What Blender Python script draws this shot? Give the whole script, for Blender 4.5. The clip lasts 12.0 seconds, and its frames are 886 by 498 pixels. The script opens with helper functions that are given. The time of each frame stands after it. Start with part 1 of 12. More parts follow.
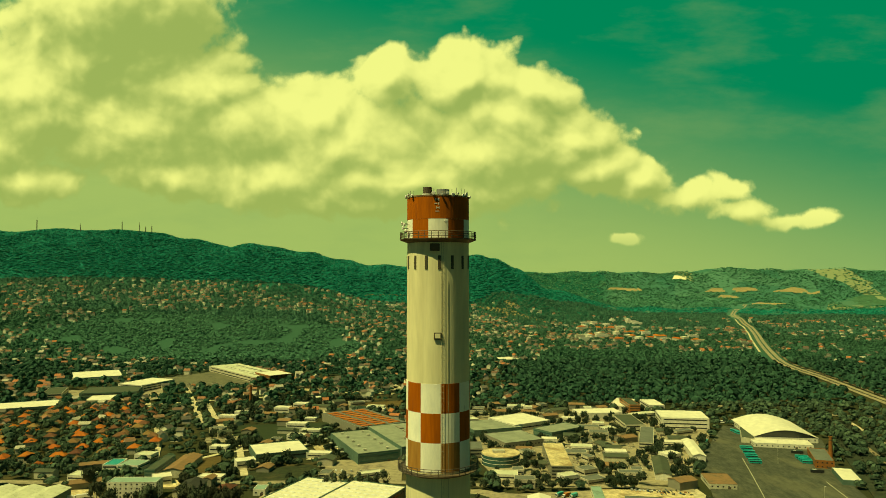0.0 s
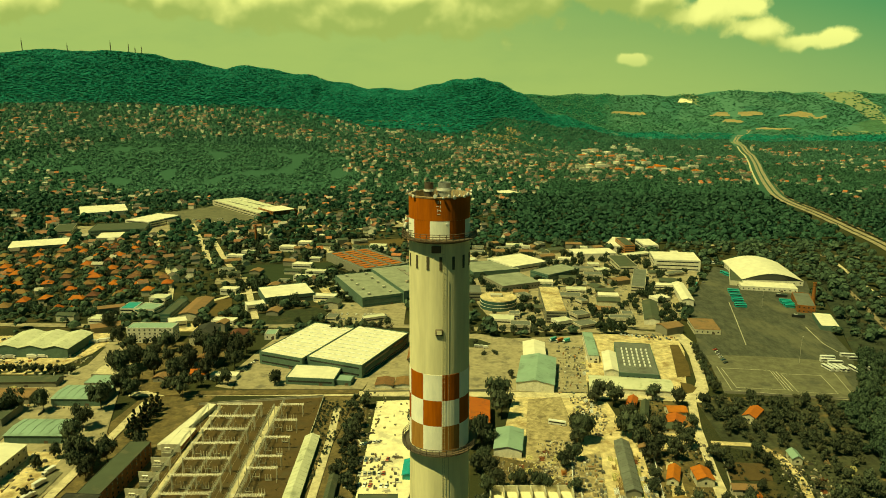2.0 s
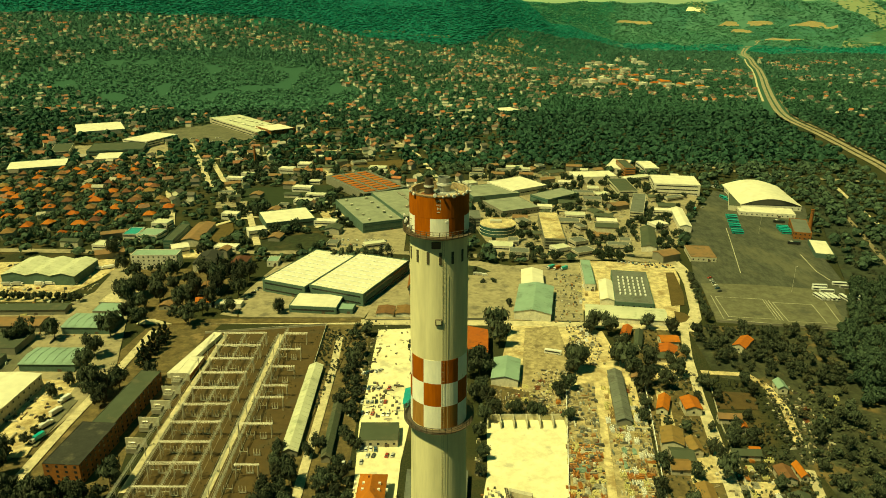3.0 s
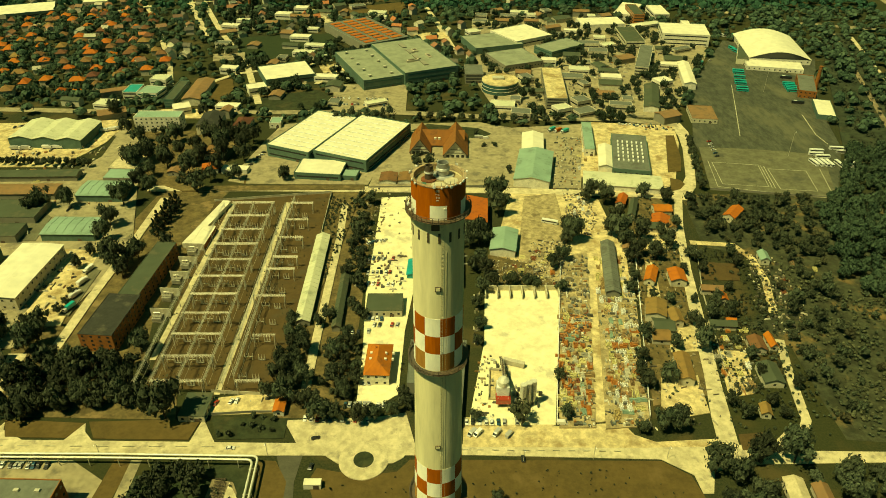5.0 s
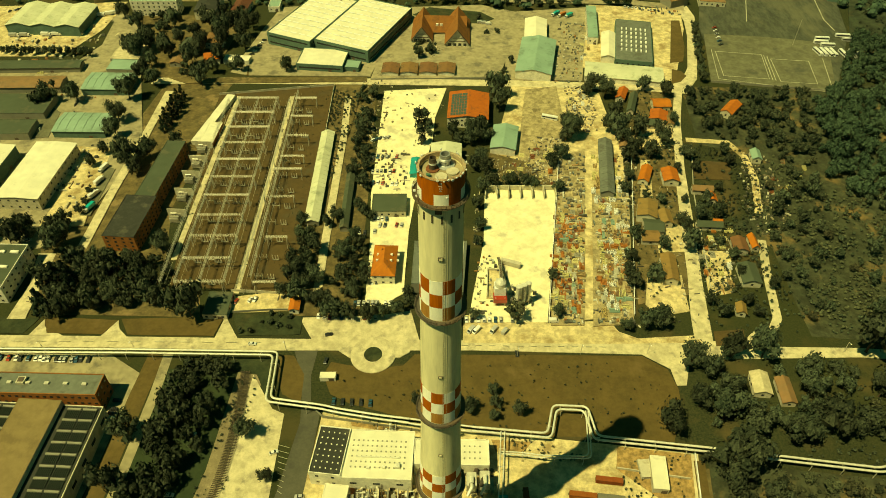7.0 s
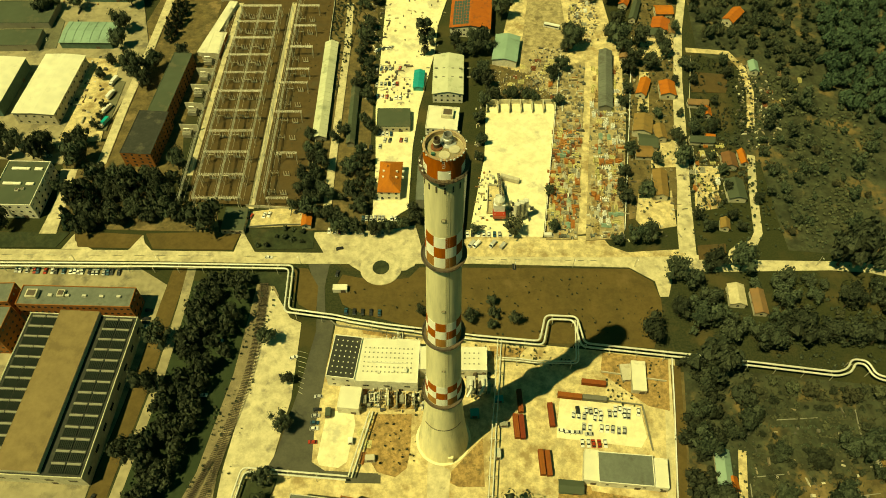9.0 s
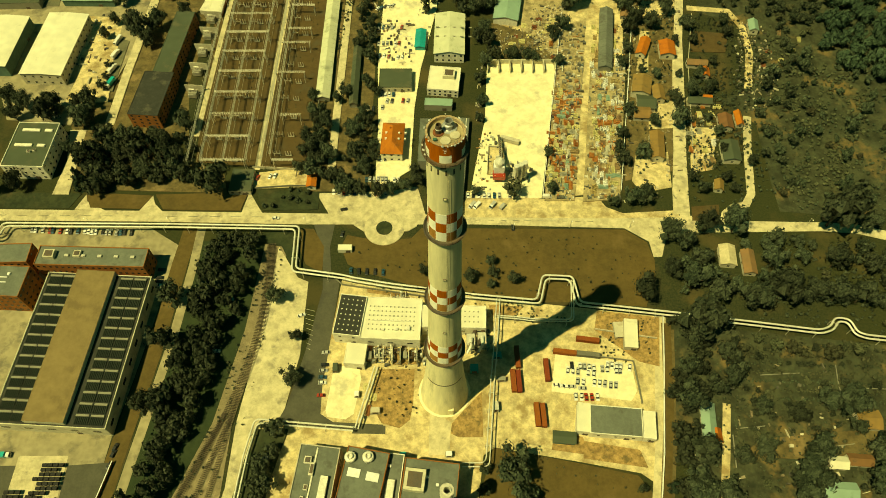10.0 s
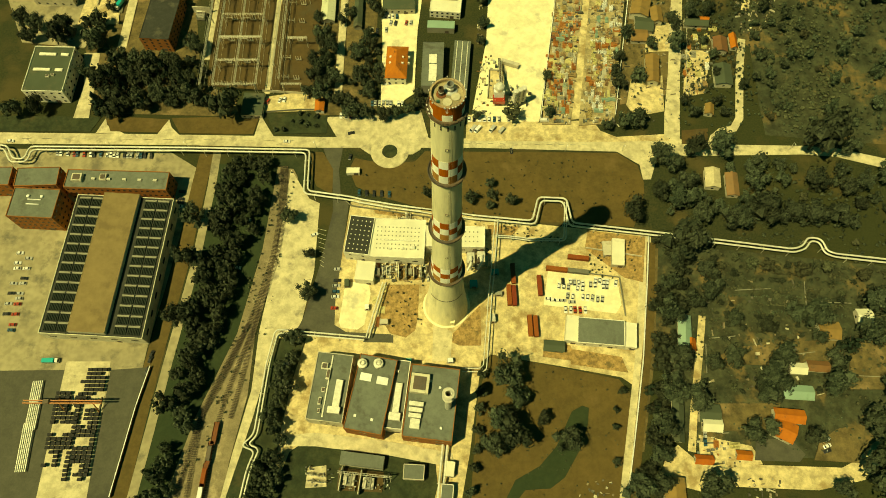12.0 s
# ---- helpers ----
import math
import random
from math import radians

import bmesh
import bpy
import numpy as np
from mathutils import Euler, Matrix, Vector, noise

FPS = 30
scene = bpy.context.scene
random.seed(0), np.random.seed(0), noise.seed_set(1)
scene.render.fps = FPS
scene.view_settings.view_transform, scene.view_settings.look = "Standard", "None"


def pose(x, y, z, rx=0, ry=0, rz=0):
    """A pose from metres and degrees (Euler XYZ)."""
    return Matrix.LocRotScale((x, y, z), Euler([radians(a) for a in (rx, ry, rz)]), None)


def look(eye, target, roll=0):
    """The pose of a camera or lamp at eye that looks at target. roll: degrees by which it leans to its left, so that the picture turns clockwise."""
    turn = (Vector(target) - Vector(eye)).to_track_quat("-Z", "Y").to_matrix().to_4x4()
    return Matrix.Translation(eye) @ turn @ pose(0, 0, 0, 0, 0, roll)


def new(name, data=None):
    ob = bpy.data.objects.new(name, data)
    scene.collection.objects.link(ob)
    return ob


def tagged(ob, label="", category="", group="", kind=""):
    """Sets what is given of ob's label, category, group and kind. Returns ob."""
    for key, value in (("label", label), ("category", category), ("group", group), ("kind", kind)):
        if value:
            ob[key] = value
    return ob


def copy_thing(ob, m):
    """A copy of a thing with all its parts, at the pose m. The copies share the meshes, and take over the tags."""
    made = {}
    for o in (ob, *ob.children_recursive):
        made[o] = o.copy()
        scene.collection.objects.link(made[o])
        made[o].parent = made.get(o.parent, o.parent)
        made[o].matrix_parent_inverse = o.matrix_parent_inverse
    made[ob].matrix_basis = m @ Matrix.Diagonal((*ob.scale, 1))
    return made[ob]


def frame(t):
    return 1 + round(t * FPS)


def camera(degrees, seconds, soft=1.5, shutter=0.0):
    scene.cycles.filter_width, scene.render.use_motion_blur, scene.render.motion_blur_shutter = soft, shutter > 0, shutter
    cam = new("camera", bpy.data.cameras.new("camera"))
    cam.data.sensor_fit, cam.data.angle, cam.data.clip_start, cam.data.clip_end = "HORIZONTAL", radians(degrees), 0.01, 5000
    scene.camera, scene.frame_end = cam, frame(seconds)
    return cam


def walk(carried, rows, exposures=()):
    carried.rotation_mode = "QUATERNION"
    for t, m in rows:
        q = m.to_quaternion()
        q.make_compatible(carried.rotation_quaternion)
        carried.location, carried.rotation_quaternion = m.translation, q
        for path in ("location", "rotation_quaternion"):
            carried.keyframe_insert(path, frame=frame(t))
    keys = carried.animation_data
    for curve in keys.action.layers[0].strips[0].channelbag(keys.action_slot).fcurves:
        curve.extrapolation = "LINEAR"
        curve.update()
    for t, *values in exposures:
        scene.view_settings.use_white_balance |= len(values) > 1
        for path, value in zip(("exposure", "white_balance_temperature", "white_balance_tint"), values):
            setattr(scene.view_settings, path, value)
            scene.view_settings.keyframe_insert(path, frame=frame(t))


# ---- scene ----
# ---------------------------------------------------------------- camera
cam = camera(63.65, 12.0, soft=0.6)
walk(cam, [
    (0.0, pose(-0.77, -128.82, 189.19, 92.044, 0.034, -0.737)),
    (0.5, pose(-0.85, -128.64, 197.17, 88.269, 0.037, -0.739)),
    (1.0, pose(-0.88, -128.36, 205.21, 84.711, 0.014, -0.725)),
    (1.5, pose(-0.87, -128.05, 213.10, 81.100, -0.033, -0.699)),
    (2.0, pose(-0.93, -127.80, 220.92, 77.576, -0.095, -0.685)),
    (2.5, pose(-0.99, -127.70, 228.66, 74.000, -0.165, -0.668)),
    (3.0, pose(-0.93, -127.75, 236.51, 70.494, -0.218, -0.662)),
    (5.0, pose(-0.35, -128.61, 268.85, 56.958, -0.220, -0.459)),
    (5.5, pose(-0.21, -128.77, 277.18, 53.913, -0.241, -0.367)),
    (6.0, pose(-0.17, -128.84, 285.66, 51.050, -0.256, -0.290)),
    (6.5, pose(-0.34, -128.88, 294.12, 48.236, -0.224, -0.279)),
    (7.0, pose(-0.61, -128.83, 302.59, 45.637, -0.185, -0.317)),
    (7.5, pose(-0.77, -128.91, 310.93, 43.111, -0.144, -0.330)),
    (9.5, pose(-0.87, -129.31, 343.86, 33.709, -0.002, -0.161)),
    (10.0, pose(-0.86, -129.38, 352.13, 31.532, 0.030, -0.116)),
    (10.5, pose(-0.86, -129.51, 360.35, 29.378, 0.075, -0.066)),
    (11.0, pose(-0.86, -129.71, 368.57, 27.235, 0.128, -0.030)),
    (11.5, pose(-0.82, -129.91, 376.78, 25.102, 0.158, -0.017)),
    (12.0, pose(-0.80, -129.91, 385.11, 23.172, 0.174, 0.000)),
], exposures=[(0.0, 0.02, 20500, -34), (1.0, 0.03, 20500, -34), (2.5, 0.14, 20500, -34), (3.2, 0.17, 20500, -34), (5.5, 0.13, 21000, -33), (7.5, 0.11, 21500, -32), (12.0, 0.10, 22500, -31)])

# ---------------------------------------------------------------- light
SUN_EL, SUN_AZ = radians(61.6), radians(238.1)      # azimuth clockwise from +y
world = bpy.data.worlds.new("sky_world")
scene.world = world
world.use_nodes = True
wn = world.node_tree
sky = wn.nodes.new("ShaderNodeTexSky")
sky.sky_type = "NISHITA"
sky.sun_disc = False
sky.sun_elevation, sky.sun_rotation = SUN_EL, SUN_AZ
sky.ozone_density, sky.dust_density = 6.0, 0.3
wn.nodes["Background"].inputs["Strength"].default_value = 0.026
deep = wn.nodes.new("ShaderNodeHueSaturation")
deep.inputs["Hue"].default_value, deep.inputs["Saturation"].default_value = 0.465, 1.6
wn.links.new(sky.outputs[0], deep.inputs["Color"])
wn.links.new(deep.outputs[0], wn.nodes["Background"].inputs["Color"])
sun = new("sun", bpy.data.lights.new("sun", "SUN"))
sun.data.energy, sun.data.angle, sun.data.color = 5.0, radians(0.53), (1.0, 0.93, 0.81)
to_sun = Vector((math.sin(SUN_AZ) * math.cos(SUN_EL), math.cos(SUN_AZ) * math.cos(SUN_EL), math.sin(SUN_EL)))
sun.matrix_world = look(to_sun * 600, (0, 0, 0))

# ---------------------------------------------------------------- material helpers
MATS = {}


class Net:
    """A small builder for node trees."""

    def __init__(self, tree):
        self.tree = tree

    def add(self, kind, **inputs):
        n = self.tree.nodes.new(kind)
        for k, v in inputs.items():
            self.put(n, k, v)
        return n

    def put(self, n, k, v):
        socket = n.inputs[int(k[1:])] if k[0] == "i" and k[1:].isdigit() else n.inputs[k.replace("_", " ")]
        if isinstance(v, bpy.types.NodeSocket):
            self.tree.links.new(v, socket)
        elif isinstance(v, tuple) and len(v) == 3 and socket.type == "RGBA":
            socket.default_value = (*v, 1)
        else:
            socket.default_value = v

    def math(self, op, a, b=0.0, c=0.0, clamp=False):
        n = self.add("ShaderNodeMath", i0=a, i1=b, i2=c)
        n.operation, n.use_clamp = op, clamp
        return n.outputs[0]

    def vec(self, op, a, b=(0, 0, 0)):
        n = self.add("ShaderNodeVectorMath", i0=a, i1=b)
        n.operation = op
        return n.outputs["Value"] if op == "LENGTH" else n.outputs[0]

    def noise(self, where, scale, detail=3.0, rough=0.55):
        return self.add("ShaderNodeTexNoise", Vector=where, Scale=scale, Detail=detail, Roughness=rough).outputs[0]

    def step(self, v, lo, hi):
        n = self.add("ShaderNodeMapRange", Value=v, i1=lo, i2=hi, i3=0.0, i4=1.0)
        n.interpolation_type = "SMOOTHSTEP"
        return n.outputs[0]

    def mix(self, f, a, b):
        n = self.tree.nodes.new("ShaderNodeMix")
        n.data_type = "RGBA"
        self.put(n, "i0", f), self.put(n, "i6", a), self.put(n, "i7", b)
        return n.outputs[2]


def surface(name, c1, c2=None, grain=3.0, patch=0.08, rough=0.85, bump=0.15, metal=0.0, stain=None, stain_scale=0.05,
            stain_cut=(0.52, 0.7), each=0.0, island=False, grain_mix=0.5, stretch=(1, 1, 1), bump_dist=0.1, mottle=0.12):
    """A weathered surface: two colours mixed by fine grain and broad patches, stains of a third, and bump."""
    if name in MATS:
        return MATS[name]
    m = MATS[name] = bpy.data.materials.new(name)
    m.use_nodes = True
    k = Net(m.node_tree)
    c2 = c2 or tuple(v * 0.72 for v in c1)
    at = k.vec("MULTIPLY", k.add("ShaderNodeTexCoord").outputs["Object"], stretch)
    fine, broad, mid = k.noise(at, grain, 4.0, 0.65), k.noise(at, patch, 3.0), k.noise(at, math.sqrt(grain * patch), 5.0, 0.7)
    f = k.math("ADD", k.math("MULTIPLY", k.step(fine, 0.3, 0.7), grain_mix), k.math("MULTIPLY", k.step(broad, 0.35, 0.65), 1 - grain_mix))
    col = k.mix(f, c1, c2)
    if mottle:
        col = k.add("ShaderNodeHueSaturation", Value=k.math("MULTIPLY_ADD", k.step(mid, 0.32, 0.68), 2 * mottle, 1 - mottle), Color=col).outputs[0]
    if stain:
        s = k.math("MULTIPLY", k.step(k.noise(at, stain_scale, 5.0, 0.65), *stain_cut), 0.85)
        col = k.mix(s, col, stain)
    if each:
        r = k.add("ShaderNodeNewGeometry").outputs["Random Per Island"] if island else k.add("ShaderNodeObjectInfo").outputs["Random"]
        v = k.math("MULTIPLY_ADD", r, 2 * each, 1 - each)
        h = k.math("MULTIPLY_ADD", r, each * 0.16, 0.5 - each * 0.08)
        col = k.add("ShaderNodeHueSaturation", Hue=h, Value=v, Color=col).outputs[0]
    b = m.node_tree.nodes["Principled BSDF"]
    k.put(b, "Base Color", col)
    k.put(b, "Roughness", k.math("MULTIPLY_ADD", fine, 0.2, rough - 0.1, clamp=True))
    b.inputs["Metallic"].default_value = metal
    b.inputs["Specular IOR Level"].default_value = 0.5 if rough < 0.6 else 0.15
    if bump:
        k.put(b, "Normal", k.add("ShaderNodeBump", Strength=bump, Distance=bump_dist, Height=fine).outputs[0])
    return m


# ---------------------------------------------------------------- mesh helpers
def to_mesh(name, bm, material):
    me = bpy.data.meshes.new(name)
    bmesh.ops.recalc_face_normals(bm, faces=bm.faces[:])
    bm.to_mesh(me)
    bm.free()
    me.materials.append(material)
    return me


def part(name, bm, material, parent=None, label=""):
    """Links a bmesh (or a ready mesh) as one object under a thing or a part."""
    me = bm if isinstance(bm, bpy.types.Mesh) else to_mesh(name, bm, material)
    ob = new(name, me)
    ob.parent = parent
    return tagged(ob, label)


def thing(name, m, label, category, group="", kind=""):
    ob = new(name)
    ob.empty_display_size = 0.3
    ob.matrix_world = m
    return tagged(ob, label, category, group, kind)


def solid(name, bm, material, label, category="", group="", kind="", m=None):
    ob = part(name, bm, material)
    if m is not None:
        ob.matrix_world = m
    return tagged(ob, label, category, group, kind)


def box(bm, x0, x1, y0, y1, z0, z1, m=None, bevel=0.0):
    vs = [bm.verts.new((x, y, z)) for z in (z0, z1) for y in (y0, y1) for x in (x0, x1)]
    fs = [bm.faces.new([vs[i] for i in q]) for q in ((0, 2, 3, 1), (4, 5, 7, 6), (0, 1, 5, 4), (2, 6, 7, 3), (0, 4, 6, 2), (1, 3, 7, 5))]
    if m is not None:
        for v in vs:
            v.co = m @ v.co
    if bevel:
        bmesh.ops.bevel(bm, geom=list({e for f in fs for e in f.edges}), offset=bevel, segments=2, affect="EDGES")
    return bm


def cbox(bm, cx, cy, cz, sx, sy, sz, m=None, bevel=0.0):
    return box(bm, cx - sx / 2, cx + sx / 2, cy - sy / 2, cy + sy / 2, cz - sz / 2, cz + sz / 2, m, bevel)


def lathe(bm, profile, segments=24, at=(0, 0, 0), a0=0.0, a1=360.0, closed=False):
    """A surface of revolution round z from (radius, height) pairs."""
    full = abs(a1 - a0) >= 359.9
    n = segments if full else segments + 1
    rings = []
    for r, z in profile:
        rings.append([bm.verts.new((at[0] + r * math.sin(radians(a0 + (a1 - a0) * i / segments)),
                                    at[1] - r * math.cos(radians(a0 + (a1 - a0) * i / segments)), at[2] + z)) for i in range(n)])
    for a, b in zip(rings, rings[1:]):
        for i in range(segments):
            j = (i + 1) % n
            bm.faces.new((a[i], a[j], b[j], b[i]))
    if closed and full:
        bm.faces.new(rings[-1])
        bm.faces.new(rings[0][::-1])
    if closed and not full:
        for i in (0, -1):
            bm.faces.new([r[i] for r in rings])
    return bm


def tube(bm, pts, r, sides=8, caps=True):
    """A round tube along a polyline."""
    pts = [Vector(p) for p in pts]
    rings = []
    for i, p in enumerate(pts):
        d0 = (p - pts[i - 1]).normalized() if i else None
        d1 = (pts[i + 1] - p).normalized() if i + 1 < len(pts) else None
        d = ((d0 or d1) + (d1 or d0)).normalized()
        side = d.cross(Vector((0, 0, 1)))
        side = side.normalized() if side.length > 0.05 else Vector((1, 0, 0))
        up = side.cross(d).normalized()
        s = 1.0 / max(0.5, d.dot(d1 or d0))
        rings.append([bm.verts.new(p + side * (math.cos(2 * math.pi * k / sides) * r * s) + up * (math.sin(2 * math.pi * k / sides) * r)) for k in range(sides)])
    for a, b in zip(rings, rings[1:]):
        for k in range(sides):
            bm.faces.new((a[k], a[(k + 1) % sides], b[(k + 1) % sides], b[k]))
    if caps:
        bm.faces.new(rings[0][::-1]), bm.faces.new(rings[-1])
    return bm


def slab(bm, pts, z0, z1):
    """A flat plate of any outline, standing on z0."""
    if sum(a[0] * b[1] - b[0] * a[1] for a, b in zip(pts, pts[1:] + pts[:1])) < 0:
        pts = pts[::-1]
    lo, hi = [bm.verts.new((x, y, z0)) for x, y in pts], [bm.verts.new((x, y, z1)) for x, y in pts]
    bm.faces.new(hi)
    for i in range(len(pts)):
        j = (i + 1) % len(pts)
        bm.faces.new((lo[i], lo[j], hi[j], hi[i]))
    return bm


def soft(a, b, x):
    t = min(1.0, max(0.0, (x - a) / (b - a)))
    return t * t * (3 - 2 * t)


# ---------------------------------------------------------------- ground
RIDGE = ((-4200, 300), (-2600, 385), (-2150, 402), (-1760, 412), (-1420, 402), (-1160, 368), (-980, 330), (-860, 338), (-640, 312), (-440, 262),
         (-300, 240), (-120, 238), (20, 255), (120, 286), (200, 290), (290, 262), (400, 215), (560, 120), (900, 30), (1400, 20), (4500, 20))
FAR = ((-4500, 120), (0, 150), (500, 196), (900, 180), (1400, 172), (1600, 184), (1900, 205), (2200, 192), (2500, 198), (3000, 186), (4500, 190))


def along(profile, x):
    for (x0, z0), (x1, z1) in zip(profile, profile[1:]):
        if x <= x1:
            return z0 + (z1 - z0) * soft(x0, x1, x)
    return profile[-1][1]


def height(x, y):
    """The lie of the land: a flat plain, a slope towards a wooded ridge, and low hills far behind."""
    rise = 0.13 * max(0.0, y - 1400) * min(1.15, max(0.0, (500 - x) / 1600)) * soft(1350, 1900, y)
    k = soft(2500, 3400, y)
    rim = along(RIDGE, x) - 9
    z = rise * (1 - k) + rim * k
    b = soft(3420, 4300, y)
    z = z * (1 - b) + 60 * b
    z += max(0.0, along(FAR, x) - 60) * soft(3900, 4500, y) + 22 * soft(3300, 4200, y) * soft(300, 900, x)
    wob = soft(1500, 2600, y)
    if wob > 0:
        z += wob * 9 * noise.noise((x / 260, y / 260, 3.1)) + wob * soft(2700, 3300, y) * 16 * noise.noise((x / 120, y / 150, 7.7))
    return z


def ground_material():
    m = bpy.data.materials.new("open_land")
    m.use_nodes = True
    k = Net(m.node_tree)
    at = k.add("ShaderNodeTexCoord").outputs["Object"]
    tuft, field, plot = k.noise(at, 0.9, 5.0, 0.7), k.noise(at, 0.03, 4.0, 0.6), k.noise(at, 0.006, 3.0)
    col = k.mix(k.step(tuft, 0.3, 0.72), (0.018, 0.024, 0.012), (0.052, 0.052, 0.026))
    col = k.mix(k.math("MULTIPLY", k.step(field, 0.5, 0.68), 0.7), col, (0.10, 0.072, 0.034))
    col = k.mix(k.math("MULTIPLY", k.step(plot, 0.42, 0.6), 0.5), col, (0.035, 0.038, 0.015))
    # cover changes with the lie of the land: gardens, forest on the ridge, fields in the far valley
    axis = k.add("ShaderNodeSeparateXYZ", Vector=at).outputs
    # far greens are shifted towards pale teal: distance haze put into the colour
    col = k.mix(k.step(axis[1], 1150, 1500), col, k.mix(tuft, (0.020, 0.066, 0.042), (0.045, 0.112, 0.070)))
    cell = k.add("ShaderNodeTexVoronoi", Vector=k.vec("MULTIPLY", at, (1, 0.55, 0)), Scale=0.0042).outputs["Color"]
    crop = k.add("ShaderNodeSeparateXYZ", Vector=cell).outputs
    fields = k.mix(k.math("MULTIPLY", k.step(crop[0], 0.8, 0.82), 0.7), k.mix(crop[1], (0.03, 0.12, 0.085), (0.07, 0.17, 0.115)), (0.26, 0.27, 0.14))
    col = k.mix(k.step(axis[1], 2700, 2950), col, fields)
    forest = k.math("MULTIPLY", k.step(axis[1], 2450, 2750), k.step(k.math("MULTIPLY_ADD", axis[1], -0.25, axis[0]), 60, -60))
    col = k.mix(forest, col, k.mix(k.noise(at, 0.06, 4.0, 0.7), (0.003, 0.07, 0.045), (0.014, 0.12, 0.075)))
    b = m.node_tree.nodes["Principled BSDF"]
    k.put(b, "Base Color", col)
    b.inputs["Roughness"].default_value = 0.95
    b.inputs["Specular IOR Level"].default_value = 0.08
    k.put(b, "Normal", k.add("ShaderNodeBump", Strength=0.5, Distance=0.4, Height=tuft).outputs[0])
    return m


def build_ground():
    xs = sorted({*np.linspace(-4800, -1500, 34).round(1), *np.linspace(-1500, 1500, 76).round(1), *np.linspace(1500, 4800, 34).round(1)})
    ys = sorted({*np.linspace(-900, 1300, 23).round(1), *np.linspace(1300, 4570, 105).round(1)})
    verts = [(x, y, height(x, y)) for y in ys for x in xs]
    n = len(xs)
    faces = [(j * n + i, j * n + i + 1, (j + 1) * n + i + 1, (j + 1) * n + i) for j in range(len(ys) - 1) for i in range(n - 1)]
    me = bpy.data.meshes.new("ground")
    me.from_pydata(verts, [], faces)
    me.materials.append(ground_material())
    me.shade_smooth()
    tagged(new("ground", me), "flat grassy plain rising to wooded hills", "ground", kind="structure")


build_ground()


# ---------------------------------------------------------------- sky backdrop
def sky_material():
    """Hazy sky with one bank of cumulus, in metres of the backdrop sheet."""
    m = bpy.data.materials.new("cloudy_sky")
    m.use_nodes = True
    k = Net(m.node_tree)
    m.node_tree.nodes.remove(m.node_tree.nodes["Principled BSDF"])
    at = k.add("ShaderNodeTexCoord").outputs["Object"]
    # centre x, height, half width, half height of the heaps
    heaps = ((250, 1590, 470, 300), (-330, 1560, 270, 240), (760, 1500, 260, 190), (520, 1270, 520, 270), (-850, 1300, 560, 300), (-1400, 1180, 500, 270),
             (-1800, 870, 420, 190), (-1150, 880, 620, 220), (930, 1120, 430, 260), (1150, 900, 330, 200), (1420, 830, 270, 150), (1780, 715, 260, 120), (2080, 800, 190, 105), (2230, 660, 240, 95), (2480, 590, 260, 70), (2720, 610, 190, 75),
             (-250, 850, 1150, 300), (-2800, 1430, 800, 480), (-2250, 1750, 900, 380), (-2850, 840, 430, 150),
             (-2300, 1980, 800, 480), (-1700, 1520, 560, 380), (-550, 1080, 900, 420), (-2100, 1250, 900, 420), (-3300, 1100, 700, 300), (300, 1050, 800, 330), (1390, 470, 120, 45))

    def density(p):
        wob = k.add("ShaderNodeTexNoise", Vector=p, Scale=0.0015, Detail=4.0, Roughness=0.5).outputs["Color"]
        q = k.vec("ADD", p, k.vec("MULTIPLY", k.vec("SUBTRACT", wob, (0.5, 0.5, 0.5)), (420, 0, 300)))
        total = None
        for x, z, w, h in heaps:
            d = k.vec("LENGTH", k.vec("DIVIDE", k.vec("SUBTRACT", q, (x, 0, z)), (w, 1e6, h)))
            v = k.math("MULTIPLY", k.math("SUBTRACT", 1.0, d), min(1.0, max(0.5, h / 200)))
            if total is None:
                total = v
            else:
                total = k.math("SMOOTH_MAX", total, v, 0.25)
        puff = k.add("ShaderNodeTexVoronoi", Vector=k.vec("MULTIPLY", q, (1, 0, 1.15)), Scale=0.0048, Detail=2.0, Roughness=0.42)
        puff.feature = "SMOOTH_F1"
        puff.inputs["Smoothness"].default_value = 0.6
        return k.math("MULTIPLY_ADD", puff.outputs["Distance"], -0.46, k.math("ADD", total, 0.45)), puff.outputs["Distance"]

    d0, lump = density(at)
    d1, _ = density(k.vec("ADD", at, (-55, 0, 95)))
    d2, _ = density(k.vec("ADD", at, (-160, 0, 330)))
    fuzz = k.noise(at, 0.011, 5.0, 0.62)
    alpha = k.step(k.math("MULTIPLY_ADD", k.math("SUBTRACT", fuzz, 0.5), 0.3, d0), -0.02, 0.24)
    lit = k.math("ADD", k.math("MULTIPLY", k.math("SUBTRACT", d0, d1), 1.5), k.math("MULTIPLY", k.math("SUBTRACT", d0, d2), 0.75))
    lit = k.math("ADD", lit, k.math("MULTIPLY_ADD", k.noise(at, 0.0012, 3.0, 0.5), 1.1, -0.5))
    lit = k.math("ADD", lit, k.math("MULTIPLY", k.math("SUBTRACT", fuzz, 0.5), 0.45))
    # the upper western heaps show their grey undersides
    under = k.vec("LENGTH", k.vec("DIVIDE", k.vec("SUBTRACT", at, (-2150, 0, 1900)), (1000, 1e6, 420)))
    lit = k.math("SUBTRACT", lit, k.math("MULTIPLY", k.step(under, 1.0, 0.3), 0.8))
    lit = k.step(lit, -0.75, 1.25)
    z = k.add("ShaderNodeSeparateXYZ", Vector=at).outputs[2]
    x = k.add("ShaderNodeSeparateXYZ", Vector=at).outputs[0]
    blue = k.mix(k.step(k.math("MULTIPLY_ADD", x, 0.22, z), 250, 2100), HAZE, BLUE)
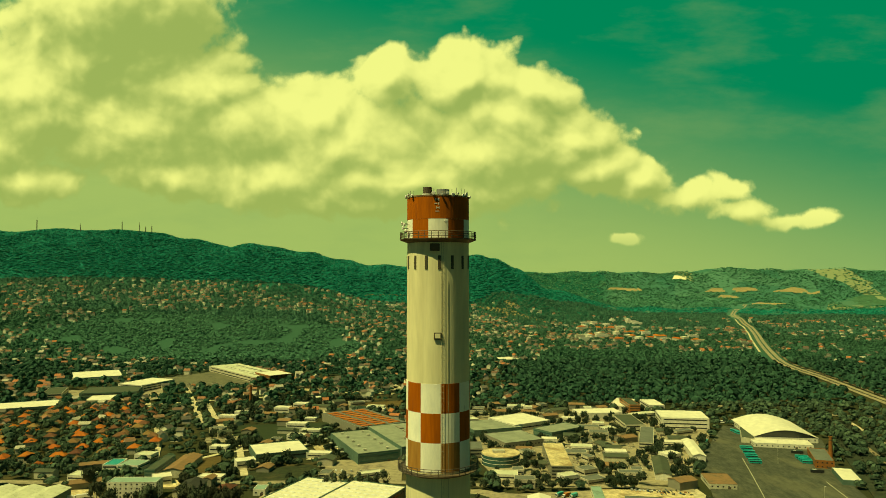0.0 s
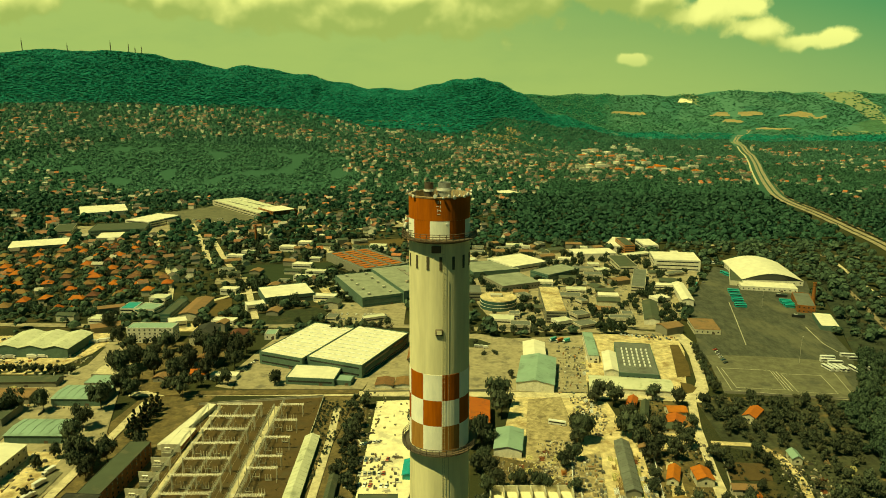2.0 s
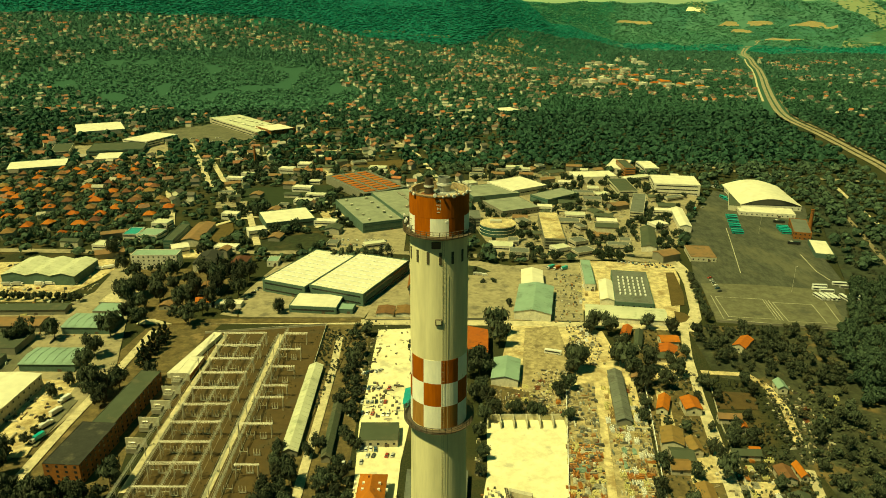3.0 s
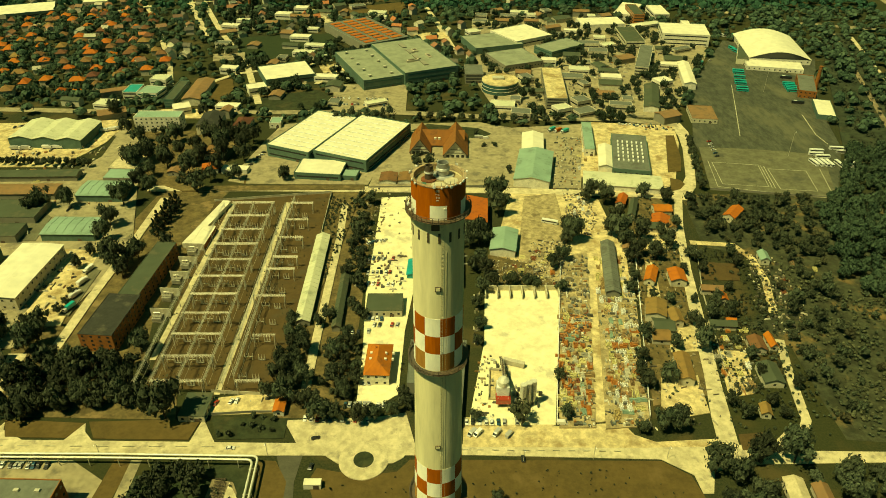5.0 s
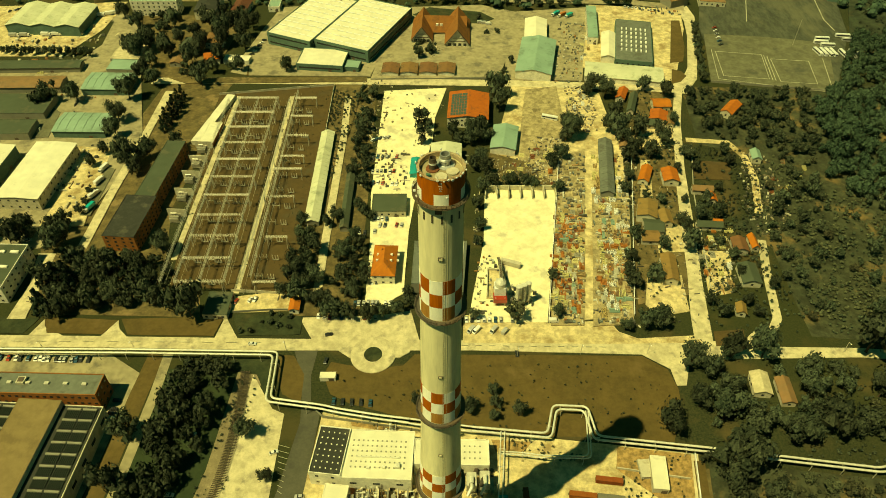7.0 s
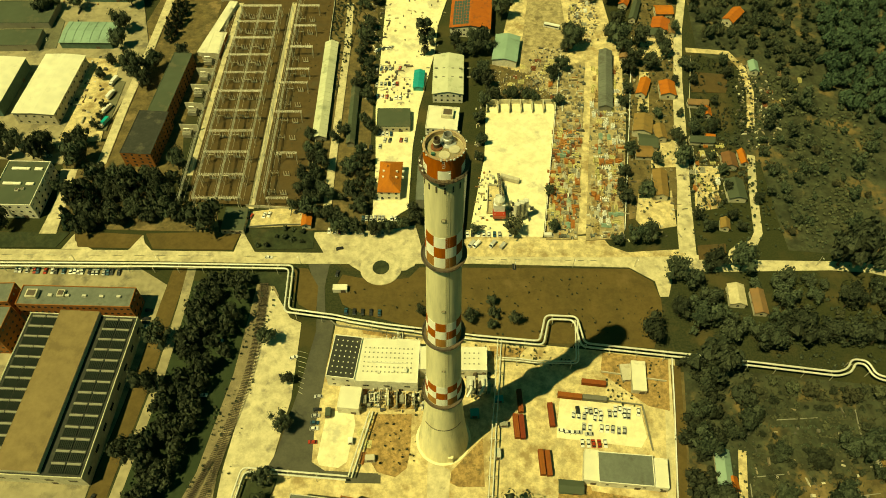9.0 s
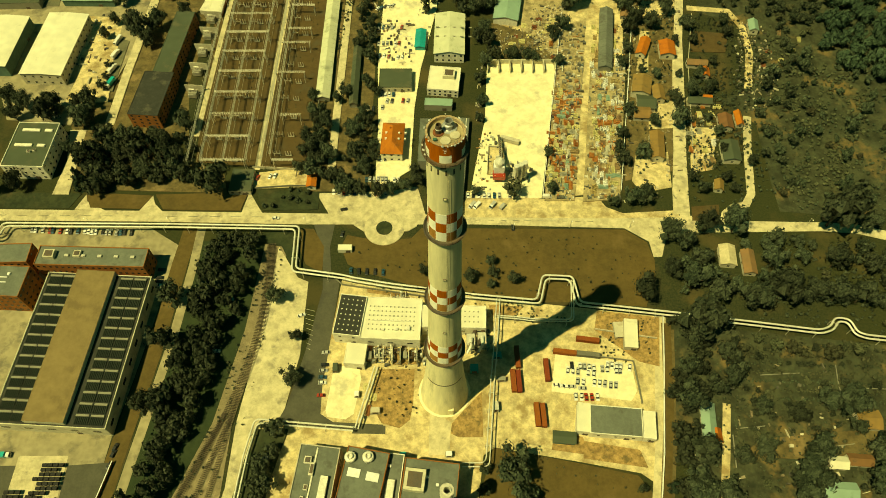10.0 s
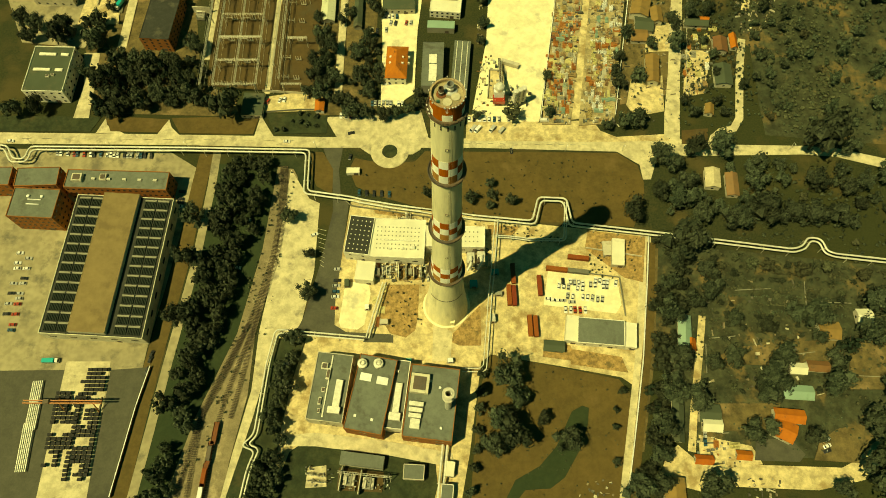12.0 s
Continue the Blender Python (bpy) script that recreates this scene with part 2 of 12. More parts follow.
    thin = k.math("MULTIPLY", k.step(k.noise(k.vec("MULTIPLY", at, (0.5, 1, 1.6)), 0.0013, 6.0, 0.6), 0.45, 0.72), 0.35)
    blue = k.mix(thin, blue, THIN)
    cloud = k.mix(lit, SHADE, LIT)
    # heaps lose contrast in the haze near the horizon
    alpha = k.math("MULTIPLY", alpha, k.step(z, 220, 640))
    col = k.mix(k.math("MULTIPLY", alpha, 0.94), blue, cloud)
    k.put(m.node_tree.nodes["Material Output"], "Surface", k.add("ShaderNodeEmission", Color=col, Strength=1.0).outputs[0])
    return m


HAZE, BLUE, THIN, SHADE, LIT = (0.35, 0.47, 0.265), (0.0, 0.22, 0.185), (0.22, 0.36, 0.24), (0.33, 0.42, 0.22), (0.90, 0.90, 0.55)
bm = bmesh.new()
bm.faces.new([bm.verts.new(p) for p in ((-6500, 0, -400), (6500, 0, -400), (6500, 0, 4200), (-6500, 0, 4200))])
solid("backdrop", bm, sky_material(), "hazy green-blue sky with a bank of heaped clouds", "sky", kind="structure",
      m=Matrix.Translation((0, 4580, 11)) @ Matrix.Diagonal((0.942, 1, 0.942, 1)))

# ---------------------------------------------------------------- chimney
concrete_old = surface("shaft_concrete", (0.78, 0.70, 0.46), (0.66, 0.59, 0.38), grain=0.35, patch=0.12, bump=0.25, stain=(0.40, 0.36, 0.23), stain_scale=0.22, stain_cut=(0.5, 0.75), stretch=(1, 1, 0.12))
paint_white = surface("chimney_white", (0.90, 0.87, 0.75), (0.82, 0.78, 0.65), grain=1.2, patch=0.3, stain=(0.45, 0.36, 0.25), stain_scale=0.5, stain_cut=(0.6, 0.8), stretch=(1, 1, 0.3))
paint_red = surface("chimney_red", (0.43, 0.105, 0.016), (0.31, 0.072, 0.012), grain=1.5, patch=0.35, stain=(0.20, 0.055, 0.015), stain_scale=0.7, stain_cut=(0.5, 0.8), stretch=(1, 1, 0.12))
paint_faded = surface("chimney_faded_red", (0.44, 0.23, 0.075), (0.34, 0.15, 0.045), grain=1.5, patch=0.35, stain=(0.28, 0.11, 0.03), stain_scale=0.7, stain_cut=(0.5, 0.8), stretch=(1, 1, 0.12))
steel_dark = surface("dark_steel", (0.09, 0.085, 0.075), (0.15, 0.10, 0.06), grain=2, rough=0.7, metal=0.4)
steel_grey = surface("grey_steel", (0.45, 0.45, 0.42), (0.33, 0.33, 0.30), grain=2, rough=0.5, metal=0.5)
rust = surface("rust", (0.20, 0.07, 0.03), (0.12, 0.05, 0.03), grain=2.5, patch=0.6)
dull_white = surface("dull_white", (0.72, 0.71, 0.66), (0.6, 0.58, 0.52), grain=1.5)
black = surface("soot_black", (0.025, 0.024, 0.022), (0.04, 0.035, 0.03), grain=2)

galv_dull = surface("dull_ladder_steel", (0.52, 0.46, 0.30), grain=2)
# darkened concrete colour, stands for the shade inside the vent slots
slot_dark = surface("vent_slot_shade", (0.10, 0.085, 0.055), (0.07, 0.06, 0.04), grain=1.0)

RADII = ((0, 12.3), (6, 11.6), (14, 10.7), (24, 9.7), (34, 8.9), (44, 8.25), (55, 7.7), (75, 7.1), (105, 6.4), (150, 5.75), (180, 5.6), (203, 5.5))


def radius(z):
    for (z0, r0), (z1, r1) in zip(RADII, RADII[1:]):
        if z <= z1:
            return r0 + (r1 - r0) * (z - z0) / (z1 - z0)
    return RADII[-1][1]


def chequers(parent, z_top, rows, row_h, phase, first_white):
    """Painted fields as thin curved panels round the shaft, ten to a row."""
    for row in range(rows):
        z1, z0 = z_top - row * row_h, z_top - (row + 1) * row_h
        for i in range(10):
            white = (i + row) % 2 == (0 if first_white else 1)
            b = bmesh.new()
            e = 0.05
            lathe(b, [(radius(z0) + 0.002, z0), (radius(z0) + e, z0), (radius(z1) + e, z1), (radius(z1) + 0.002, z1)], 6, a0=phase + 36 * i, a1=phase + 36 * (i + 1))
            part("painted_panel", b, paint_white if white else paint_faded if row == 2 else paint_red, parent)


def platform(parent, z, out=1.5, posts=36):
    r = radius(z)
    b = bmesh.new()
    lathe(b, [(r - 0.1, z - 0.75), (r + out - 0.1, z - 0.2), (r + out, z - 0.12), (r + out, z), (r - 0.1, z)], 40)
    deck = part("gallery_deck", b, steel_dark, parent)
    for h in (0.4, 0.8, 1.2):
        b = bmesh.new()
        tube(b, [(math.sin(2 * math.pi * i / 48) * (r + out - 0.06), -math.cos(2 * math.pi * i / 48) * (r + out - 0.06), z + h) for i in range(49)], 0.06, 5, False)
        part("rail", b, steel_dark, deck)
    b = bmesh.new()
    tube(b, [(0, 0, 0), (0, 0, 1.22)], 0.06, 5)
    post = to_mesh("rail_post", b, steel_dark)
    for i in range(posts):
        a = 2 * math.pi * i / posts
        p = part("rail_post", post, None, deck)
        p.location = (math.sin(a) * (r + out - 0.06), -math.cos(a) * (r + out - 0.06), z)


def dish(parent, a, z, r, size, out=0.5):
    b = bmesh.new()
    lathe(b, [(0.02, 0.0), (size * 0.6, 0.06), (size, 0.22), (size, 0.35), (size * 0.9, 0.4), (0.02, 0.42)], 14)
    d = part("dish_antenna", b, dull_white, parent)
    d.matrix_local = Matrix.Rotation(a, 4, "Z") @ Matrix.Translation((0, -r - out, z)) @ Matrix.Rotation(radians(90), 4, "X")
    b = bmesh.new()
    tube(b, [(0, -r + 0.05, z), (0, -r - out, z)], 0.05, 5)
    p = part("antenna_arm", b, steel_dark, parent)
    p.matrix_local = Matrix.Rotation(a, 4, "Z")


def build_chimney():
    c = thing("chimney", pose(0, 0, 0), "tall tapered concrete factory chimney with red and white chequered bands", "chimney")
    b = bmesh.new()
    zs = sorted({*range(0, 56, 4), *range(56, 203, 7)})
    lathe(b, [(radius(z), z) for z in zs] + [(5.5, 203), (5.0, 203), (5.0, 200.5)], 64)
    part("shaft", b, concrete_old, c, "pale streaked concrete shaft flaring at its foot")
    # head: a red collar, and alternate fields below it
    b = bmesh.new()
    lathe(b, [(5.51, 198.9), (5.58, 198.9), (5.58, 202.85), (5.51, 202.85)], 64)
    part("head_collar", b, paint_red, c, "rust-red painted collar with flaking edge")
    chequers(c, 198.88, 1, 3.3, -18, True)
    chequers(c, 170.4, 3, 5.05, -32, True)
    chequers(c, 121.6, 3, 5.3, -28, False)
    chequers(c, 73.2, 3, 5.5, -24, True)
    for z, out in ((195.5, 1.35), (155.0, 1.5), (105.4, 1.6), (56.2, 1.6)):
        platform(c, z, out)
    # rim, roof of the head, and the flues that stick out of it
    b = bmesh.new()
    lathe(b, [(5.62, 202.8), (5.66, 203.05), (5.0, 203.1), (4.95, 202.0)], 64)
    part("rim", b, surface("chipped_rim", (0.42, 0.34, 0.22), (0.26, 0.13, 0.06), grain=2.5, stain=(0.12, 0.09, 0.06), stain_scale=0.8), c, "chipped rusty rim")
    b = bmesh.new()
    lathe(b, [(5.05, 201.6), (2.5, 201.75), (0.02, 201.8)], 40)
    part("cap", b, surface("cap_concrete", (0.34, 0.28, 0.17), (0.22, 0.18, 0.11), grain=1.5, stain=(0.14, 0.12, 0.09), stain_scale=0.4), c)
    for x, y, r, h in ((-1.9, 0.4, 0.85, 3.2), (0.9, 2.1, 1.25, 3.0)):
        b = bmesh.new()
        lathe(b, [(r * 1.9, 201.6), (r * 1.85, 202.0), (r * 1.2, 202.15), (r * 1.12, 202.2)], 24, (x, y, 0))
        part("flue_collar", b, rust if r < 1 else steel_grey, c)
        b = bmesh.new()
        lathe(b, [(r, 201.7), (r, 201.8 + h * 0.45), (r * 1.12, 201.8 + h * 0.48), (r * 1.12, 201.8 + h * 0.62), (r * 0.95, 201.8 + h * 0.66), (r * 0.95, 201.8 + h), (r * 0.8, 201.8 + h), (r * 0.8, 202)], 24, (x, y, 0))
        part("flue", b, steel_dark if r < 1 else steel_grey, c)
        b = bmesh.new()
        lathe(b, [(r * 1.14, 201.8 + h * 0.5), (r * 1.14, 201.8 + h * 0.62)], 24, (x, y, 0))
        part("flue_band", b, dull_white, c)
    for x, y, r in ((2.6, -0.6, 1.45), (0.0, -2.6, 1.45)):
        b = bmesh.new()
        lathe(b, [(r, 201.6), (r, 202.0), (r * 0.97, 202.06), (0.02, 202.1)], 28, (x, y, 0))
        part("blanked_flue", b, surface("lid", (0.50, 0.45, 0.33), (0.4, 0.35, 0.25), grain=1.0), c)
    b = bmesh.new()
    cbox(b, -2.9, -2.3, 202.0, 1.0, 0.8, 0.7, bevel=0.05)
    part("hatch", b, surface("hatch_green", (0.05, 0.14, 0.10), grain=2), c)
    # antennas on the head
    rng = random.Random(4)
    for i, a in enumerate((-64, -52, -8, 6, 16, 26, 36, 48, 58, 75, 100, 140, 180, 230, 262)):
        dish(c, radians(a), 203.3 - 0.25 * (i % 2), 5.3, 0.2 + 0.08 * (i % 3), 0.3)
        b = bmesh.new()
        tube(b, [(math.sin(radians(a)) * 5.45, -math.cos(radians(a)) * 5.45, 202.6), (math.sin(radians(a)) * 5.45, -math.cos(radians(a)) * 5.45, 203.9 + rng.random() * 0.5)], 0.05, 5)
        part("antenna_pole", b, steel_grey, c)
    for a, z in ((-72, 197.4), (-66, 198.0), (-60, 196.8), (-80, 198.3), (13, 198.4)):
        dish(c, radians(a), z, radius(z), 0.34, 0.3 if a > 0 else 0.8)
    # slots under the upper gallery: solid blocks, the shade inside painted as dark concrete
    for i in range(15):
        b = bmesh.new()
        cbox(b, 0, -radius(191.2) - 0.03, 191.3, 0.5, 0.14, 2.4, Matrix.Rotation(radians(24 * i + 2), 4, "Z"), 0.02)
        part("vent_slot", b, slot_dark, c)
    # ladder with cage, cable runs and door boxes down the front
    b = bmesh.new()
    for x in (0.55, 0.95):
        tube(b, [(x, -radius(z) - 0.08, z) for z in range(56, 197, 7)], 0.025, 4)
    for i in range(138):
        z = 57 + i
        cbox(b, 0.75, -radius(z) - 0.08, z, 0.4, 0.03, 0.03)
    part("ladder", b, galv_dull, c)
    b = bmesh.new()
    tube(b, [(1.7, -math.sqrt(radius(z) ** 2 - 2.9) - 0.03, z) for z in range(56, 194, 6)], 0.04, 5)
    part("cable_run", b, galv_dull, c)
    for z in (178.6, 130.0, 87.0):
        b = bmesh.new()
        cbox(b, -0.1, -radius(z) - 0.12, z, 1.3, 0.3, 1.2, bevel=0.05)
        d = part("inspection_hatch", b, steel_dark, c)
        b = bmesh.new()
        cbox(b, -0.1, -radius(z) - 0.30, z + 0.05, 0.9, 0.08, 0.8)
        part("hatch_leaf", b, concrete_old, d)
    b = bmesh.new()
    cbox(b, -0.6, -radius(193.8) - 0.15, 193.9, 1.7, 0.3, 1.3, bevel=0.06)
    part("cable_box", b, steel_dark, c)
    # worn stencil marks under the rim, too faint to read
    for i, (x, z, w, h) in enumerate(((-0.45, 202.2, 0.12, 0.5), (-0.2, 202.25, 0.1, 0.4), (0.1, 202.2, 0.12, 0.5), (-0.4, 201.5, 0.5, 0.1), (0.1, 201.45, 0.12, 0.45), (-0.35, 200.8, 0.12, 0.5), (-0.1, 200.8, 0.3, 0.12), (0.15, 200.75, 0.12, 0.4), (-0.2, 200.15, 0.6, 0.12))):
        b = bmesh.new()
        cbox(b, x, -5.6, z, w, 0.04, h)
        part("stencil_mark", b, dull_white, c)
    # port and hood at the foot
    b = bmesh.new()
    cbox(b, 3.4, -radius(5) * 0.95, 3.0, 2.6, 1.6, 6.0, bevel=0.1)
    part("access_port", b, concrete_old, c)
    b = bmesh.new()
    for i in range(60):
        a = radians(-60 + i * 2)
        cbox(b, 0, 0, 0, 0.32, 0.1, 0.3 + 0.25 * (i % 3), Matrix.Rotation(a, 4, "Z") @ Matrix.Translation((0, -radius(33) - 0.2, 33)))
    part("bird_spikes", b, steel_dark, c, "ragged ring of dark brackets")
    b = bmesh.new()
    lathe(b, [(13.4, 0.0), (13.4, 0.35), (12.2, 0.45)], 48)
    part("foot_ring", b, concrete_old, c)


build_chimney()

# ---------------------------------------------------------------- materials of the place
sand = surface("dusty_yard", (0.56, 0.45, 0.26), (0.43, 0.34, 0.19), grain=0.9, patch=0.05, bump=0.4, stain=(0.25, 0.17, 0.08), stain_scale=0.07, stain_cut=(0.5, 0.66), mottle=0.3)
bright_yard = surface("cement_yard", (0.74, 0.66, 0.44), (0.64, 0.56, 0.36), grain=0.4, patch=0.05, bump=0.2, stain=(0.44, 0.39, 0.28), stain_scale=0.045, stain_cut=(0.56, 0.66))
pale_road = surface("pale_old_road", (0.52, 0.445, 0.29), (0.43, 0.365, 0.235), grain=0.5, patch=0.06, stain=(0.21, 0.185, 0.13), stain_scale=0.14, stain_cut=(0.52, 0.72), mottle=0.2)
yard_grey = surface("grey_yard", (0.32, 0.27, 0.17), (0.235, 0.2, 0.127), grain=0.8, patch=0.05, stain=(0.12, 0.105, 0.075), stain_scale=0.08, stain_cut=(0.5, 0.68), mottle=0.22)
asphalt = surface("asphalt", (0.085, 0.081, 0.058), (0.066, 0.063, 0.046), grain=0.8, patch=0.04, stain=(0.045, 0.044, 0.035), stain_scale=0.03)
brown_lawn = surface("dry_lawn", (0.105, 0.07, 0.027), (0.078, 0.056, 0.022), grain=0.6, patch=0.05, bump=0.4, stain=(0.14, 0.095, 0.042), stain_scale=0.035, stain_cut=(0.56, 0.72))
green_lawn = surface("mown_lawn", (0.022, 0.031, 0.016), (0.04, 0.044, 0.021), grain=0.7, patch=0.06, bump=0.4, stain=(0.07, 0.056, 0.028), stain_scale=0.05, stain_cut=(0.56, 0.72), mottle=0.3)
slope_grass = surface("hillside_grass", (0.035, 0.095, 0.052), (0.055, 0.125, 0.066), grain=0.2, patch=0.02, mottle=0.25)
depot_tar = surface("depot_asphalt", (0.074, 0.076, 0.052), (0.052, 0.056, 0.041), grain=0.5, patch=0.03, stain=(0.115, 0.11, 0.07), stain_scale=0.018, stain_cut=(0.5, 0.66), mottle=0.3, stretch=(1.6, 0.6, 1))
depot_worn = surface("worn_depot_asphalt", (0.135, 0.128, 0.080), (0.105, 0.10, 0.064), grain=0.5, patch=0.04, stain=(0.06, 0.06, 0.045), stain_scale=0.05, mottle=0.2)
line_paint = surface("road_line_paint", (0.42, 0.40, 0.29), (0.30, 0.28, 0.20), grain=1.5, mottle=0.25)
roof_sage = surface("sage_felt_roof", (0.25, 0.265, 0.195), (0.20, 0.215, 0.158), grain=0.4, patch=0.1, stain=(0.14, 0.15, 0.11), stain_scale=0.1, mottle=0.2)
roof_cream = surface("cream_sheet_roof", (0.54, 0.53, 0.38), (0.43, 0.43, 0.30), grain=0.4, patch=0.1, stain=(0.28, 0.29, 0.2), stain_scale=0.12)
roof_red = surface("chalet_tiles", (0.26, 0.105, 0.035), (0.19, 0.08, 0.03), grain=1.2, patch=0.3, stain=(0.13, 0.06, 0.028), stain_scale=0.25)
# lush lawns, and the painted shade on the ground below the railway trees
lush_shade_lawn = surface("lush_and_shaded_grass", (0.022, 0.034, 0.016), (0.03, 0.04, 0.018), grain=0.7, patch=0.08, bump=0.4)
dry_grass = surface("parched_grass", (0.135, 0.098, 0.046), (0.08, 0.065, 0.032), grain=0.5, patch=0.05, bump=0.5, stain=(0.24, 0.165, 0.085), stain_scale=0.05, stain_cut=(0.54, 0.7), mottle=0.35)
meadow = surface("rough_meadow", (0.022, 0.031, 0.0185), (0.043, 0.049, 0.029), grain=0.45, patch=0.03, bump=0.6, stain=(0.085, 0.06, 0.028), stain_scale=0.04, stain_cut=(0.56, 0.7), bump_dist=0.4, mottle=0.35)
scrubland = surface("scrub_grass", (0.030, 0.036, 0.021), (0.060, 0.060, 0.034), grain=0.5, patch=0.035, bump=0.6, stain=(0.17, 0.115, 0.052), stain_scale=0.035, stain_cut=(0.54, 0.66), bump_dist=0.4, mottle=0.4)
trodden = surface("trodden_yard_dirt", (0.37, 0.295, 0.17), (0.26, 0.205, 0.115), grain=0.8, patch=0.08, bump=0.4, stain=(0.13, 0.10, 0.055), stain_scale=0.12, stain_cut=(0.5, 0.66), mottle=0.3)
wood_floor = surface("wood_floor", (0.02, 0.021, 0.011), (0.03, 0.028, 0.013), grain=0.4, patch=0.06, bump=0.5)
gravel = surface("brown_gravel", (0.092, 0.06, 0.026), (0.066, 0.045, 0.021), grain=1.5, patch=0.06, bump=0.5, stain=(0.075, 0.06, 0.033), stain_scale=0.06)
ballast = surface("track_ballast", (0.24, 0.19, 0.115), (0.15, 0.12, 0.075), grain=1.2, patch=0.08, bump=0.5, stain=(0.40, 0.32, 0.2), stain_scale=0.07)
roof_white = surface("white_roof", (0.67, 0.63, 0.48), (0.56, 0.52, 0.39), grain=0.4, patch=0.1, stain=(0.46, 0.42, 0.32), stain_scale=0.12, stain_cut=(0.56, 0.75))
roof_grey = surface("grey_felt_roof", (0.14, 0.15, 0.12), (0.108, 0.115, 0.094), grain=0.5, patch=0.1, stain=(0.08, 0.08, 0.062), stain_scale=0.12)
roof_dark = surface("dark_felt_roof", (0.04, 0.041, 0.033), (0.03, 0.031, 0.026), grain=0.5, patch=0.1, stain=(0.09, 0.082, 0.06), stain_scale=0.12)
roof_green = surface("green_metal_roof", (0.24, 0.34, 0.26), (0.18, 0.27, 0.20), grain=0.4, patch=0.1, rough=0.55, stain=(0.12, 0.16, 0.12), stain_scale=0.1)
roof_moss = surface("moss_green_roof", (0.07, 0.085, 0.055), (0.055, 0.065, 0.042), grain=0.4, patch=0.1, stain=(0.10, 0.095, 0.06), stain_scale=0.1)
roof_brown = surface("brown_sheet_roof", (0.21, 0.15, 0.075), (0.18, 0.13, 0.065), grain=0.3, patch=0.06, stain=(0.14, 0.1, 0.05), stain_scale=0.08)
roof_tile = surface("orange_roof_tiles", (0.42, 0.125, 0.03), (0.32, 0.09, 0.025), grain=1.2, patch=0.3, stain=(0.20, 0.075, 0.03), stain_scale=0.25, each=0.06)
roof_old = surface("old_brown_tiles", (0.19, 0.095, 0.045), (0.14, 0.075, 0.038), grain=1.2, patch=0.3, stain=(0.085, 0.06, 0.036), stain_scale=0.25, each=0.35)
roof_rust = surface("rusty_sheet_roof", (0.25, 0.14, 0.07), (0.17, 0.11, 0.06), grain=0.8, patch=0.2, stain=(0.11, 0.09, 0.055), stain_scale=0.15)
wall_pale = surface("pale_render", (0.52, 0.47, 0.35), (0.44, 0.40, 0.30), grain=0.8, patch=0.15, stain=(0.34, 0.30, 0.21), stain_scale=0.3, each=0.12)
wall_white = surface("white_wall", (0.70, 0.66, 0.54), (0.60, 0.56, 0.45), grain=0.8, patch=0.15, stain=(0.46, 0.42, 0.32), stain_scale=0.3)
wall_brick = surface("brick_wall", (0.30, 0.115, 0.04), (0.22, 0.085, 0.032), grain=3, patch=0.3, stain=(0.15, 0.075, 0.035), stain_scale=0.25)
wall_green = surface("green_cladding", (0.10, 0.16, 0.125), (0.08, 0.13, 0.10), grain=0.6, patch=0.2)
wall_grey = surface("grey_wall", (0.25, 0.235, 0.18), (0.20, 0.19, 0.145), grain=0.8, patch=0.2)
pipe_white = surface("pipe_cladding", (0.66, 0.63, 0.52), (0.56, 0.53, 0.43), grain=1.5, patch=0.3, rough=0.45, metal=0.2)
galv = surface("galvanised_steel", (0.58, 0.54, 0.43), (0.47, 0.43, 0.34), grain=2, rough=0.5, metal=0.3)
porcelain = surface("insulator_porcelain", (0.52, 0.47, 0.36), (0.34, 0.26, 0.18), grain=2, rough=0.4)
red_steel = surface("red_container_paint", (0.24, 0.06, 0.022), (0.18, 0.045, 0.018), grain=1.5, patch=0.4, stain=(0.13, 0.055, 0.03), stain_scale=0.6, each=0.2)
teal_paint = surface("teal_paint", (0.004, 0.27, 0.26), (0.004, 0.2, 0.19), grain=1, rough=0.5)
orange_paint = surface("orange_paint", (0.40, 0.15, 0.045), (0.30, 0.115, 0.038), grain=1, rough=0.5)
rusty_soil = surface("rusty_weedy_soil", (0.34, 0.215, 0.095), (0.24, 0.155, 0.07), grain=1.0, patch=0.12, bump=0.5, stain=(0.11, 0.085, 0.04), stain_scale=0.22, stain_cut=(0.52, 0.68), mottle=0.35)
junk_mix = surface("stacked_goods", (0.36, 0.27, 0.155), (0.28, 0.21, 0.125), grain=1.0, patch=0.5, each=0.6, island=True)
timber = surface("timber", (0.34, 0.235, 0.12), (0.25, 0.17, 0.09), grain=3, stretch=(1, 6, 6), each=0.2)
sleeper = surface("old_sleeper", (0.085, 0.066, 0.045), (0.055, 0.045, 0.033), grain=2)
rail_steel = surface("rail_steel", (0.16, 0.12, 0.085), (0.12, 0.085, 0.06), grain=2, rough=0.45, metal=0.6)
bark = surface("bark", (0.085, 0.062, 0.04), (0.055, 0.042, 0.03), grain=4, bump=0.5)
tyre = surface("tyre_rubber", (0.02, 0.02, 0.018), grain=4)


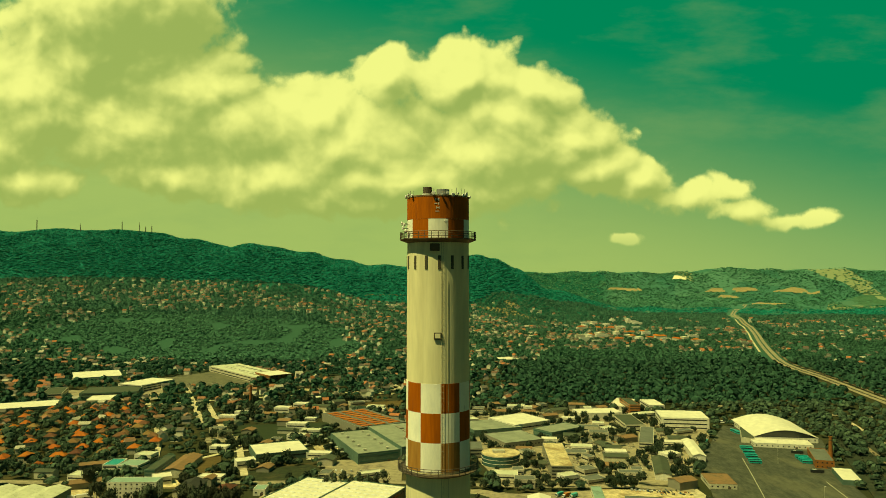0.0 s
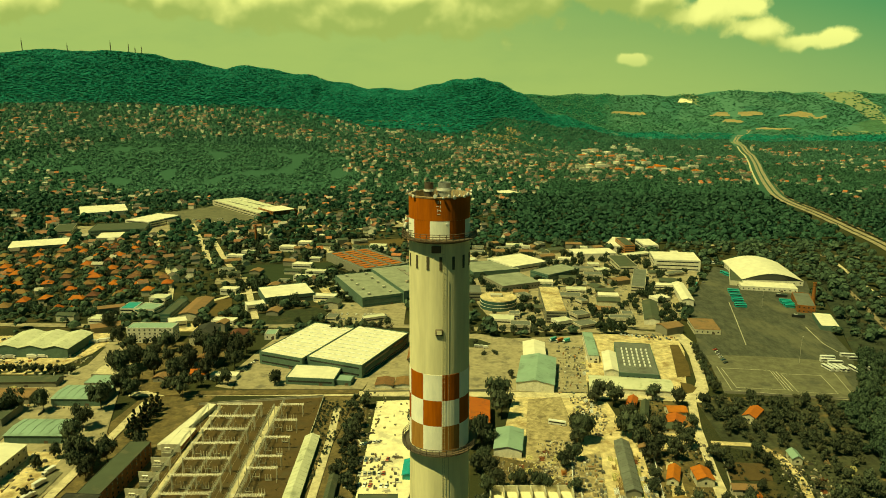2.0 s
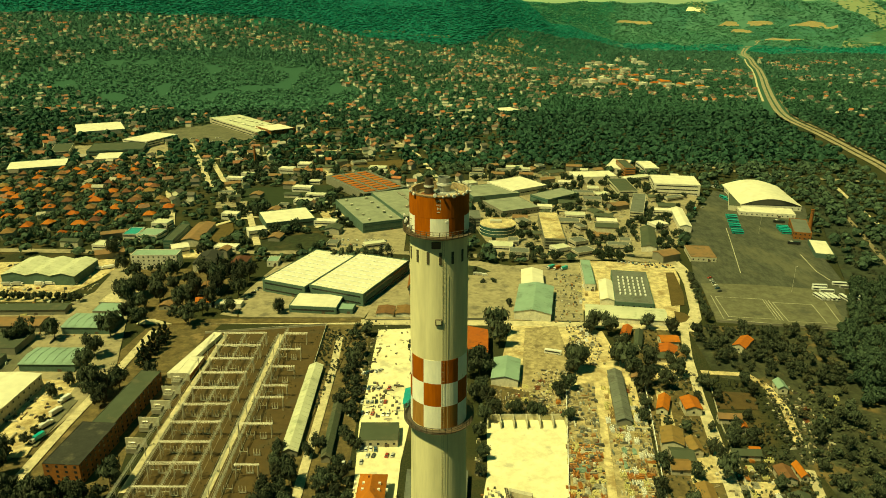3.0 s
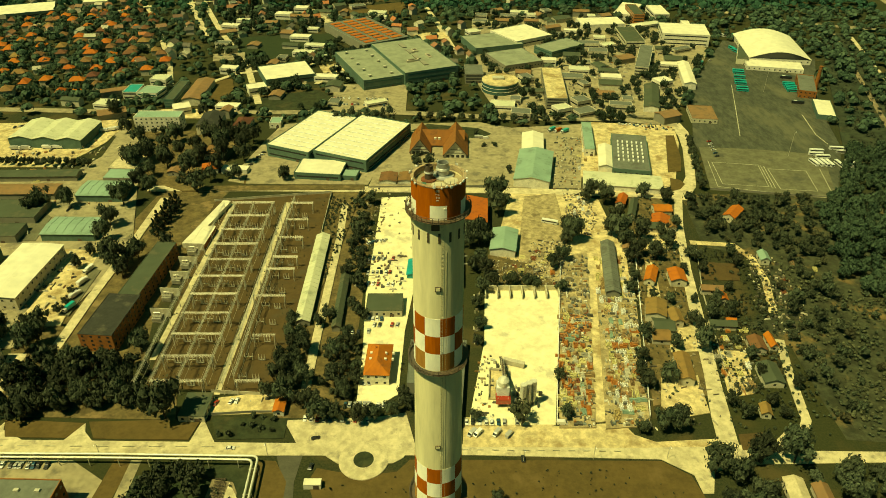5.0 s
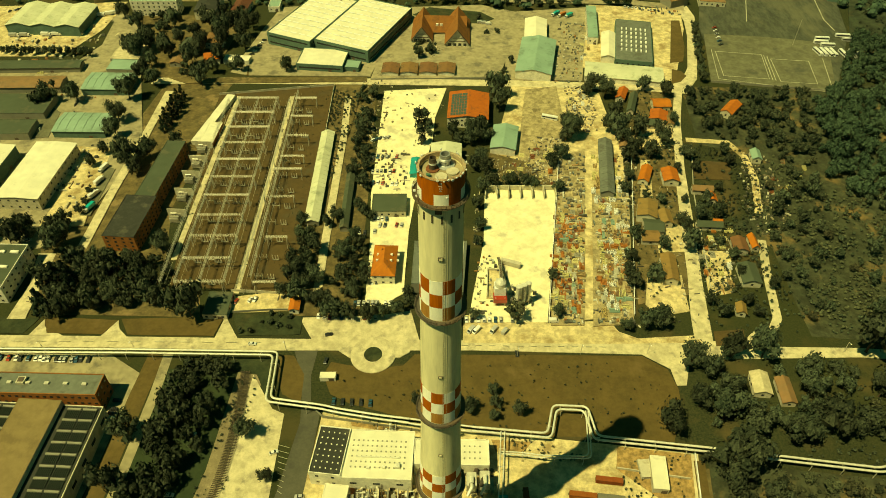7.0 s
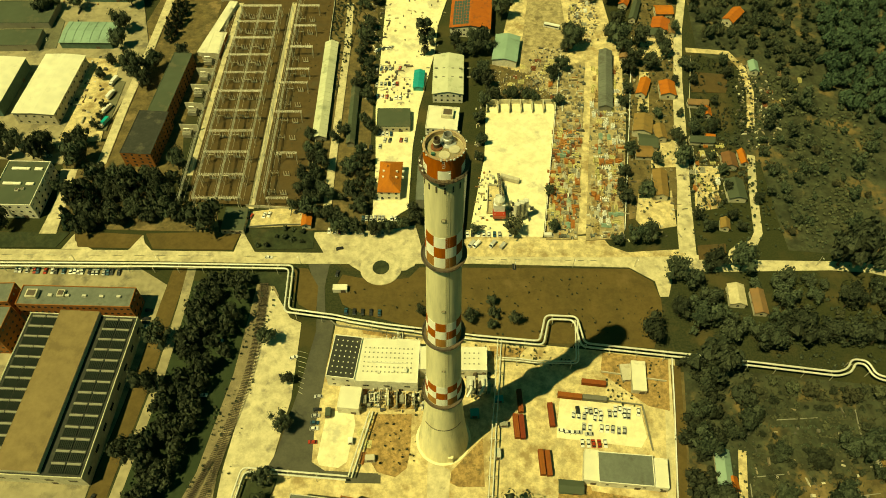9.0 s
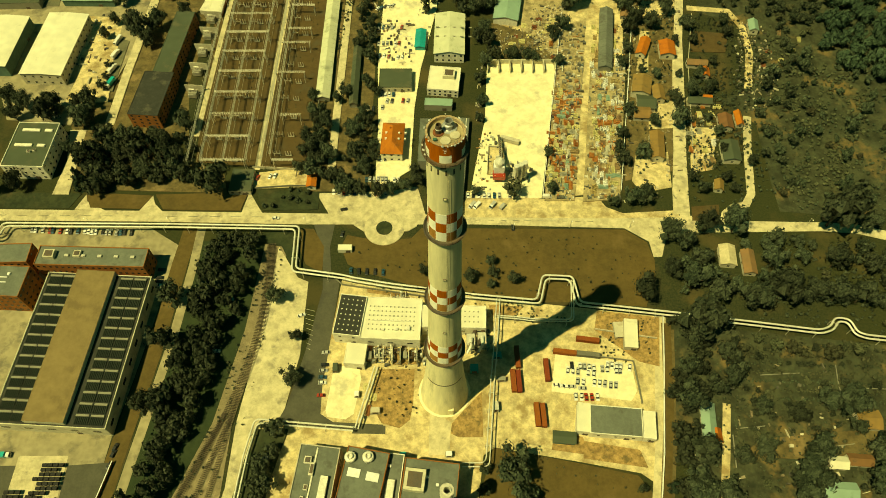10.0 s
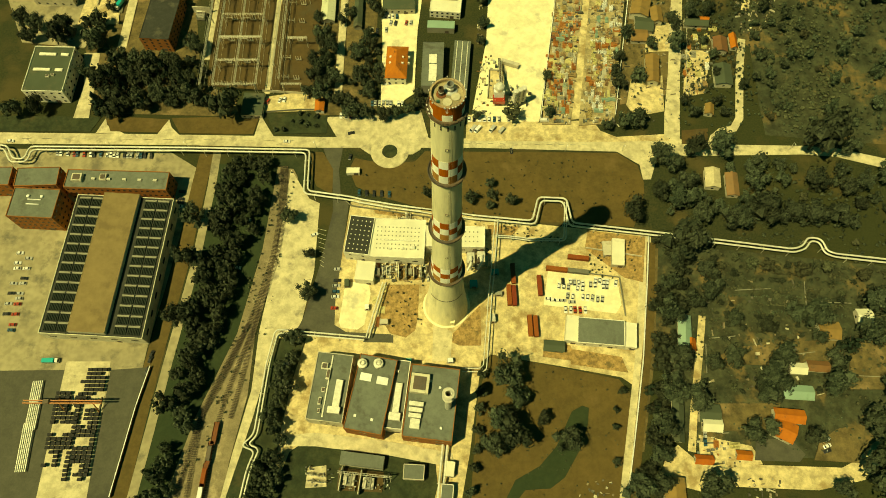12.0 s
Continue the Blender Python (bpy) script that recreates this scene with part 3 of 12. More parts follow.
def piece_material(name, colours, rough=0.85):
    """Each separate piece of a mesh takes one of the colours."""
    m = MATS[name] = bpy.data.materials.new(name)
    m.use_nodes = True
    k = Net(m.node_tree)
    ramp = m.node_tree.nodes.new("ShaderNodeValToRGB")
    ramp.color_ramp.interpolation = "CONSTANT"
    while len(ramp.color_ramp.elements) < len(colours):
        ramp.color_ramp.elements.new(0.5)
    for i, (e, c) in enumerate(zip(ramp.color_ramp.elements, colours)):
        e.position, e.color = i / len(colours), (*c, 1)
    k.put(ramp, "Fac", k.add("ShaderNodeNewGeometry").outputs["Random Per Island"])
    grain = k.noise(k.add("ShaderNodeTexCoord").outputs["Object"], 1.1, 4.0, 0.7)
    col = k.add("ShaderNodeHueSaturation", Value=k.math("MULTIPLY_ADD", k.step(grain, 0.3, 0.7), 0.5, 0.72), Color=ramp.outputs[0]).outputs[0]
    b = m.node_tree.nodes["Principled BSDF"]
    k.put(b, "Base Color", col)
    b.inputs["Roughness"].default_value = rough
    return m


def leaf_material(name, c1, c2):
    m = bpy.data.materials.new(name)
    m.use_nodes = True
    k = Net(m.node_tree)
    at = k.add("ShaderNodeNewGeometry").outputs["Position"]
    per = k.add("ShaderNodeNewGeometry").outputs["Random Per Island"]
    tree = k.add("ShaderNodeObjectInfo").outputs["Random"]
    twig, limb = k.noise(at, 1.7, 4.0, 0.75), k.noise(at, 0.045, 3.0, 0.6)
    f = k.math("ADD", k.math("MULTIPLY", k.math("MULTIPLY", per, per), 0.4), k.math("MULTIPLY", k.step(twig, 0.42, 0.66), 0.5))
    col = k.mix(k.math("ADD", f, k.math("MULTIPLY", k.step(limb, 0.35, 0.65), 0.25)), c1, c2)
    v = k.math("MULTIPLY_ADD", tree, 0.7, 0.65)
    h = k.math("MULTIPLY_ADD", tree, 0.045, 0.478)
    col = k.add("ShaderNodeHueSaturation", Hue=h, Value=v, Color=col).outputs[0]
    b = m.node_tree.nodes["Principled BSDF"]
    k.put(b, "Base Color", col)
    b.inputs["Roughness"].default_value = 0.6
    b.inputs["Specular IOR Level"].default_value = 0.06
    k.put(b, "Normal", k.add("ShaderNodeBump", Strength=0.6, Distance=0.5, Height=twig).outputs[0])
    return m


leaf = leaf_material("broad_leaves", (0.010, 0.017, 0.011), (0.108, 0.122, 0.078))
leaf_conifer = leaf_material("needles", (0.008, 0.016, 0.011), (0.034, 0.046, 0.028))
leaf_pale = leaf_material("silvery_leaves", (0.04, 0.048, 0.028), (0.13, 0.125, 0.075))
# leaf_far, leaf_ridge, leaf_haze, leaf_hill and leaf_slope have distance haze painted in
leaf_far = leaf_material("hazed_woodland_leaves", (0.011, 0.046, 0.031), (0.066, 0.138, 0.09))
leaf_mid = leaf_material("parkland_leaves", (0.012, 0.028, 0.018), (0.09, 0.122, 0.076))
leaf_ridge = leaf_material("hazed_ridge_leaves", (0.004, 0.108, 0.065), (0.016, 0.172, 0.105))
leaf_haze = leaf_material("hazed_far_leaves", (0.05, 0.165, 0.10), (0.068, 0.195, 0.118))
leaf_hill = leaf_material("hazed_hill_leaves", (0.018, 0.072, 0.046), (0.085, 0.182, 0.118))
leaf_slope = leaf_material("hazed_scrub_leaves", (0.022, 0.085, 0.052), (0.095, 0.205, 0.125))


def glass_material(name, c):
    m = bpy.data.materials.new(name)
    m.use_nodes = True
    b = m.node_tree.nodes["Principled BSDF"]
    k = Net(m.node_tree)
    k.put(b, "Base Color", k.mix(k.noise(k.add("ShaderNodeTexCoord").outputs["Object"], 0.7), c, tuple(v * 1.7 for v in c)))
    b.inputs["Roughness"].default_value = 0.12
    return m


pane_dark = glass_material("dark_window_glass", (0.02, 0.024, 0.022))
pane_teal = glass_material("green_window_glass", (0.03, 0.075, 0.065))

# ---------------------------------------------------------------- paved areas
LEVEL = [0.0]
SURFACES = []          # outline and height of every paved area
CLEAR = []             # outlines of open ground that trees keep off


def patch(name, material, pts, label, rise=None, category=""):
    """A paved or planted area; each later one lies a little higher."""
    LEVEL[0] += 0.006
    z = rise if rise is not None else 0.03 + LEVEL[0]
    SURFACES.append((list(pts), z))
    if material not in (wood_floor, meadow, scrubland):
        CLEAR.append(list(pts))
    b = bmesh.new()
    slab(b, list(pts), -0.25, z)
    return solid(name, b, material, label, category or name, kind="structure")


def strip(name, material, pts, width, label):
    """A road of even width along a line."""
    LEVEL[0] += 0.006
    z = 0.03 + LEVEL[0]
    P = [Vector(p) for p in pts]
    left, right = [], []
    for i, p in enumerate(P):
        d = (P[min(i + 1, len(P) - 1)] - P[max(i - 1, 0)]).normalized()
        n = Vector((-d.y, d.x)) * width / 2
        left.append(p + n), right.append(p - n)
    b = bmesh.new()
    for i in range(len(P) - 1):
        CLEAR.append([tuple(v) for v in (right[i], right[i + 1], left[i + 1], left[i])])
        SURFACES.append((CLEAR[-1], z))
        q = [b.verts.new((v.x, v.y, z + max(0, height(v.x, v.y)))) for v in (right[i], right[i + 1], left[i + 1], left[i])]
        b.faces.new(q)
        for a, c in ((0, 1), (2, 3)):
            lo = [b.verts.new((q[j].co.x, q[j].co.y, q[j].co.z - 0.4)) for j in (a, c)]
            b.faces.new((q[a], lo[0], lo[1], q[c]))
    return solid(name, b, material, label, name, kind="structure")


def inside(x, y, poly):
    hit = False
    for (x0, y0), (x1, y1) in zip(poly, poly[1:] + poly[:1]):
        if (y0 > y) != (y1 > y) and x < (x1 - x0) * (y - y0) / (y1 - y0) + x0:
            hit = not hit
    return hit


def surface_z(x, y):
    """Height of the paved or planted surface at a spot on the plain."""
    z = 0.0
    for pts, top in SURFACES:
        if top > z and inside(x, y, pts):
            z = top
    return z


def scatter(poly, gap, seed, jitter=0.8):
    rng = random.Random(seed)
    xs, ys = [p[0] for p in poly], [p[1] for p in poly]
    out, row = [], 0
    y = min(ys)
    while y < max(ys):
        x = min(xs) + (gap / 2 if row % 2 else 0)
        while x < max(xs):
            a, b = x + rng.uniform(-0.5, 0.5) * gap * jitter, y + rng.uniform(-0.5, 0.5) * gap * jitter
            if inside(a, b, poly):
                out.append((a, b))
            x += gap
        y += gap * 0.87
        row += 1
    return out


# ---------------------------------------------------------------- buildings
SHARED = {}
OCCUPIED = []          # centre and reach of every building


def shared(key, make, material):
    if key not in SHARED:
        b = bmesh.new()
        make(b)
        SHARED[key] = to_mesh(key[0], b, material)
    return SHARED[key]


def windows(parent, w, d, h, storeys, per_metre=0.28, size=(1.4, 1.3), sides="snew", pane=None, ribbon=False):
    """Panes with frames, row over row, on the four sides of a block."""
    pane = pane or pane_dark
    step = h / storeys
    for side in sides:
        span = w if side in "sn" else d
        n = 1 if ribbon else max(1, int(span * per_metre))
        ww = span * 0.9 if ribbon else size[0]
        hh = min(size[1], step * 0.6)
        me = shared(("window", round(ww, 1), round(hh, 2), pane.name), lambda b: cbox(b, 0, 0, 0, ww, 0.12, hh), pane)
        for s in range(storeys):
            for i in range(n):
                u = -span / 2 + span * (i + 0.5) / n
                z = step * (s + 0.55)
                o = part("window", me, None, parent)
                a = {"s": 0, "e": 90, "n": 180, "w": -90}[side]
                off = d / 2 if side in "sn" else w / 2
                o.matrix_local = Matrix.Rotation(radians(a), 4, "Z") @ Matrix.Translation((u, -off - 0.03, z))


def flat_roof(parent, w, d, h, material, wall, lip=0.5, inset=0.35):
    b = bmesh.new()
    box(b, -w / 2 + inset, w / 2 - inset, -d / 2 + inset, d / 2 - inset, h - 0.2, h + 0.02)
    roof = part("roof", b, material, parent)
    b = bmesh.new()
    for x0, x1, y0, y1 in ((-w / 2 - 0.05, w / 2 + 0.05, -d / 2 - 0.05, -d / 2 + inset), (-w / 2 - 0.05, w / 2 + 0.05, d / 2 - inset, d / 2 + 0.05),
                           (-w / 2 - 0.05, -w / 2 + inset, -d / 2 + inset, d / 2 - inset), (w / 2 - inset, w / 2 + 0.05, -d / 2 + inset, d / 2 - inset)):
        box(b, x0, x1, y0, y1, h, h + lip)
    part("parapet", b, wall, parent)
    return roof


def gable_roof(parent, w, d, h, rise, material, over=0.5, ribs=0, hip=0.0, thick=0.25):
    """Ridge along x. hip pulls the ridge's ends in."""
    b = bmesh.new()
    w2, d2, r = w / 2 + over, d / 2 + over, w / 2 + over - hip
    drop = over * rise / (d / 2)
    for lift in (0.0, thick):
        lo = h - drop + lift
        e = [b.verts.new(p) for p in ((-w2, -d2, lo), (w2, -d2, lo), (w2, d2, lo), (-w2, d2, lo))]
        t = [b.verts.new(p) for p in ((-r, 0, h + rise + lift), (r, 0, h + rise + lift))]
        b.faces.new((e[0], e[1], t[1], t[0])), b.faces.new((e[2], e[3], t[0], t[1]))
        if hip:
            b.faces.new((e[1], e[2], t[1])), b.faces.new((e[3], e[0], t[0]))
        if lift:
            for i in range(4):
                j = (i + 1) % 4
                b.faces.new((keep[i], keep[j], e[j], e[i])) if (hip or i % 2 == 0) else None
            if not hip:
                for s, (i, j) in ((1, (1, 2)), (0, (3, 0))):
                    b.faces.new((keep[i], keept[s], t[s], e[i])), b.faces.new((keept[s], keep[j], e[j], t[s]))
        keep, keept = e, t
    roof = part("roof", b, material, parent)
    if not hip:
        for x in (-w / 2, w / 2 - 0.2):
            b = bmesh.new()
            vs = [b.verts.new((x + q, y, z)) for q in (0, 0.2) for y, z in ((-d / 2, h - 0.02), (d / 2, h - 0.02), (0, h + rise))]
            b.faces.new(vs[:3]), b.faces.new(vs[3:])
            for i in range(3):
                j = (i + 1) % 3
                b.faces.new((vs[i], vs[j], vs[3 + j], vs[3 + i]))
            part("gable", b, MATS[parent["wall_mat"]], parent)
    if ribs:
        me = shared(("roof_rib", round(d, 1), round(rise, 1)), lambda q: [tube(q, [(0, s * d / 2, 0.1), (0, 0, rise + 0.1)], 0.16, 4) for s in (-1, 1)], material)
        for i in range(ribs):
            o = part("roof_rib", me, None, roof)
            o.location = (-w / 2 + w * (i + 0.5) / ribs, 0, h + thick)
    return roof


def building(name, x, y, rot, w, d, h, roof="flat", rmat=None, wmat=None, label="", rise=2.0, storeys=0, per_metre=0.25, pane=None, ribbon=False,
             hip=0.0, ribs=0, lip=0.5, category="building", group="", size=(1.4, 1.3), sides=None, chimney=False, door=True):
    sides = sides or ("se" if x < 0 else "sw")
    wmat, rmat = wmat or wall_pale, rmat or roof_grey
    t = thing(name, pose(x, y, height(x, y) if y > 1300 else 0, 0, 0, rot), label, category, group)
    t["wall_mat"] = wmat.name
    if roof != "flat" and d > w:
        # ridge along the longer side
        t.matrix_world = t.matrix_world @ Matrix.Rotation(radians(90), 4, "Z")
        w, d = d, w
        sides = "ws" if x < 0 else "wn"
    b = bmesh.new()
    box(b, -w / 2, w / 2, -d / 2, d / 2, -0.3, h)
    part("wall", b, wmat, t)
    if roof == "flat":
        flat_roof(t, w, d, h, rmat, wmat if lip > 0.25 else rmat, lip)
    elif roof == "gable":
        gable_roof(t, w, d, h, rise, rmat, ribs=ribs)
    elif roof == "hip":
        gable_roof(t, w, d, h, rise, rmat, hip=hip or d / 2)
    elif roof == "arch":
        b = bmesh.new()
        n = 14
        for i in range(n):
            p = [((-d / 2 - 0.4) + (d + 0.8) * k / n, h + rise * math.sin(math.pi * k / n)) for k in (i, i + 1)]
            vs = [b.verts.new((sx, py, pz + dz)) for dz in (0, 0.3) for sx in (-w / 2 - 0.5, w / 2 + 0.5) for py, pz in p]
            for q in ((0, 1, 3, 2), (4, 6, 7, 5), (0, 2, 6, 4), (1, 5, 7, 3), (0, 4, 5, 1), (2, 3, 7, 6)):
                b.faces.new([vs[k] for k in q])
        bmesh.ops.remove_doubles(b, verts=b.verts[:], dist=0.001)
        part("roof", b, rmat, t)
        b = bmesh.new()
        for sx in (-w / 2, w / 2 - 0.25):
            ring = [(-d / 2 + d * k / n, h - 0.05 + rise * math.sin(math.pi * k / n)) for k in range(n + 1)]
            lo, hi = [b.verts.new((sx, py, pz)) for py, pz in ring], [b.verts.new((sx + 0.25, py, pz)) for py, pz in ring]
            b.faces.new(lo), b.faces.new(hi[::-1])
        part("gable", b, pane_dark, t)
    OCCUPIED.append((x, y, 0.5 * math.hypot(w, d) + 1.5, t.matrix_world.inverted(), w / 2, d / 2))
    if storeys:
        windows(t, w, d, h, storeys, per_metre, size, sides, pane, ribbon)
    if door:
        me = shared(("door", 0), lambda q: cbox(q, 0, 0, 1.1, 2.6, 0.14, 2.6), steel_dark)
        o = part("door", me, None, t)
        o.location = (w * 0.22, -d / 2 - 0.06, 0.2)
    if chimney:
        me = shared(("house_chimney", 0), lambda q: (cbox(q, 0, 0, 0, 0.7, 0.6, 2.4), cbox(q, 0, 0, 1.2, 0.9, 0.8, 0.2)), wall_brick)
        o = part("flue_stack", me, None, t)
        o.location = (w * 0.2, d * 0.12, h + rise * 0.8)
    return t


def roof_items(parent, kind, spots, h):
    """Things fixed to a flat roof: skylights, hatches, fans, ducts."""
    for x, y, sx, sy, sz in spots:
        b = bmesh.new()
        cbox(b, x, y, h + sz / 2 + 0.02, sx, sy, sz, bevel=min(0.12, sz * 0.2))
        p = part(kind, b, {"skylight": wall_white, "air_unit": galv, "roof_hatch": dull_white, "duct": pipe_white, "plant_room": wall_pale}[kind], parent)
        if kind in ("air_unit", "plant_room"):
            b = bmesh.new()
            cbox(b, x, y, h + sz + 0.1, sx * 0.7, sy * 0.7, 0.2)
            part("grille", b, steel_dark, p)


def rooflights(parent, w, d, h, nx, ny, sx, sy, sz=0.35, material=None):
    me = shared(("rooflight", sx, sy, sz, (material or wall_white).name), lambda q: cbox(q, 0, 0, sz / 2, sx, sy, sz), material or wall_white)
    for i in range(nx):
        for j in range(ny):
            o = part("rooflight", me, None, parent)
            o.location = (-w / 2 + w * (i + 0.5) / nx, -d / 2 + d * (j + 0.5) / ny, h + 0.03)


# ---------------------------------------------------------------- vehicles
def car_paint(name, c):
    m = bpy.data.materials.new(name)
    m.use_nodes = True
    b = m.node_tree.nodes["Principled BSDF"]
    k = Net(m.node_tree)
    k.put(b, "Base Color", k.mix(k.noise(k.add("ShaderNodeTexCoord").outputs["Object"], 2.0), c, tuple(v * 0.85 for v in c)))
    b.inputs["Roughness"].default_value, b.inputs["Metallic"].default_value = 0.35, 0.1
    b.inputs["Coat Weight"].default_value = 0.5
    return m


PAINTS = {"white": car_paint("white_car_paint", (0.75, 0.73, 0.66)), "silver": car_paint("silver_car_paint", (0.42, 0.41, 0.37)), "black": car_paint("black_car_paint", (0.02, 0.02, 0.02)),
          "red": car_paint("red_car_paint", (0.34, 0.03, 0.015)), "blue": car_paint("blue_car_paint", (0.015, 0.07, 0.11)), "teal": car_paint("teal_car_paint", (0.004, 0.36, 0.33)),
          "orange": car_paint("orange_car_paint", (0.5, 0.13, 0.02))}
PROTO = {}


def wheel_into(q, r, wd, at):
    old = set(q.verts)
    lathe(q, [(0.02, -wd / 2), (r * 0.55, -wd / 2), (r, -wd / 2 + 0.03), (r, wd / 2 - 0.03), (r * 0.55, wd / 2), (0.02, wd / 2)], 8)
    for v in q.verts:
        if v not in old:
            v.co = Vector((v.co.x, v.co.z + at, v.co.y))


def wheels(parent, xs, half, r=0.32, wd=0.22):
    for x in xs:
        o = part("axle", shared(("axle", r, wd, half), lambda q: (wheel_into(q, r, wd, -half), wheel_into(q, r, wd, half), tube(q, [(0, -half, 0), (0, half, 0)], 0.06, 5)), tyre), None, parent)
        o.location = (x, 0, r)


def body_from_side(profile, width, taper=0.0):
    """A vehicle body: a side outline pushed out across its width."""
    b = bmesh.new()
    sides = []
    for s in (-1, 1):
        sides.append([b.verts.new((x, s * (width / 2 - taper * max(0, z - 0.8)), z)) for x, z in profile])
    b.faces.new(sides[0]), b.faces.new(sides[1][::-1])
    for i in range(len(profile)):
        j = (i + 1) % len(profile)
        b.faces.new((sides[0][i], sides[1][i], sides[1][j], sides[0][j]))
    return b


def vehicle(kind, paint):
    key = (kind, paint)
    if key in PROTO:
        return PROTO[key]
    word = {"white": "white", "silver": "silver-grey", "black": "black", "red": "dark red", "blue": "dark blue", "teal": "turquoise", "orange": "orange"}[paint]
    where = pose(0, -700, 0)
    if kind == "car":
        t = thing("car", where, word + " hatchback car parked on the yard", "car")
        b = body_from_side(((-2.1, 0.3), (2.1, 0.3), (2.15, 0.62), (1.95, 0.78), (1.0, 0.92), (-1.85, 0.95), (-2.12, 0.8)), 1.76)
        me = bpy.data.meshes.new("cap")
        cap = body_from_side(((0.33, 1.36), (0.2, 1.44), (-1.15, 1.45), (-1.25, 1.37)), 1.4)
        cap.to_mesh(me)
        cap.free()
        b.from_mesh(me)
        bpy.data.meshes.remove(me)
        part("body", b, PAINTS[paint], t)
        part("cabin_glass", body_from_side(((1.05, 0.9), (0.35, 1.36), (-1.2, 1.38), (-1.9, 0.93)), 1.62, 0.25), pane_dark, t)
        wheels(t, (-1.3, 1.32), 0.8)
    elif kind == "van":
        t = thing("van", where, word + " panel van parked on the yard", "van")
        part("body", body_from_side(((-2.7, 0.35), (2.7, 0.35), (2.75, 0.9), (2.3, 1.25), (1.6, 2.1), (1.2, 2.35), (-2.65, 2.38), (-2.75, 2.2)), 2.0), PAINTS[paint], t)
        part("windscreen", body_from_side(((2.33, 1.28), (1.66, 2.08), (1.7, 2.12), (2.38, 1.3)), 1.7), pane_dark, t)
        wheels(t, (-1.6, 1.7), 0.92, 0.36)
    elif kind == "bus":
        t = thing("bus", where, word + " city bus parked in the depot yard", "bus")
        part("body", body_from_side(((-5.9, 0.35), (5.9, 0.35), (6.0, 1.0), (5.9, 2.95), (5.7, 3.05), (-5.8, 3.05), (-5.95, 2.9)), 2.5), PAINTS[paint], t)
        for s in (-1, 1):
            b = bmesh.new()
            cbox(b, 0, s * 1.25, 2.0, 10.9, 0.06, 1.0)
            part("window_band", b, pane_dark, t)
        b = bmesh.new()
        cbox(b, 5.96, 0, 1.9, 0.08, 2.2, 1.5)
        part("windscreen", b, pane_dark, t)
        for x in (-2.5,):
            b = bmesh.new()
            cbox(b, x, 0, 3.15, 3.2, 1.6, 0.25, bevel=0.06)
            part("roof_hatch", b, PAINTS[paint] if paint == "teal" else dull_white, t)
        wheels(t, (-3.2, 3.4), 1.12, 0.48, 0.3)
    else:
        t = thing("lorry", where, word + " box lorry parked on the yard", "lorry")
        b = bmesh.new()
        cbox(b, -1.2, 0, 2.15, 6.4, 2.45, 2.5, bevel=0.05)
        part("cargo_box", b, PAINTS[paint], t)
        part("cab", body_from_side(((2.3, 0.6), (4.2, 0.6), (4.25, 1.5), (3.9, 2.6), (2.4, 2.7)), 2.3), PAINTS["white"], t)
        b = bmesh.new()
        cbox(b, -0.2, 0, 0.72, 8.0, 0.9, 0.3)
        part("chassis", b, steel_dark, t)
        part("windscreen", body_from_side(((4.24, 1.5), (3.95, 2.45), (4.0, 2.48), (4.3, 1.5)), 2.0), pane_dark, t)
        wheels(t, (-3.0, -1.9, 3.2), 1.05, 0.48, 0.3)
    PROTO[key] = t
    return t


USED = set()


def park(kind, paint, x, y, rot):
    p = vehicle(kind, paint)
    m = pose(x, y, surface_z(x, y), 0, 0, rot)
    if (kind, paint) not in USED:
        USED.add((kind, paint))
        p.matrix_world = m
        return p
    return copy_thing(p, m)


def row_of_cars(x0, y0, x1, y1, n, rot, seed=0, fill=0.9, paints=("white", "silver", "black", "white", "blue", "red", "silver", "white", "black"), kind="car"):
    rng = random.Random(seed * 31 + n)
    for i in range(n):
        f = (i + 0.5) / n
        if rng.random() < fill * 0.82:
            o = park(kind, rng.choice(paints), x0 + (x1 - x0) * f + rng.uniform(-0.2, 0.2), y0 + (y1 - y0) * f + rng.uniform(-0.25, 0.25), rot + rng.uniform(-3, 3) + (180 if rng.random() < 0.4 else 0))
            tagged(o, group="parked " + kind + "s")


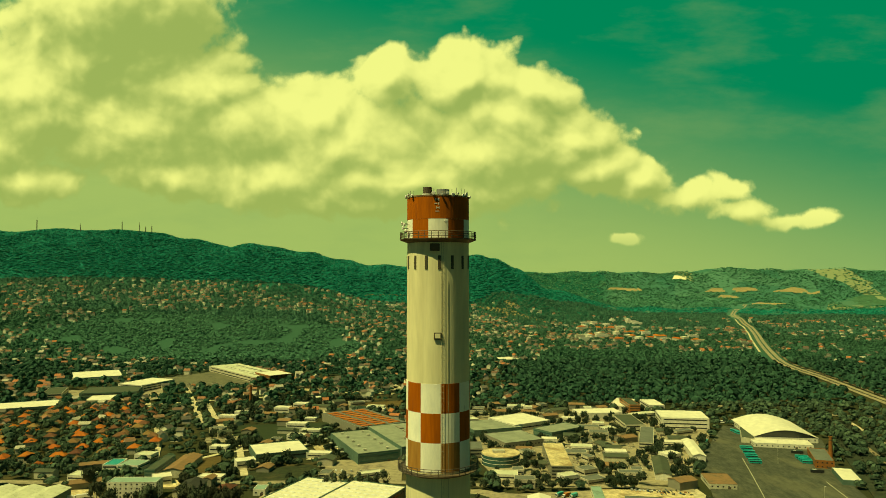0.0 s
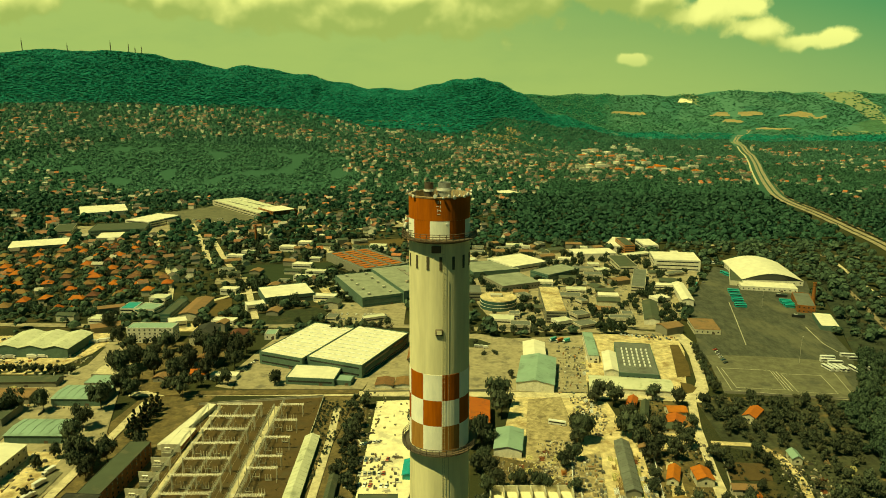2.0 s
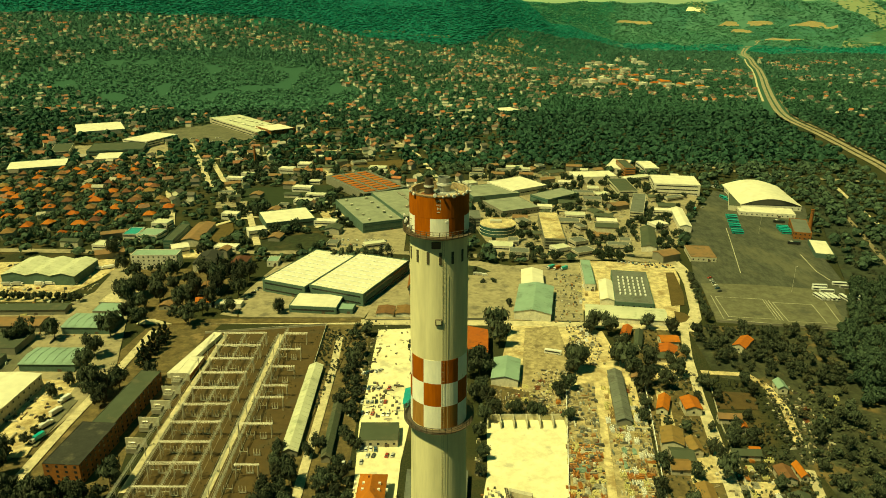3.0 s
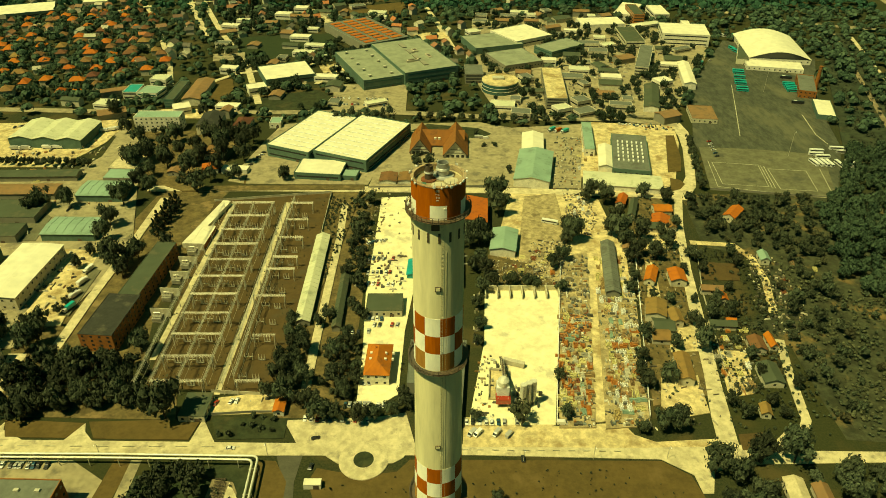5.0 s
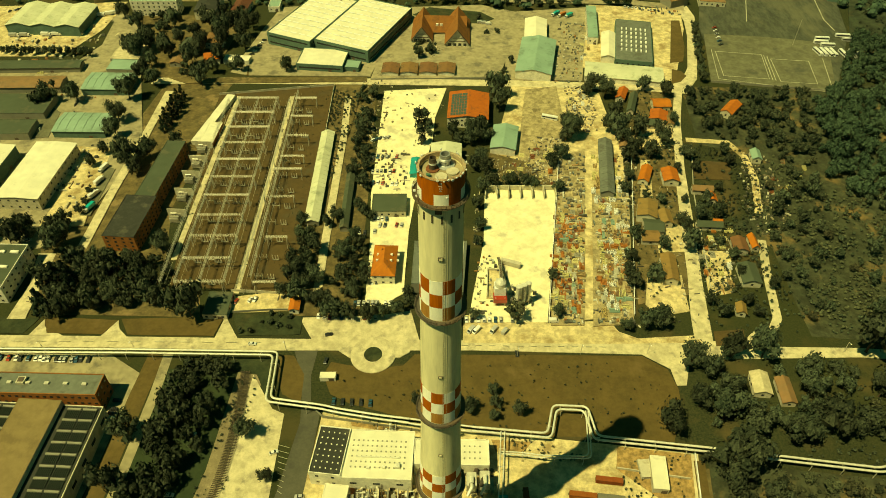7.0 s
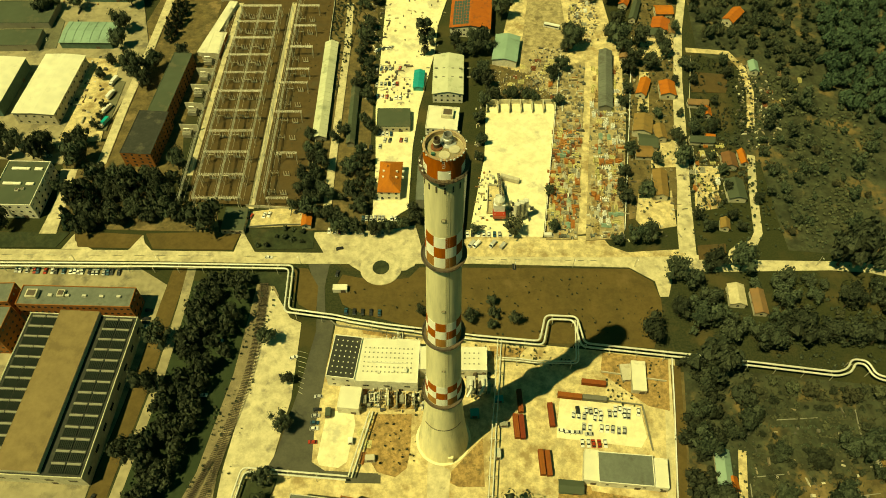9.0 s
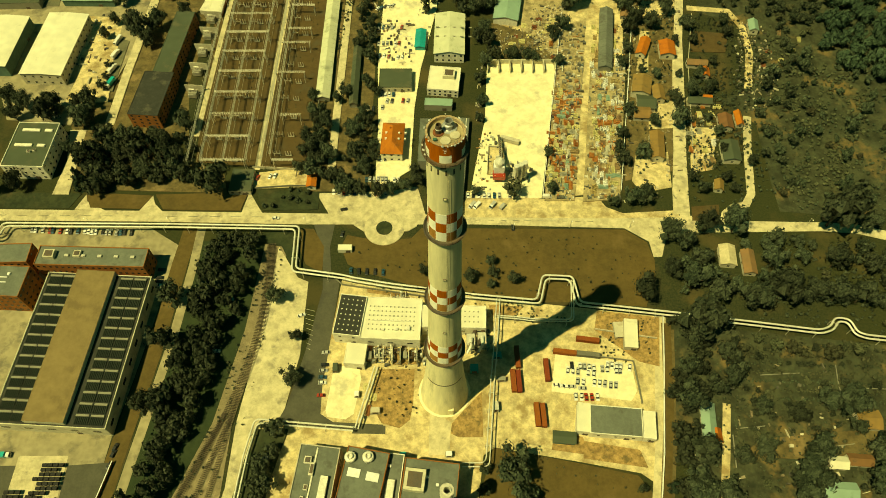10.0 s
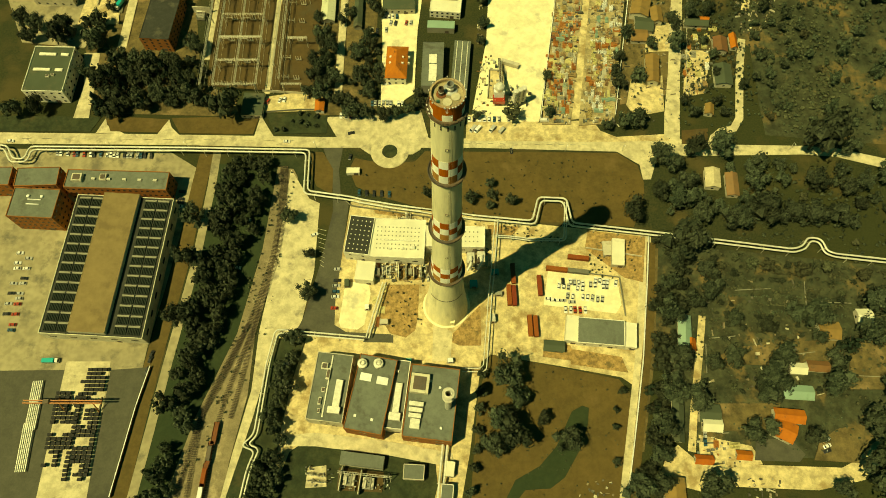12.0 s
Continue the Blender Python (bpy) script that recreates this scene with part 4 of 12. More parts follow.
# ---------------------------------------------------------------- trees
def crown_mesh(name, seed, lobes, leaves, size, shape, material):
    """Small leaf clumps spread over overlapping lobes, round a thin core."""
    rng = np.random.RandomState(seed)
    verts, faces = [], []
    for _ in range(lobes):
        if shape == "broad":
            a, rr, zz = rng.uniform(0, 6.28), rng.uniform(0.1, 0.62), rng.uniform(0.42, 0.86)
            c, r = np.array([math.cos(a) * rr, math.sin(a) * rr, zz]), rng.uniform(0.26, 0.42)
        elif shape == "column":
            zz = rng.uniform(0.15, 0.92)
            c, r = np.array([rng.uniform(-0.08, 0.08), rng.uniform(-0.08, 0.08), zz]), 0.2 * (1.1 - abs(zz - 0.4))
        elif shape == "cone":
            zz = rng.uniform(0.08, 0.95)
            a = rng.uniform(0, 6.28)
            rr = 0.3 * (1 - zz)
            c, r = np.array([math.cos(a) * rr, math.sin(a) * rr, zz]), 0.2 * (1.1 - zz)
        else:
            a, rr = rng.uniform(0, 6.28), rng.uniform(0, 0.6)
            c, r = np.array([math.cos(a) * rr, math.sin(a) * rr, rng.uniform(0.25, 0.7)]), rng.uniform(0.25, 0.4)
        for _ in range(leaves // lobes):
            d = rng.normal(size=3)
            d /= np.linalg.norm(d)
            if d[2] < -0.55:
                d[2] *= -0.6
            p = c + d * r * rng.uniform(0.72, 1.1) * np.array([1, 1, 0.8])
            u = np.cross(d, rng.normal(size=3))
            u /= np.linalg.norm(u) + 1e-6
            v = np.cross(d, u) + d * rng.uniform(-0.6, 0.6)
            s = size * rng.uniform(0.6, 1.3)
            n = len(verts)
            verts += [p - u * s * 0.5, p + v * s * 0.42, p + u * s * 0.5, p - v * s * 0.42]
            faces.append((n, n + 1, n + 2, n + 3))
        # core of the lobe
        n = len(verts)
        q = r * 0.72
        verts += [c + np.array(o) * q * np.array([1, 1, 0.8]) for o in ((1, 0, 0), (0, 1, 0), (-1, 0, 0), (0, -1, 0), (0, 0, 1), (0, 0, -1))]
        faces += [(n + a, n + b, n + 4) for a, b in ((0, 1), (1, 2), (2, 3), (3, 0))] + [(n + b, n + a, n + 5) for a, b in ((0, 1), (1, 2), (2, 3), (3, 0))]
    me = bpy.data.meshes.new(name)
    me.from_pydata([tuple(v) for v in verts], [], faces)
    me.materials.append(material)
    return me


def trunk_mesh(seed, top=0.5):
    rng = random.Random(seed)
    b = bmesh.new()
    lathe(b, [(0.05, -0.02), (0.035, 0.06), (0.028, 0.25), (0.018, top)], 7)
    for i in range(4):
        a = rng.uniform(0, 6.28)
        tube(b, [(0, 0, top * 0.55), (math.cos(a) * 0.16, math.sin(a) * 0.16, top * 0.95), (math.cos(a) * 0.34, math.sin(a) * 0.34, top * 1.25)], 0.012, 4)
    return to_mesh("trunk", b, bark)


KINDS = {"broad": ("spreading dark green tree", "tree"), "column": ("slim upright dark poplar", "tree"),
         "cone": ("dark pointed conifer tree", "tree"), "bush": ("low rounded dark bush", "bush"), "pale": ("pale grey-green leafy tree", "tree")}
TREES = {"broad": [], "column": [], "cone": [], "bush": [], "pale": []}
for i in range(4):
    TREES["broad"].append((trunk_mesh(i), crown_mesh("crown", i, 17, 680, 0.11, "broad", leaf)))
for i in range(2):
    TREES["column"].append((trunk_mesh(10 + i), crown_mesh("crown", 10 + i, 12, 260, 0.1, "column", leaf)))
    TREES["cone"].append((trunk_mesh(20 + i), crown_mesh("crown", 20 + i, 22, 360, 0.1, "cone", leaf_conifer)))
    TREES["bush"].append((trunk_mesh(30 + i, 0.35), crown_mesh("crown", 30 + i, 8, 190, 0.24, "bush", leaf)))
    TREES["pale"].append((trunk_mesh(40 + i), crown_mesh("crown", 40 + i, 12, 360, 0.16, "broad", leaf_pale)))
tree_rng = random.Random(77)


def tree(x, y, spread, kind="broad", tall=None, where=""):
    """One tree of that crown width, in metres."""
    tr, cr = tree_rng.choice(TREES[kind])
    tall = tall or spread * {"broad": 1.0, "column": 2.6, "cone": 1.7, "bush": 0.75, "pale": 0.95}[kind]
    wide = spread * {"broad": 0.54, "column": 2.2, "cone": 1.15, "bush": 0.55, "pale": 0.54}[kind]
    label, cat = KINDS[kind]
    name = {"bush": "bush", "column": "poplar_tree", "cone": "conifer_tree"}.get(kind, "tree")
    t = tagged(new(name, tr), label + (" " + where if where else ""), cat)
    t.matrix_world = pose(x, y, height(x, y) if y > 1300 else 0.0, 0, 0, tree_rng.uniform(0, 360)) @ Matrix.Diagonal((wide, wide, tall, 1))
    part("crown", cr, None, t)
    return t


def trees(spots, kind="broad", where=""):
    for x, y, s in spots:
        tree(x, y, s, kind, where=where)


def grove(poly, gap, lo, hi, seed, kinds=("broad",), where="", keep=1.0):
    rng = random.Random(seed)
    for x, y in scatter(poly, gap, seed):
        if rng.random() < keep:
            tree(x, y, rng.uniform(lo, hi), rng.choice(kinds), where=where)


# a wood far off: many low clumps in one mesh
def unit_clump(seed, n_leaf, size):
    rng = np.random.RandomState(seed)
    d = rng.normal(size=(n_leaf, 3))
    d /= np.linalg.norm(d, axis=1)[:, None]
    d[:, 2] = np.abs(d[:, 2]) * 1.0 - 0.15
    p = d * (0.5 * rng.uniform(0.75, 1.1, (n_leaf, 1))) * np.array([1, 1, 0.9])
    u = np.cross(d, rng.normal(size=(n_leaf, 3)))
    u /= np.linalg.norm(u, axis=1)[:, None] + 1e-6
    v = np.cross(d, u)
    s = size * rng.uniform(0.7, 1.3, (n_leaf, 1))
    quad = np.stack([p - u * s, p + v * s, p + u * s, p - v * s], 1).reshape(-1, 3)
    quad[:, 2] += 0.62
    faces = np.arange(n_leaf * 4).reshape(-1, 4)
    core = np.array([(1, 0, 0), (0, 1, 0), (-1, 0, 0), (0, -1, 0), (0, 0, 1)]) * 0.4 + np.array([0, 0, 0.55])
    return quad, faces, core


def woodland(name, spots, sizes, material, label, leaves=14, seed=0, leaf_size=0.26, flat=1.0):
    """Many trees that nobody could count, as one mesh. spots: (x, y); sizes: low and high crown width."""
    rng = np.random.RandomState(seed)
    forms = [unit_clump(seed * 10 + i, leaves, leaf_size) for i in range(5)]
    V, F4, F3, n = [], [], [], 0
    for x, y in spots:
        q, f, core = forms[rng.randint(5)]
        s = rng.uniform(*sizes)
        a = rng.uniform(0, 6.28)
        rot = np.array([[math.cos(a), -math.sin(a), 0], [math.sin(a), math.cos(a), 0], [0, 0, 1]])
        pts = np.concatenate([q, core]) * np.array([s, s, s * flat * rng.uniform(0.7, 1.05)])
        pts = pts @ rot.T + np.array([x, y, height(x, y) if y > 1300 else 0.0])
        V.append(pts)
        F4.append(f + n)
        c = n + len(q)
        F3 += [(c, c + 1, c + 4), (c + 1, c + 2, c + 4), (c + 2, c + 3, c + 4), (c + 3, c, c + 4)]
        n += len(pts)
    me = bpy.data.meshes.new(name)
    me.from_pydata(np.concatenate(V).tolist(), [], np.concatenate(F4).tolist() + F3)
    me.materials.append(material)
    return tagged(new(name, me), label, "woodland", kind="stuff")


def free(x, y, margin=0.0, clear=True):
    """True where neither a building nor open paved ground lies."""
    for bx, by, r, inv, hw, hd in OCCUPIED:
        if abs(x - bx) < r + margin and abs(y - by) < r + margin:
            p = inv @ Vector((x, y, 0))
            if abs(p.x) < hw + 2 + margin and abs(p.y) < hd + 2 + margin:
                return False
    return not clear or not any(inside(x, y, p) for p in CLEAR)


def drape(name, material, q, label, n=10, lift=0.8):
    """A four-cornered field that follows the land."""
    A, B_, C, D = [Vector((*p, 0)) for p in q]
    verts = []
    for j in range(n + 1):
        for i in range(n + 1):
            p = A.lerp(B_, i / n).lerp(D.lerp(C, i / n), j / n)
            verts.append((p.x, p.y, height(p.x, p.y) + lift))
    faces = [(j * (n + 1) + i, j * (n + 1) + i + 1, (j + 1) * (n + 1) + i + 1, (j + 1) * (n + 1) + i) for j in range(n) for i in range(n)]
    me = bpy.data.meshes.new(name)
    me.from_pydata(verts, [], faces)
    me.materials.append(material)
    CLEAR.append([tuple(p) for p in q])
    return tagged(new(name, me), label, "field", kind="structure")


def weeds(poly, gap, sizes, seed, label, material=None, keep=0.7):
    """Tufts and small scrub on rough ground, as one mesh."""
    rng = random.Random(seed)
    spots = [p for p in scatter(poly, gap, seed, 1.0) if rng.random() < keep * (0.55 + 1.1 * noise.noise((p[0] / 14, p[1] / 14, seed))) and free(*p, -1.0, False)]
    if spots:
        o = woodland("scrub", spots, sizes, material or leaf, label, 9, seed, 0.3)
        o.location.z = LEVEL[0] * 0.5


def litter(poly, gap, seed, label, material, sizes=(0.4, 1.8), keep=0.8, tall=1.3, turn=5.0, lanes=0.0, name="yard_clutter"):
    """Small loose goods, boards, crates and rubble past counting, as one mesh."""
    rng = random.Random(seed)
    V, F = [], []
    for x, y in scatter(poly, gap, seed, 0.9):
        if rng.random() > keep * (0.75 + 0.9 * noise.noise((x / 7, y / 7, seed))) or not free(x, y, -1.0, False):
            continue
        if lanes and (y + 0.12 * x) % lanes < lanes * 0.34:
            continue
        long = rng.random()
        w = rng.uniform(*sizes) * (2.6 if long > 0.75 else 1.0)
        d = rng.uniform(*sizes) * (0.45 if long > 0.75 else 1.0)
        h, lean = rng.uniform(0.25, tall), rng.uniform(0.6, 1.0)
        a = radians(rng.choice((0, 90)) + rng.uniform(-turn, turn))
        c, q, z, n = math.cos(a), math.sin(a), surface_z(x, y), len(V)
        for zz, f in ((z - 0.2, 1.0), (z + h, lean)):
            for sx, sy in ((-1, -1), (1, -1), (1, 1), (-1, 1)):
                px, py = sx * w / 2 * f, sy * d / 2 * f
                V.append((x + px * c - py * q, y + px * q + py * c, zz))
        F += [(n, n + 1, n + 5, n + 4), (n + 1, n + 2, n + 6, n + 5), (n + 2, n + 3, n + 7, n + 6), (n + 3, n, n + 4, n + 7), (n + 4, n + 5, n + 6, n + 7)]
    me = bpy.data.meshes.new(name)
    me.from_pydata(V, [], F)
    me.materials.append(material)
    tagged(new(name, me), label, "clutter", kind="stuff")


SMALL = [crown_mesh("crown", 50 + i, 11, 230, 0.19, "broad", leaf) for i in range(5)]


def joined_trees(name, spots, sizes, material, label, seed=0):
    """A closed stand of trees that nobody could count, with full crowns, as one mesh."""
    rng = np.random.RandomState(seed)
    forms = []
    for me in SMALL:
        co = np.array([v.co for v in me.vertices])
        forms.append((co, [tuple(p.vertices) for p in me.polygons]))
    V, F, n = [], [], 0
    for x, y in spots:
        co, fs = forms[rng.randint(len(forms))]
        s, a = rng.uniform(*sizes), rng.uniform(0, 6.28)
        rot = np.array([[math.cos(a), -math.sin(a), 0], [math.sin(a), math.cos(a), 0], [0, 0, 1]])
        V.append((co * np.array([0.56 * s, 0.56 * s, s * rng.uniform(0.8, 1.1)])) @ rot.T + np.array([x, y, 0.0]))
        F += [tuple(i + n for i in f) for f in fs]
        n += len(co)
    if not V:
        return None
    me = bpy.data.meshes.new(name)
    me.from_pydata(np.concatenate(V).tolist(), [], F)
    me.materials.append(material)
    return tagged(new(name, me), label, "trees", kind="stuff")


def stand(poly, gap, lo, hi, seed, label, keep=1.0):
    rng = random.Random(seed)
    joined_trees("tree_belt", [p for p in scatter(poly, gap, seed, 0.9) if rng.random() < keep and free(*p, 0.5, False)], (lo, hi), leaf, label, seed)


def garden_wall(pts, h, material, label, thick=0.35, name="boundary_wall"):
    """A wall along a line, with a coping that overhangs a little."""
    t = thing(name, pose(*pts[0], 0), label, "wall")
    for nm, w, z0, z1, m in (("panel", thick, -0.2, h, material), ("coping", thick + 0.14, h, h + 0.14, dull_white if name == "boundary_wall" else material)):
        b = bmesh.new()
        for (ax, ay), (bx, by) in zip(pts, pts[1:]):
            L, a = math.hypot(bx - ax, by - ay), math.atan2(by - ay, bx - ax)
            m4 = Matrix.Translation(((ax + bx) / 2 - pts[0][0], (ay + by) / 2 - pts[0][1], 0)) @ Matrix.Rotation(a, 4, "Z")
            old = set(b.verts)
            cbox(b, 0, 0, (z0 + z1) / 2, L + w * 0.9, w, z1 - z0)
            for v in b.verts:
                if v not in old:
                    v.co = m4 @ v.co
        part(nm, b, m, t)


def turning_circle(x, y):
    """A round drive with a planted island."""
    top = LEVEL[0] + 0.06
    for r, z, m, nm, lab in ((11.8, top, pale_road, "road", "pale round turning circle"), (4.8, top + 0.16, green_lawn, "traffic_island", "kerbed round island with a low bush")):
        b = bmesh.new()
        lathe(b, [(r + 0.1, -0.2), (r, z - 0.03), (r - 0.15, z), (0.02, z)], 40)
        solid(nm, b, m, lab, nm.replace("_", " "), kind="structure", m=pose(x, y, 0))



# ---------------------------------------------------------------- ground: yards, roads and lawns
patch("ground_patch", scrubland, [(190.8, 362.8), (185.3, 287.1), (220, 273.9), (210.3, 217.4), (183.7, 201.4), (202.4, 181), (200.8, 135.3), (200.9, 112.5), (282.9, 104.8), (426.7, 372.2), (296, 362.6)], "rough scrubland with dry bare patches")
patch("ground_patch", dry_grass, [(-266, 207), (-236.8, 216), (-226.6, 271.8), (-222.2, 326.5), (-215.5, 374.9), (-161.4, 374.8), (-170.2, 341.4), (-166.9, 278.1), (-171.9, 218.5), (-162.6, 167.8), (-195, 163.3), (-250.4, 185)], "dusty trodden ground round the brick works")
patch("ground_patch", dry_grass, [(-83.5, 371.4), (-49.3, 371.3), (-46.8, 240.8), (-46.5, 181.8), (-44.4, 127.9), (-82.5, 128), (-77.2, 191.9), (-77.1, 297.8)], "dry weedy ground between sheds")
patch("pavement", yard_grey, [(-300.6, 104.2), (-172.7, 101.5), (-152.6, 88.6), (-157.8, 42.8), (-161.7, 7.3), (-165.9, -22.6), (-171.2, -108.3), (-244.7, -108.3)], "pale concrete factory yard with tyre marks")
# dark green patch paints the tree belt's shade onto the ground
patch("ground_patch", lush_shade_lawn, [(-141.6, 92.6), (-101.0, 89.3), (-106.9, 42.7), (-111.7, -6.2), (-130.6, -57.0), (-141.0, -108.3), (-165.5, -108.3), (-154.5, -19.4), (-147.1, 42.7)], "earth under a belt of trees, coloured dark for their shade")
strip("pavement", brown_lawn, [(-148.7, 101.5), (-151.0, 76.8), (-154.5, 24.7), (-162.0, -35.4), (-168.4, -108.3)], 9, "strip of dry grass along the factory fence")
strip("road", yard_grey, [(-142.7, 101.5), (-143.1, 76.8), (-146.3, 24.7), (-153.6, -35.4), (-161.7, -108.3)], 5, "narrow grey lane beside the tree belt")
patch("pavement", ballast, [(-103.9, 90.1), (-89.9, 89.3), (-96.9, 35.4), (-106.9, -16.1), (-107.5, -50.9), (-113.5, -86.2), (-114.6, -108.3), (-145.3, -108.3), (-134.3, -62.9), (-117.0, -16.1), (-107.9, 35.4)], "stony railway bed with weeds")
patch("pavement", pale_road, [(-95.7, 88.5), (-82.7, 68.1), (-76.4, 65.1), (-76.6, 21.1), (-82.3, -14.5), (-94.2, -16.8), (-99.0, -44.8), (-104.1, -77.6), (-105.1, -108.3), (-116.6, -108.3), (-112.1, -80.5), (-105.7, -47.8), (-105.0, -16.1), (-98.9, 35.4)], "pale dusty track beside the railway")
patch("pavement", sand, [(-57.4, 68.1), (-10.1, 59.7), (57.2, 50.6), (120.2, 43.1), (112.0, -6.5), (104.4, -48.0), (95.3, -41.2), (61.8, -34.9), (24.8, -28.5), (19.1, -32.3), (12.2, -80.5), (6.9, -108.4), (-106.5, -108.3), (-98.1, -47.8), (-94.1, -17.5), (-72.6, -17.5), (-62.2, 21.1)], "dusty bare ground of the power station")
patch("pavement", asphalt, [(-76.9, 103.8), (-64.5, 103.8), (-66.1, 88.4), (-64.0, 70.8), (-58.9, 64.3), (-60.9, 31.8), (-63.2, 3.8), (-62.9, -11.3), (-56.3, -15.5), (-31.0, -16.9), (-30.9, -20.1), (-85.3, -17.5), (-80.4, -6.3), (-73.6, 24.6), (-67.9, 60.5), (-70.0, 84.5)], "grey asphalt car park lane")
patch("lawn", brown_lawn, [(-59.8, 88.4), (-56.7, 96.4), (-48.2, 94.4), (-34.8, 92.0), (-19.1, 94.0), (-13.2, 101.2), (106.3, 99.8), (118.0, 90.9), (120.6, 79.4), (119.9, 70.5), (111.5, 49.0), (70.8, 52.0), (53.9, 52.1), (-10.1, 60.4), (-44.5, 70.8), (-55.1, 76.6)], "dry brown lawn between road and pipeline")
patch("lawn", brown_lawn, [(-86.2, 101.4), (-76.6, 100.5), (-69.6, 88.5), (-69.2, 70.8), (-79.2, 76.7), (-84.2, 88.5)], "dry brown lawn corner")
# the darker lawn colour here stands in for shade from the trees
patch("lawn", green_lawn, [(-136.6, 94.6), (-87.9, 99.7), (-85.8, 72.8), (-94.0, 88.5), (-111.7, 91.7)], "rough lawn, coloured dark for tree shade")
patch("lawn", brown_lawn, [(24.2, -28.5), (64.8, -36.2), (93.9, -42.4), (99.8, -51.0), (90.9, -108.4), (11.8, -108.4), (16.9, -51.0)], "dry brown park lawn")
patch("lawn", lush_shade_lawn, [(66.9, -59.5), (72.6, -56.5), (76.1, -57.7), (75.1, -66.0), (70.9, -77.7), (61.0, -93.3), (53.4, -98.8), (40.3, -99.6), (32.7, -108.4), (28.5, -107.0), (35.3, -94.7), (48.2, -87.7), (57.6, -77.7)], "lush dark green sunken lawn")
patch("lawn", green_lawn, [(-82.4, -80.5), (-77.4, -77.0), (-56.5, -78.5), (-6.1, -84.0), (-4.6, -97.4), (-7.4, -108.4), (-92.2, -108.3), (-85.2, -89.0)], "oval dark lawn round the transformers")
strip("road", pale_road, [(117.9, 43.1), (113.7, 13.9), (106.4, -32.4), (97.3, -74.8), (90.1, -108.4)], 6, "pale service lane along the works wall")
patch("pavement", asphalt, [(-263.3, -37.5), (-208.2, -36.9), (-209.5, -108.3), (-244.7, -108.3)], "dark asphalt storage yard")
patch("pavement", asphalt, [(-184.0, -36.9), (-162.0, -35.4), (-166.1, -56.9), (-172.7, -108.3), (-184.2, -108.3)], "dark asphalt storage yard with worn lines")
patch("pavement", pale_road, [(-209.2, -32.2), (-184.9, -32.2), (-184.2, -108.3), (-210.1, -108.3)], "pale concrete crane track")
patch("ground_patch", rusty_soil, [(-35.8, 12.7), (-15.6, 12.7), (-16.0, -6.3), (-17.5, -14.6), (-22.8, -18.8), (-31.7, -16.2), (-37.7, -6.3)], "rusty weed-grown soil beside the chimney")
patch("ground_patch", rusty_soil, [(3.7, -16.2), (19.2, 0.3), (19.3, -23.4), (6.8, -23.4), (3.0, -21.4)], "rusty weed-grown soil beside the chimney")
patch("ground_patch", rusty_soil, [(24.3, 50.6), (43.7, 49.1), (38.5, 43.2), (26.1, 44.0)], "rusty weed-grown soil under pipes")
patch("ground_patch", rusty_soil, [(83.8, 46.8), (117.5, 42.4), (113.0, 13.9), (102.6, 16.7), (81.2, 35.2)], "rusty weed-grown plot")
patch("ground_patch", rusty_soil, [(55.0, -19.6), (68.8, -23.4), (71.3, -32.4), (52.8, -29.8)], "rusty weed-grown soil")
patch("ground_patch", rusty_soil, [(69.3, -25.4), (96.4, -29.9), (99.2, -38.7), (68.1, -34.0)], "rusty weed-grown soil")
patch("ground_patch", rusty_soil, [(-43.4, 60.5), (-20.3, 58.2), (-23.6, 55.2), (-42.7, 58.2)], "rusty weed-grown soil behind the hall")
patch("pavement", bright_yard, [(-57.9, 14.1), (-44.9, 14.8), (-43.3, 7.2), (-46.1, -11.3), (-50.1, -14.2), (-59.3, -12.9), (-60.5, -9.6)], "pale concrete pad with rounded corners")
patch("pavement", pale_road, [(-7.4, -9.7), (3.1, -15.6), (2.4, -32.3), (-7.9, -32.3)], "worn paved path to the chimney door")
patch("pavement", bright_yard, [(58.9, 21.7), (98.3, 16.0), (99.3, 0.3), (95.7, -4.8), (55.1, 0.3)], "pale concrete vehicle pen")
patch("pavement", asphalt, [(-45.5, -16.9), (-29.7, -17.5), (-29.6, -21.7), (-46.3, -21.4)], "dark tarred strip")
strip("road_line", line_paint, [(-76.5, 48.2), (-71.1, 46.7)], 0.16, "worn white parking bay line")
strip("road_line", line_paint, [(-76.1, 45.2), (-71.1, 43.7)], 0.16, "worn white parking bay line")
strip("road_line", line_paint, [(-75.7, 42.3), (-71.1, 40.8)], 0.16, "worn white parking bay line")
strip("road_line", line_paint, [(-75.3, 39.4), (-71.1, 37.9)], 0.16, "worn white parking bay line")
strip("road_line", line_paint, [(-74.9, 36.5), (-71.1, 35.0)], 0.16, "worn white parking bay line")
strip("road_line", line_paint, [(-74.5, 33.6), (-71.1, 32.1)], 0.16, "worn white parking bay line")
strip("road_line", line_paint, [(-74.1, 30.7), (-71.1, 29.3)], 0.16, "worn white parking bay line")
strip("road_line", line_paint, [(-73.8, 27.8), (-71.2, 26.4)], 0.16, "worn white parking bay line")
strip("road_line", line_paint, [(-73.4, 25.0), (-71.2, 23.6)], 0.16, "worn white parking bay line")
patch("ground_patch", dry_grass, [(143.9, -23.5), (191.2, -21.6), (191.6, -32.5), (181.8, -38.8), (141.9, -37.2)], "tan trodden soil between gardens")
patch("ground_patch", rusty_soil, [(225.2, -23.6), (266.8, -19.7), (258.5, -51.1), (218.7, -38.8)], "bare tan field")
